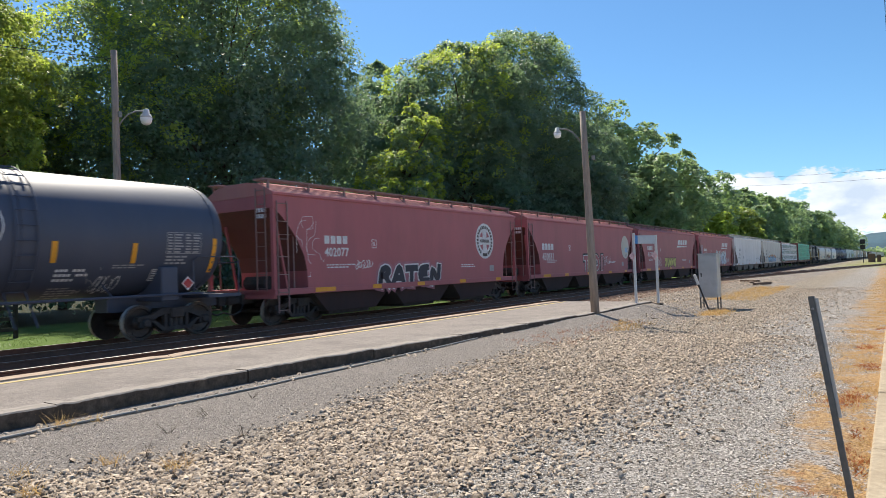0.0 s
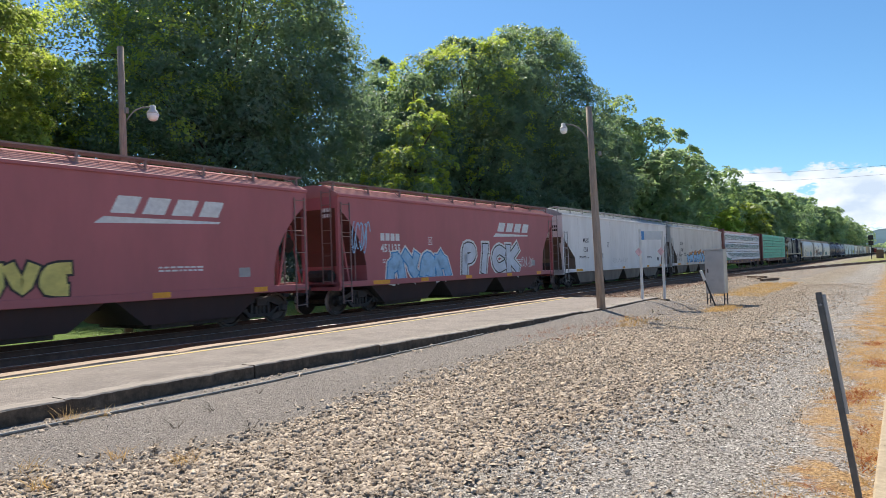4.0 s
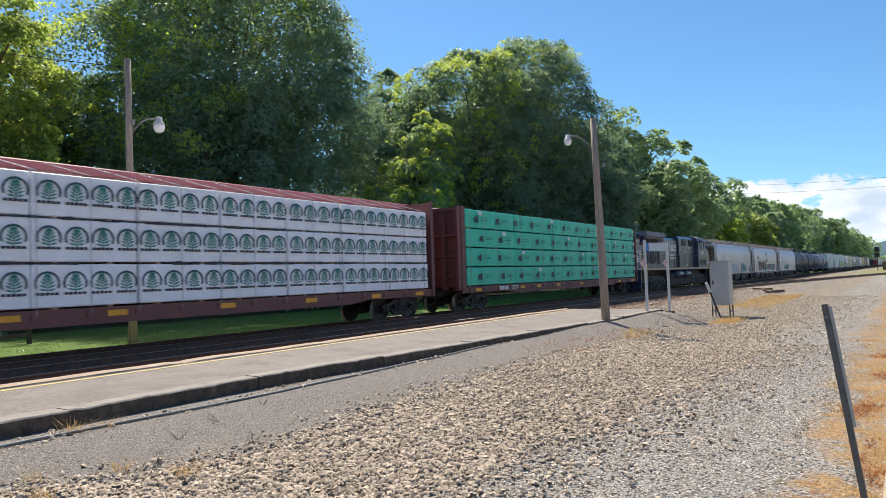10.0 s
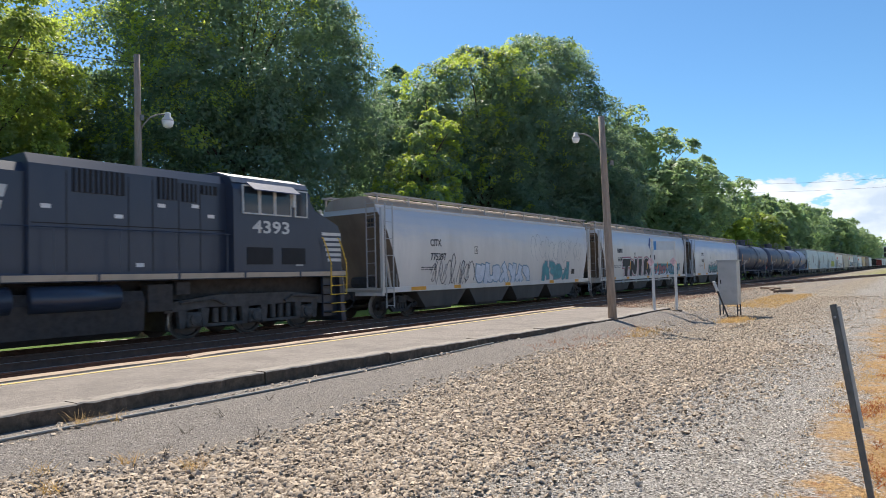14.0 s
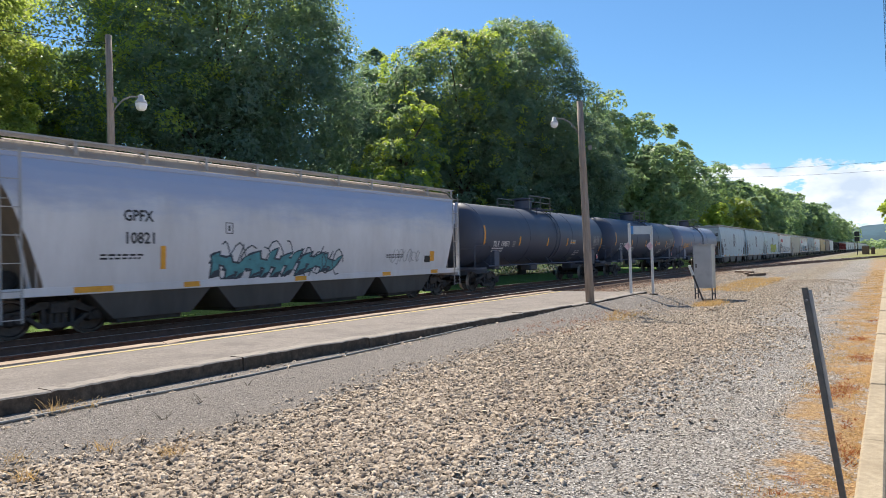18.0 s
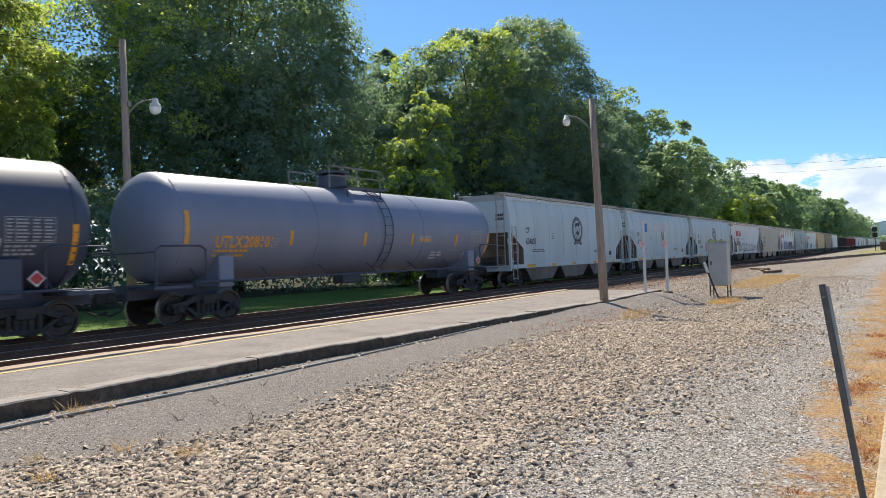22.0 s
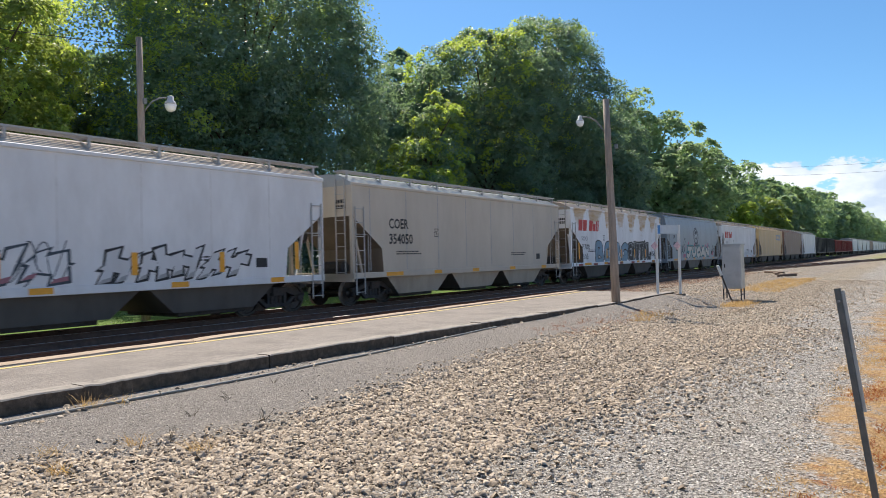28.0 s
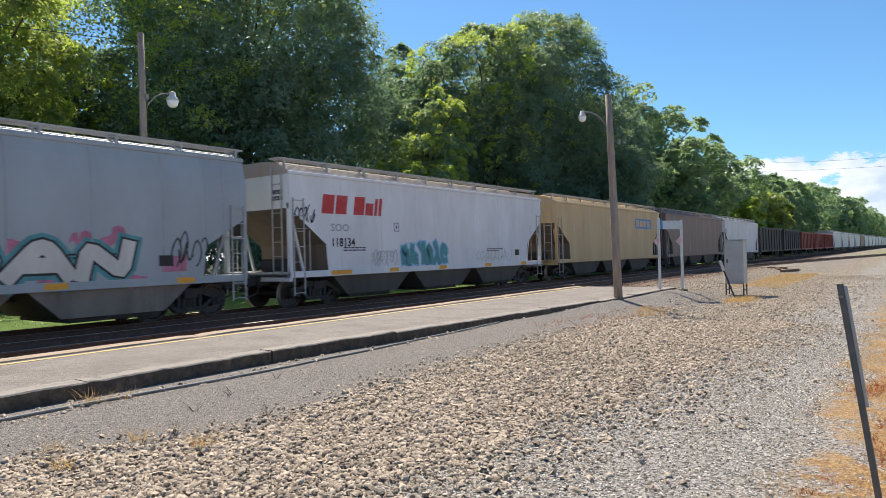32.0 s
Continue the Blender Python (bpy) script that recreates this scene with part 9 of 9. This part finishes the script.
def art_C(car, L, side, rng):
    graffiti(car, -4.6, 0.9, 1.0, 2.4, D_MUTEBLUE, D_BLACK, 4, 40, side, word="BERG", fat=0.37)
    tag(car, -6.6, -5.6, 1.35, 1.65, D_BLACK, 140, side, 0.025, 8)
    tag(car, 5.5, 6.4, 1.4, 1.75, D_BLACK, 141, side, 0.03, 6)
    for i in range(7):
        flat_bits(car, "sill_mark", [(-7.0 + 2.1 * i, -6.4 + 2.1 * i, 0.98, 1.1)], D_SILLRED, lambda z: 1.63)
    graffiti(car, 0.9, 5.3, 1.15, 2.3, D_SOOTSPRAY, D_GREY, 6, 41, side, halo=D_BLACK, word="ENITOL", fat=0.27)
    for x in (-7.0, -2.9, -0.4, 2.0, 4.2, 6.7):
        flat_bits(car, "reflector", [(x, x + 0.16, 1.35, 1.9 if abs(x) < 6 else 2.3)], D_YELLOW, side, lift=0.03)


def art_F(car, L, side, rng):
    tag(car, -8.0, -7.2, 2.7, 3.15, D_BLACK, 42, side, 0.04, 5)
    graffiti(car, -2.9, 0.0, 1.2, 2.1, D_TEAL, D_LBLUE, 6, 43, side)
    tag(car, -4.6, -3.2, 1.3, 1.8, D_GREY, 44, side, 0.025, 8)
    tag(car, 2.2, 5.2, 1.3, 1.75, D_GREY, 45, side, 0.025, 10)


def art_G(car, L, side, rng):
    flat_bits(car, "name_panel", [(3.4, 6.6, 3.0, 3.65)], D_BLUE, side, "blue name panel")
    flat_bits(car, "company_name", word_bars(4, 3.6, 3.1, 2.8, 0.45), P_TAN, side, lift=0.01)


def tank_marks(number, paint_, art=None, letters=4, code="", k=1.0):
    def f(car, L, side, rng):
        if code:
            digits(car, code, -6.88, 2.11, 0.26 * k, paint_, side, "owner_code", 0.8)
            flat_bits(car, "load_limit_print", small_print(rng, -6.88, 1.98, 1.35, 2, 0.07), paint_, side)
            flat_bits(car, "plate_letter_box", [(-4.86, -4.59, 2.1, 2.12), (-4.86, -4.59, 2.35, 2.37), (-4.86, -4.84, 2.12, 2.35), (-4.61, -4.59, 2.12, 2.35), (-4.78, -4.67, 2.16, 2.22), (-4.8, -4.65, 2.26, 2.3)], D_GREY, side)
            flat_bits(car, "data_plate", [(2.6, 3.4, 2.25, 2.52)], D_GREY, side, "grey data plate with yellow print")
            flat_bits(car, "data_print", [(2.66, 2.86, 2.31, 2.4), (2.95, 3.3, 2.31, 2.4)], D_YELLOW, side, lift=0.01)
        else:
            flat_bits(car, "owner_mark", word_bars(letters, -6.75, 2.15, 0.95, 0.27), paint_, side)
        if number:
            digits(car, number, -6.88 + 0.78 * k, 2.11, 0.26 * k, paint_, side, wide=0.82)
        if art:
            tag(car, *((-4.5, -3.45, 1.72, 2.1) if code else (4.72, 5.3, 1.3, 1.72)), D_WHITE, art, side, 0.03 if code else 0.022, 5)
            web(car, 4.35, 4.75, 1.35, 1.9, D_GREY, art + 7, side, 3)
            tag(car, *((5.4, 6.3, 1.9, 2.45) if code else (1.5, 2.5, 2.3, 3.3)), D_WHITE, art + 3, side, 0.03, 4)
    return f


def build_train():
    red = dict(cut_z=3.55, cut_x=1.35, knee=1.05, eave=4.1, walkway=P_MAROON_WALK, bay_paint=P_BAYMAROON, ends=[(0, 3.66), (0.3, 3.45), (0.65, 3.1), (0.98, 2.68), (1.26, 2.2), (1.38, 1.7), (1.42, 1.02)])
    put(tank_car(P_BLACK, "black tank car with white stencils and yellow reflectors", marks=tank_marks("", D_GREY, 61), seed=3), -4.6, 12.8)
    put(covered_hopper(15.88, P_MAROON, P_MAROON_LIGHT, "maroon covered hopper car with round white emblem", marks=maroon_marks("402077", art_a, "round"), seed=4, **red), 14.05, 29.93)
    put(covered_hopper(17.25, P_MAROON, P_MAROON_LIGHT, "maroon covered hopper car with faded white disc", marks=maroon_marks("450831", art_b, "disc", 1.7, 1.93, 1.3), seed=5, **red), 31.31, 48.57)
    put(covered_hopper(17.6, P_MAROON, P_MAROON_LIGHT, "maroon covered hopper car with yellow graffiti", marks=maroon_marks("451300", art_c, "wedge", 2.1, 2.1, 1.15), seed=6, **red), 49.9, 67.6)
    put(covered_hopper(17.0, P_MAROON, P_MAROON_LIGHT, "maroon covered hopper car with blue and grey graffiti", marks=maroon_marks("451135", art_d, "wedge"), seed=7, **red), 69.0, 86.02)
    put(covered_hopper(20.45, P_WHITE, P_WHITE, "long off-white covered hopper car with four bays", cut_z=3.0, cut_x=1.6, knee=1.8, bays=4, eave=4.26, marks=plain_marks("1216", D_BLACK, art_m, code="MULX"), seed=8), 87.35, 107.83)
    put(covered_hopper(19.46, P_CREAM, P_WHITE, "cream covered hopper car with blue graffiti", cut_z=2.95, cut_x=1.6, knee=1.8, bays=4, eave=4.2, marks=plain_marks("15539", D_BLACK, art_n, code="CRDX"), seed=9), 109.17, 128.63)
    put(centerbeam("dark red lumber flatcar loaded with white-wrapped bundles", P_WRAP, 3, 9, "white", 10, "28260"), 130.32, 153.4)
    put(centerbeam("dark red lumber flatcar loaded with green-wrapped bundles", P_GREENWRAP, 4, 5, "green", 11, "3579"), 155.44, 178.37)
    put(locomotive(), 179.53, 200.5)
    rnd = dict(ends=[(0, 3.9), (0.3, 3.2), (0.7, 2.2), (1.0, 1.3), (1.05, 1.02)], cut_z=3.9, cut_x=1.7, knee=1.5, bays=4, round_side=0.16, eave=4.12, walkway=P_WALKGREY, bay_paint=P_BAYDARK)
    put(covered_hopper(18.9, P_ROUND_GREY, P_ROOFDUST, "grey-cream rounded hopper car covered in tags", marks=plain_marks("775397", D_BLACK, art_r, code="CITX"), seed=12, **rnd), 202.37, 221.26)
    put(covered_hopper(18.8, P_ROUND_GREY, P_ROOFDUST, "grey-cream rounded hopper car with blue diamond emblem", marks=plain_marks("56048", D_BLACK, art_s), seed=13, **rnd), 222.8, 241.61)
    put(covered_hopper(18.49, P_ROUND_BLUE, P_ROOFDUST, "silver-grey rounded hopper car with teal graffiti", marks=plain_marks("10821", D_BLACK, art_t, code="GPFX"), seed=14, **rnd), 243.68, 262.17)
    tilx = dict(ladder_x=0.63, dome_x=-0.6, spots=((-7.8, 2.2, 3.1), (-4.1, 2.16, 2.62), (-0.63, 2.14, 2.59), (2.14, 2.15, 2.6), (5.25, 2.09, 2.57), (7.85, 1.73, 2.66)))
    put(tank_car(P_BLACK, "black tank car with white number", marks=tank_marks("199871", D_WHITE, code="TILX"), seed=15, **tilx), 263.7, 281.0)
    put(tank_car(P_BLACK, "black tank car with white number and tag", marks=tank_marks("197815", D_WHITE, 62, code="TILX"), seed=16, **tilx), 282.3, 299.6)
    put(tank_car(P_SLATE, "slate-blue tank car with yellow number", marks=tank_marks("208101", D_YELLOW, code="UTLX", k=1.25), seed=17, **tilx), 300.85, 318.15)
    cp = dict(cut_z=2.75, cut_x=1.32, knee=1.95, eave=4.37, rise=0.66, round_side=0.085)
    put(covered_hopper(15.9, P_PALEBLUE, P_PALEBLUE, "pale blue-grey covered hopper car with dark ring emblem", marks=emblem_marks("654005"), ribs=9, seed=18, **cp), 319.4, 335.3)
    put(covered_hopper(15.95, P_PALEBLUE, P_PALEBLUE, "pale blue-grey covered hopper car with dark ring emblem", marks=emblem_marks("651556"), ribs=9, seed=19, **cp), 336.7, 352.68)
    put(covered_hopper(16.05, P_PALEBLUE, P_PALEBLUE, "pale blue-grey covered hopper car with yellow-green graffiti", marks=emblem_marks("653262", art_z), ribs=9, seed=20, **cp), 353.97, 370.03)
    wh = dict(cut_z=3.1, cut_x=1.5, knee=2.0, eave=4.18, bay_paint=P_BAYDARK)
    put(covered_hopper(16.3, P_CPWHITE, P_ROOFDUST, "white covered hopper car with red lettering and black tags", marks=white_name_marks("118188", art_A, True), seed=21, **wh), 371.71, 388.06)
    put(covered_hopper(15.95, P_BEIGE, P_CREAM, "beige-grey covered hopper car with dark number", marks=plain_marks("354050", D_BLACK, None, 1.9, 0.44, code="COER"), ribs=8, seed=22, **{**wh, "bay_paint": P_BEIGEBAY}), 389.39, 405.33)
    put(covered_hopper(15.75, P_WASHED, P_RUSTY, "white rust-stained covered hopper car with blue graffiti", marks=white_name_marks("117102", art_C), seed=23, **wh), 406.85, 422.58)
    put(covered_hopper(15.84, P_ASHGREY, P_ASHGREY, "grey ribbed covered hopper car with white and pink graffiti", marks=emblem_marks("652635", art_e), ribs=9, seed=24, **cp), 424.07, 439.91)
    put(covered_hopper(16.45, P_CPWHITE, P_ROOFDUST, "white covered hopper car with red lettering and teal tag", marks=white_name_marks("118134", art_F), seed=25, **wh), 441.48, 457.94)
    put(covered_hopper(16.9, P_TAN, P_TAN, "tan covered hopper car with blue panel", marks=art_G, seed=26, **wh), 459.77, 476.65)
    put(covered_hopper(17.0, P_BROWN, P_BROWN, "brown covered hopper car", seed=27, **wh), 478.2, 495.2)
    put(covered_hopper(16.0, P_CPWHITE, P_CPWHITE, "pale grey covered hopper car", seed=28, **wh), 496.7, 512.7)
    for l in (514.2, 530.8):
        put(gondola(15.2, P_SOOT, "black ribbed open-top car"), l, l + 15.2)
    for l in (547.6, 562.6, 577.6):
        put(gondola(13.6, P_RED, "red ribbed open-top car", 3.75), l, l + 13.6)
    grey = covered_hopper(16.0, P_SILVER, P_SILVER, "silver-grey covered hopper car", seed=29, detail=1, **wh)
    put(grey, 593, 609)
    for i in range(13):
        l = 610.5 + 17.5 * i
        if i == 3:
            put(covered_hopper(16.0, P_BROWN, P_BROWN, "brown covered hopper car", seed=30, detail=1, **wh), l, l + 16)
        else:
            c = copy_thing(grey, pose(l + 8, TRACK_Y, RAIL_Z))
            for o in c.children_recursive:
                if o.name.startswith("wheelset"):
                    WHEELSETS[-1 if o.location.x < 0 else 1].append(o)
            put(c, l, l + 16)


build_train()


# ---- ties, last ----
build_ties(T_MAIN, main_y, 2.0, 70.0, 0.53)
build_ties(T_SIDE, siding_y, 1.0, 60.0, 0.55)


# ---- what moves ----
# how far the train has come, in metres, at each second given
RUN = ((0.0, 0.0), (1.5, 19.62), (3.5, 45.81), (5.5, 72.05), (7.5, 98.39), (9.0, 118.13), (10.5, 137.86), (13.0, 170.79), (14.5, 190.64), (16.5, 217.19), (17.5, 230.52),
       (19.0, 250.56), (20.5, 270.7), (22.0, 290.92), (23.0, 304.48), (24.5, 324.89), (25.5, 338.55), (27.5, 365.94), (29.0, 386.53), (31.0, 414.01), (32.0, 427.75))


def car_pose(s):
    return pose(s, main_y(s), RAIL_Z, 0, 0, math.degrees(math.atan(main_y(s + 4) - main_y(s - 4)) / 8))


def motions():
    for car, u in CARS:
        walk(car, [(t, car_pose(u - run)) for t, run in RUN])
    # wheels: one turn for each 2.83 m of track, keyed at every frame on one wheelset of each axle place
    times, runs = [r[0] for r in RUN], [r[1] for r in RUN]
    for s, sets in WHEELSETS.items():
        first = sets[0]
        place = first.location.copy()
        rows = []
        for k in range(int(32.0 * FPS) + 1):
            t = k / FPS
            rows.append((t, pose(*place, 0, -math.degrees(float(np.interp(t, times, runs)) / 0.455) % 360, 0)))
        walk(first, rows)
        for w in sets[1:]:
            w.rotation_mode = "QUATERNION"
            w.animation_data_create()
            w.animation_data.action = first.animation_data.action
            w.animation_data.action_slot = first.animation_data.action_slot
    for w in LOCO_WHEELS:
        place = w.location.copy()
        walk(w, [(k / FPS, pose(*place, 0, -math.degrees(float(np.interp(k / FPS, times, runs)) / 0.505) % 360, 0)) for k in range(int(32.0 * FPS) + 1)])


motions()
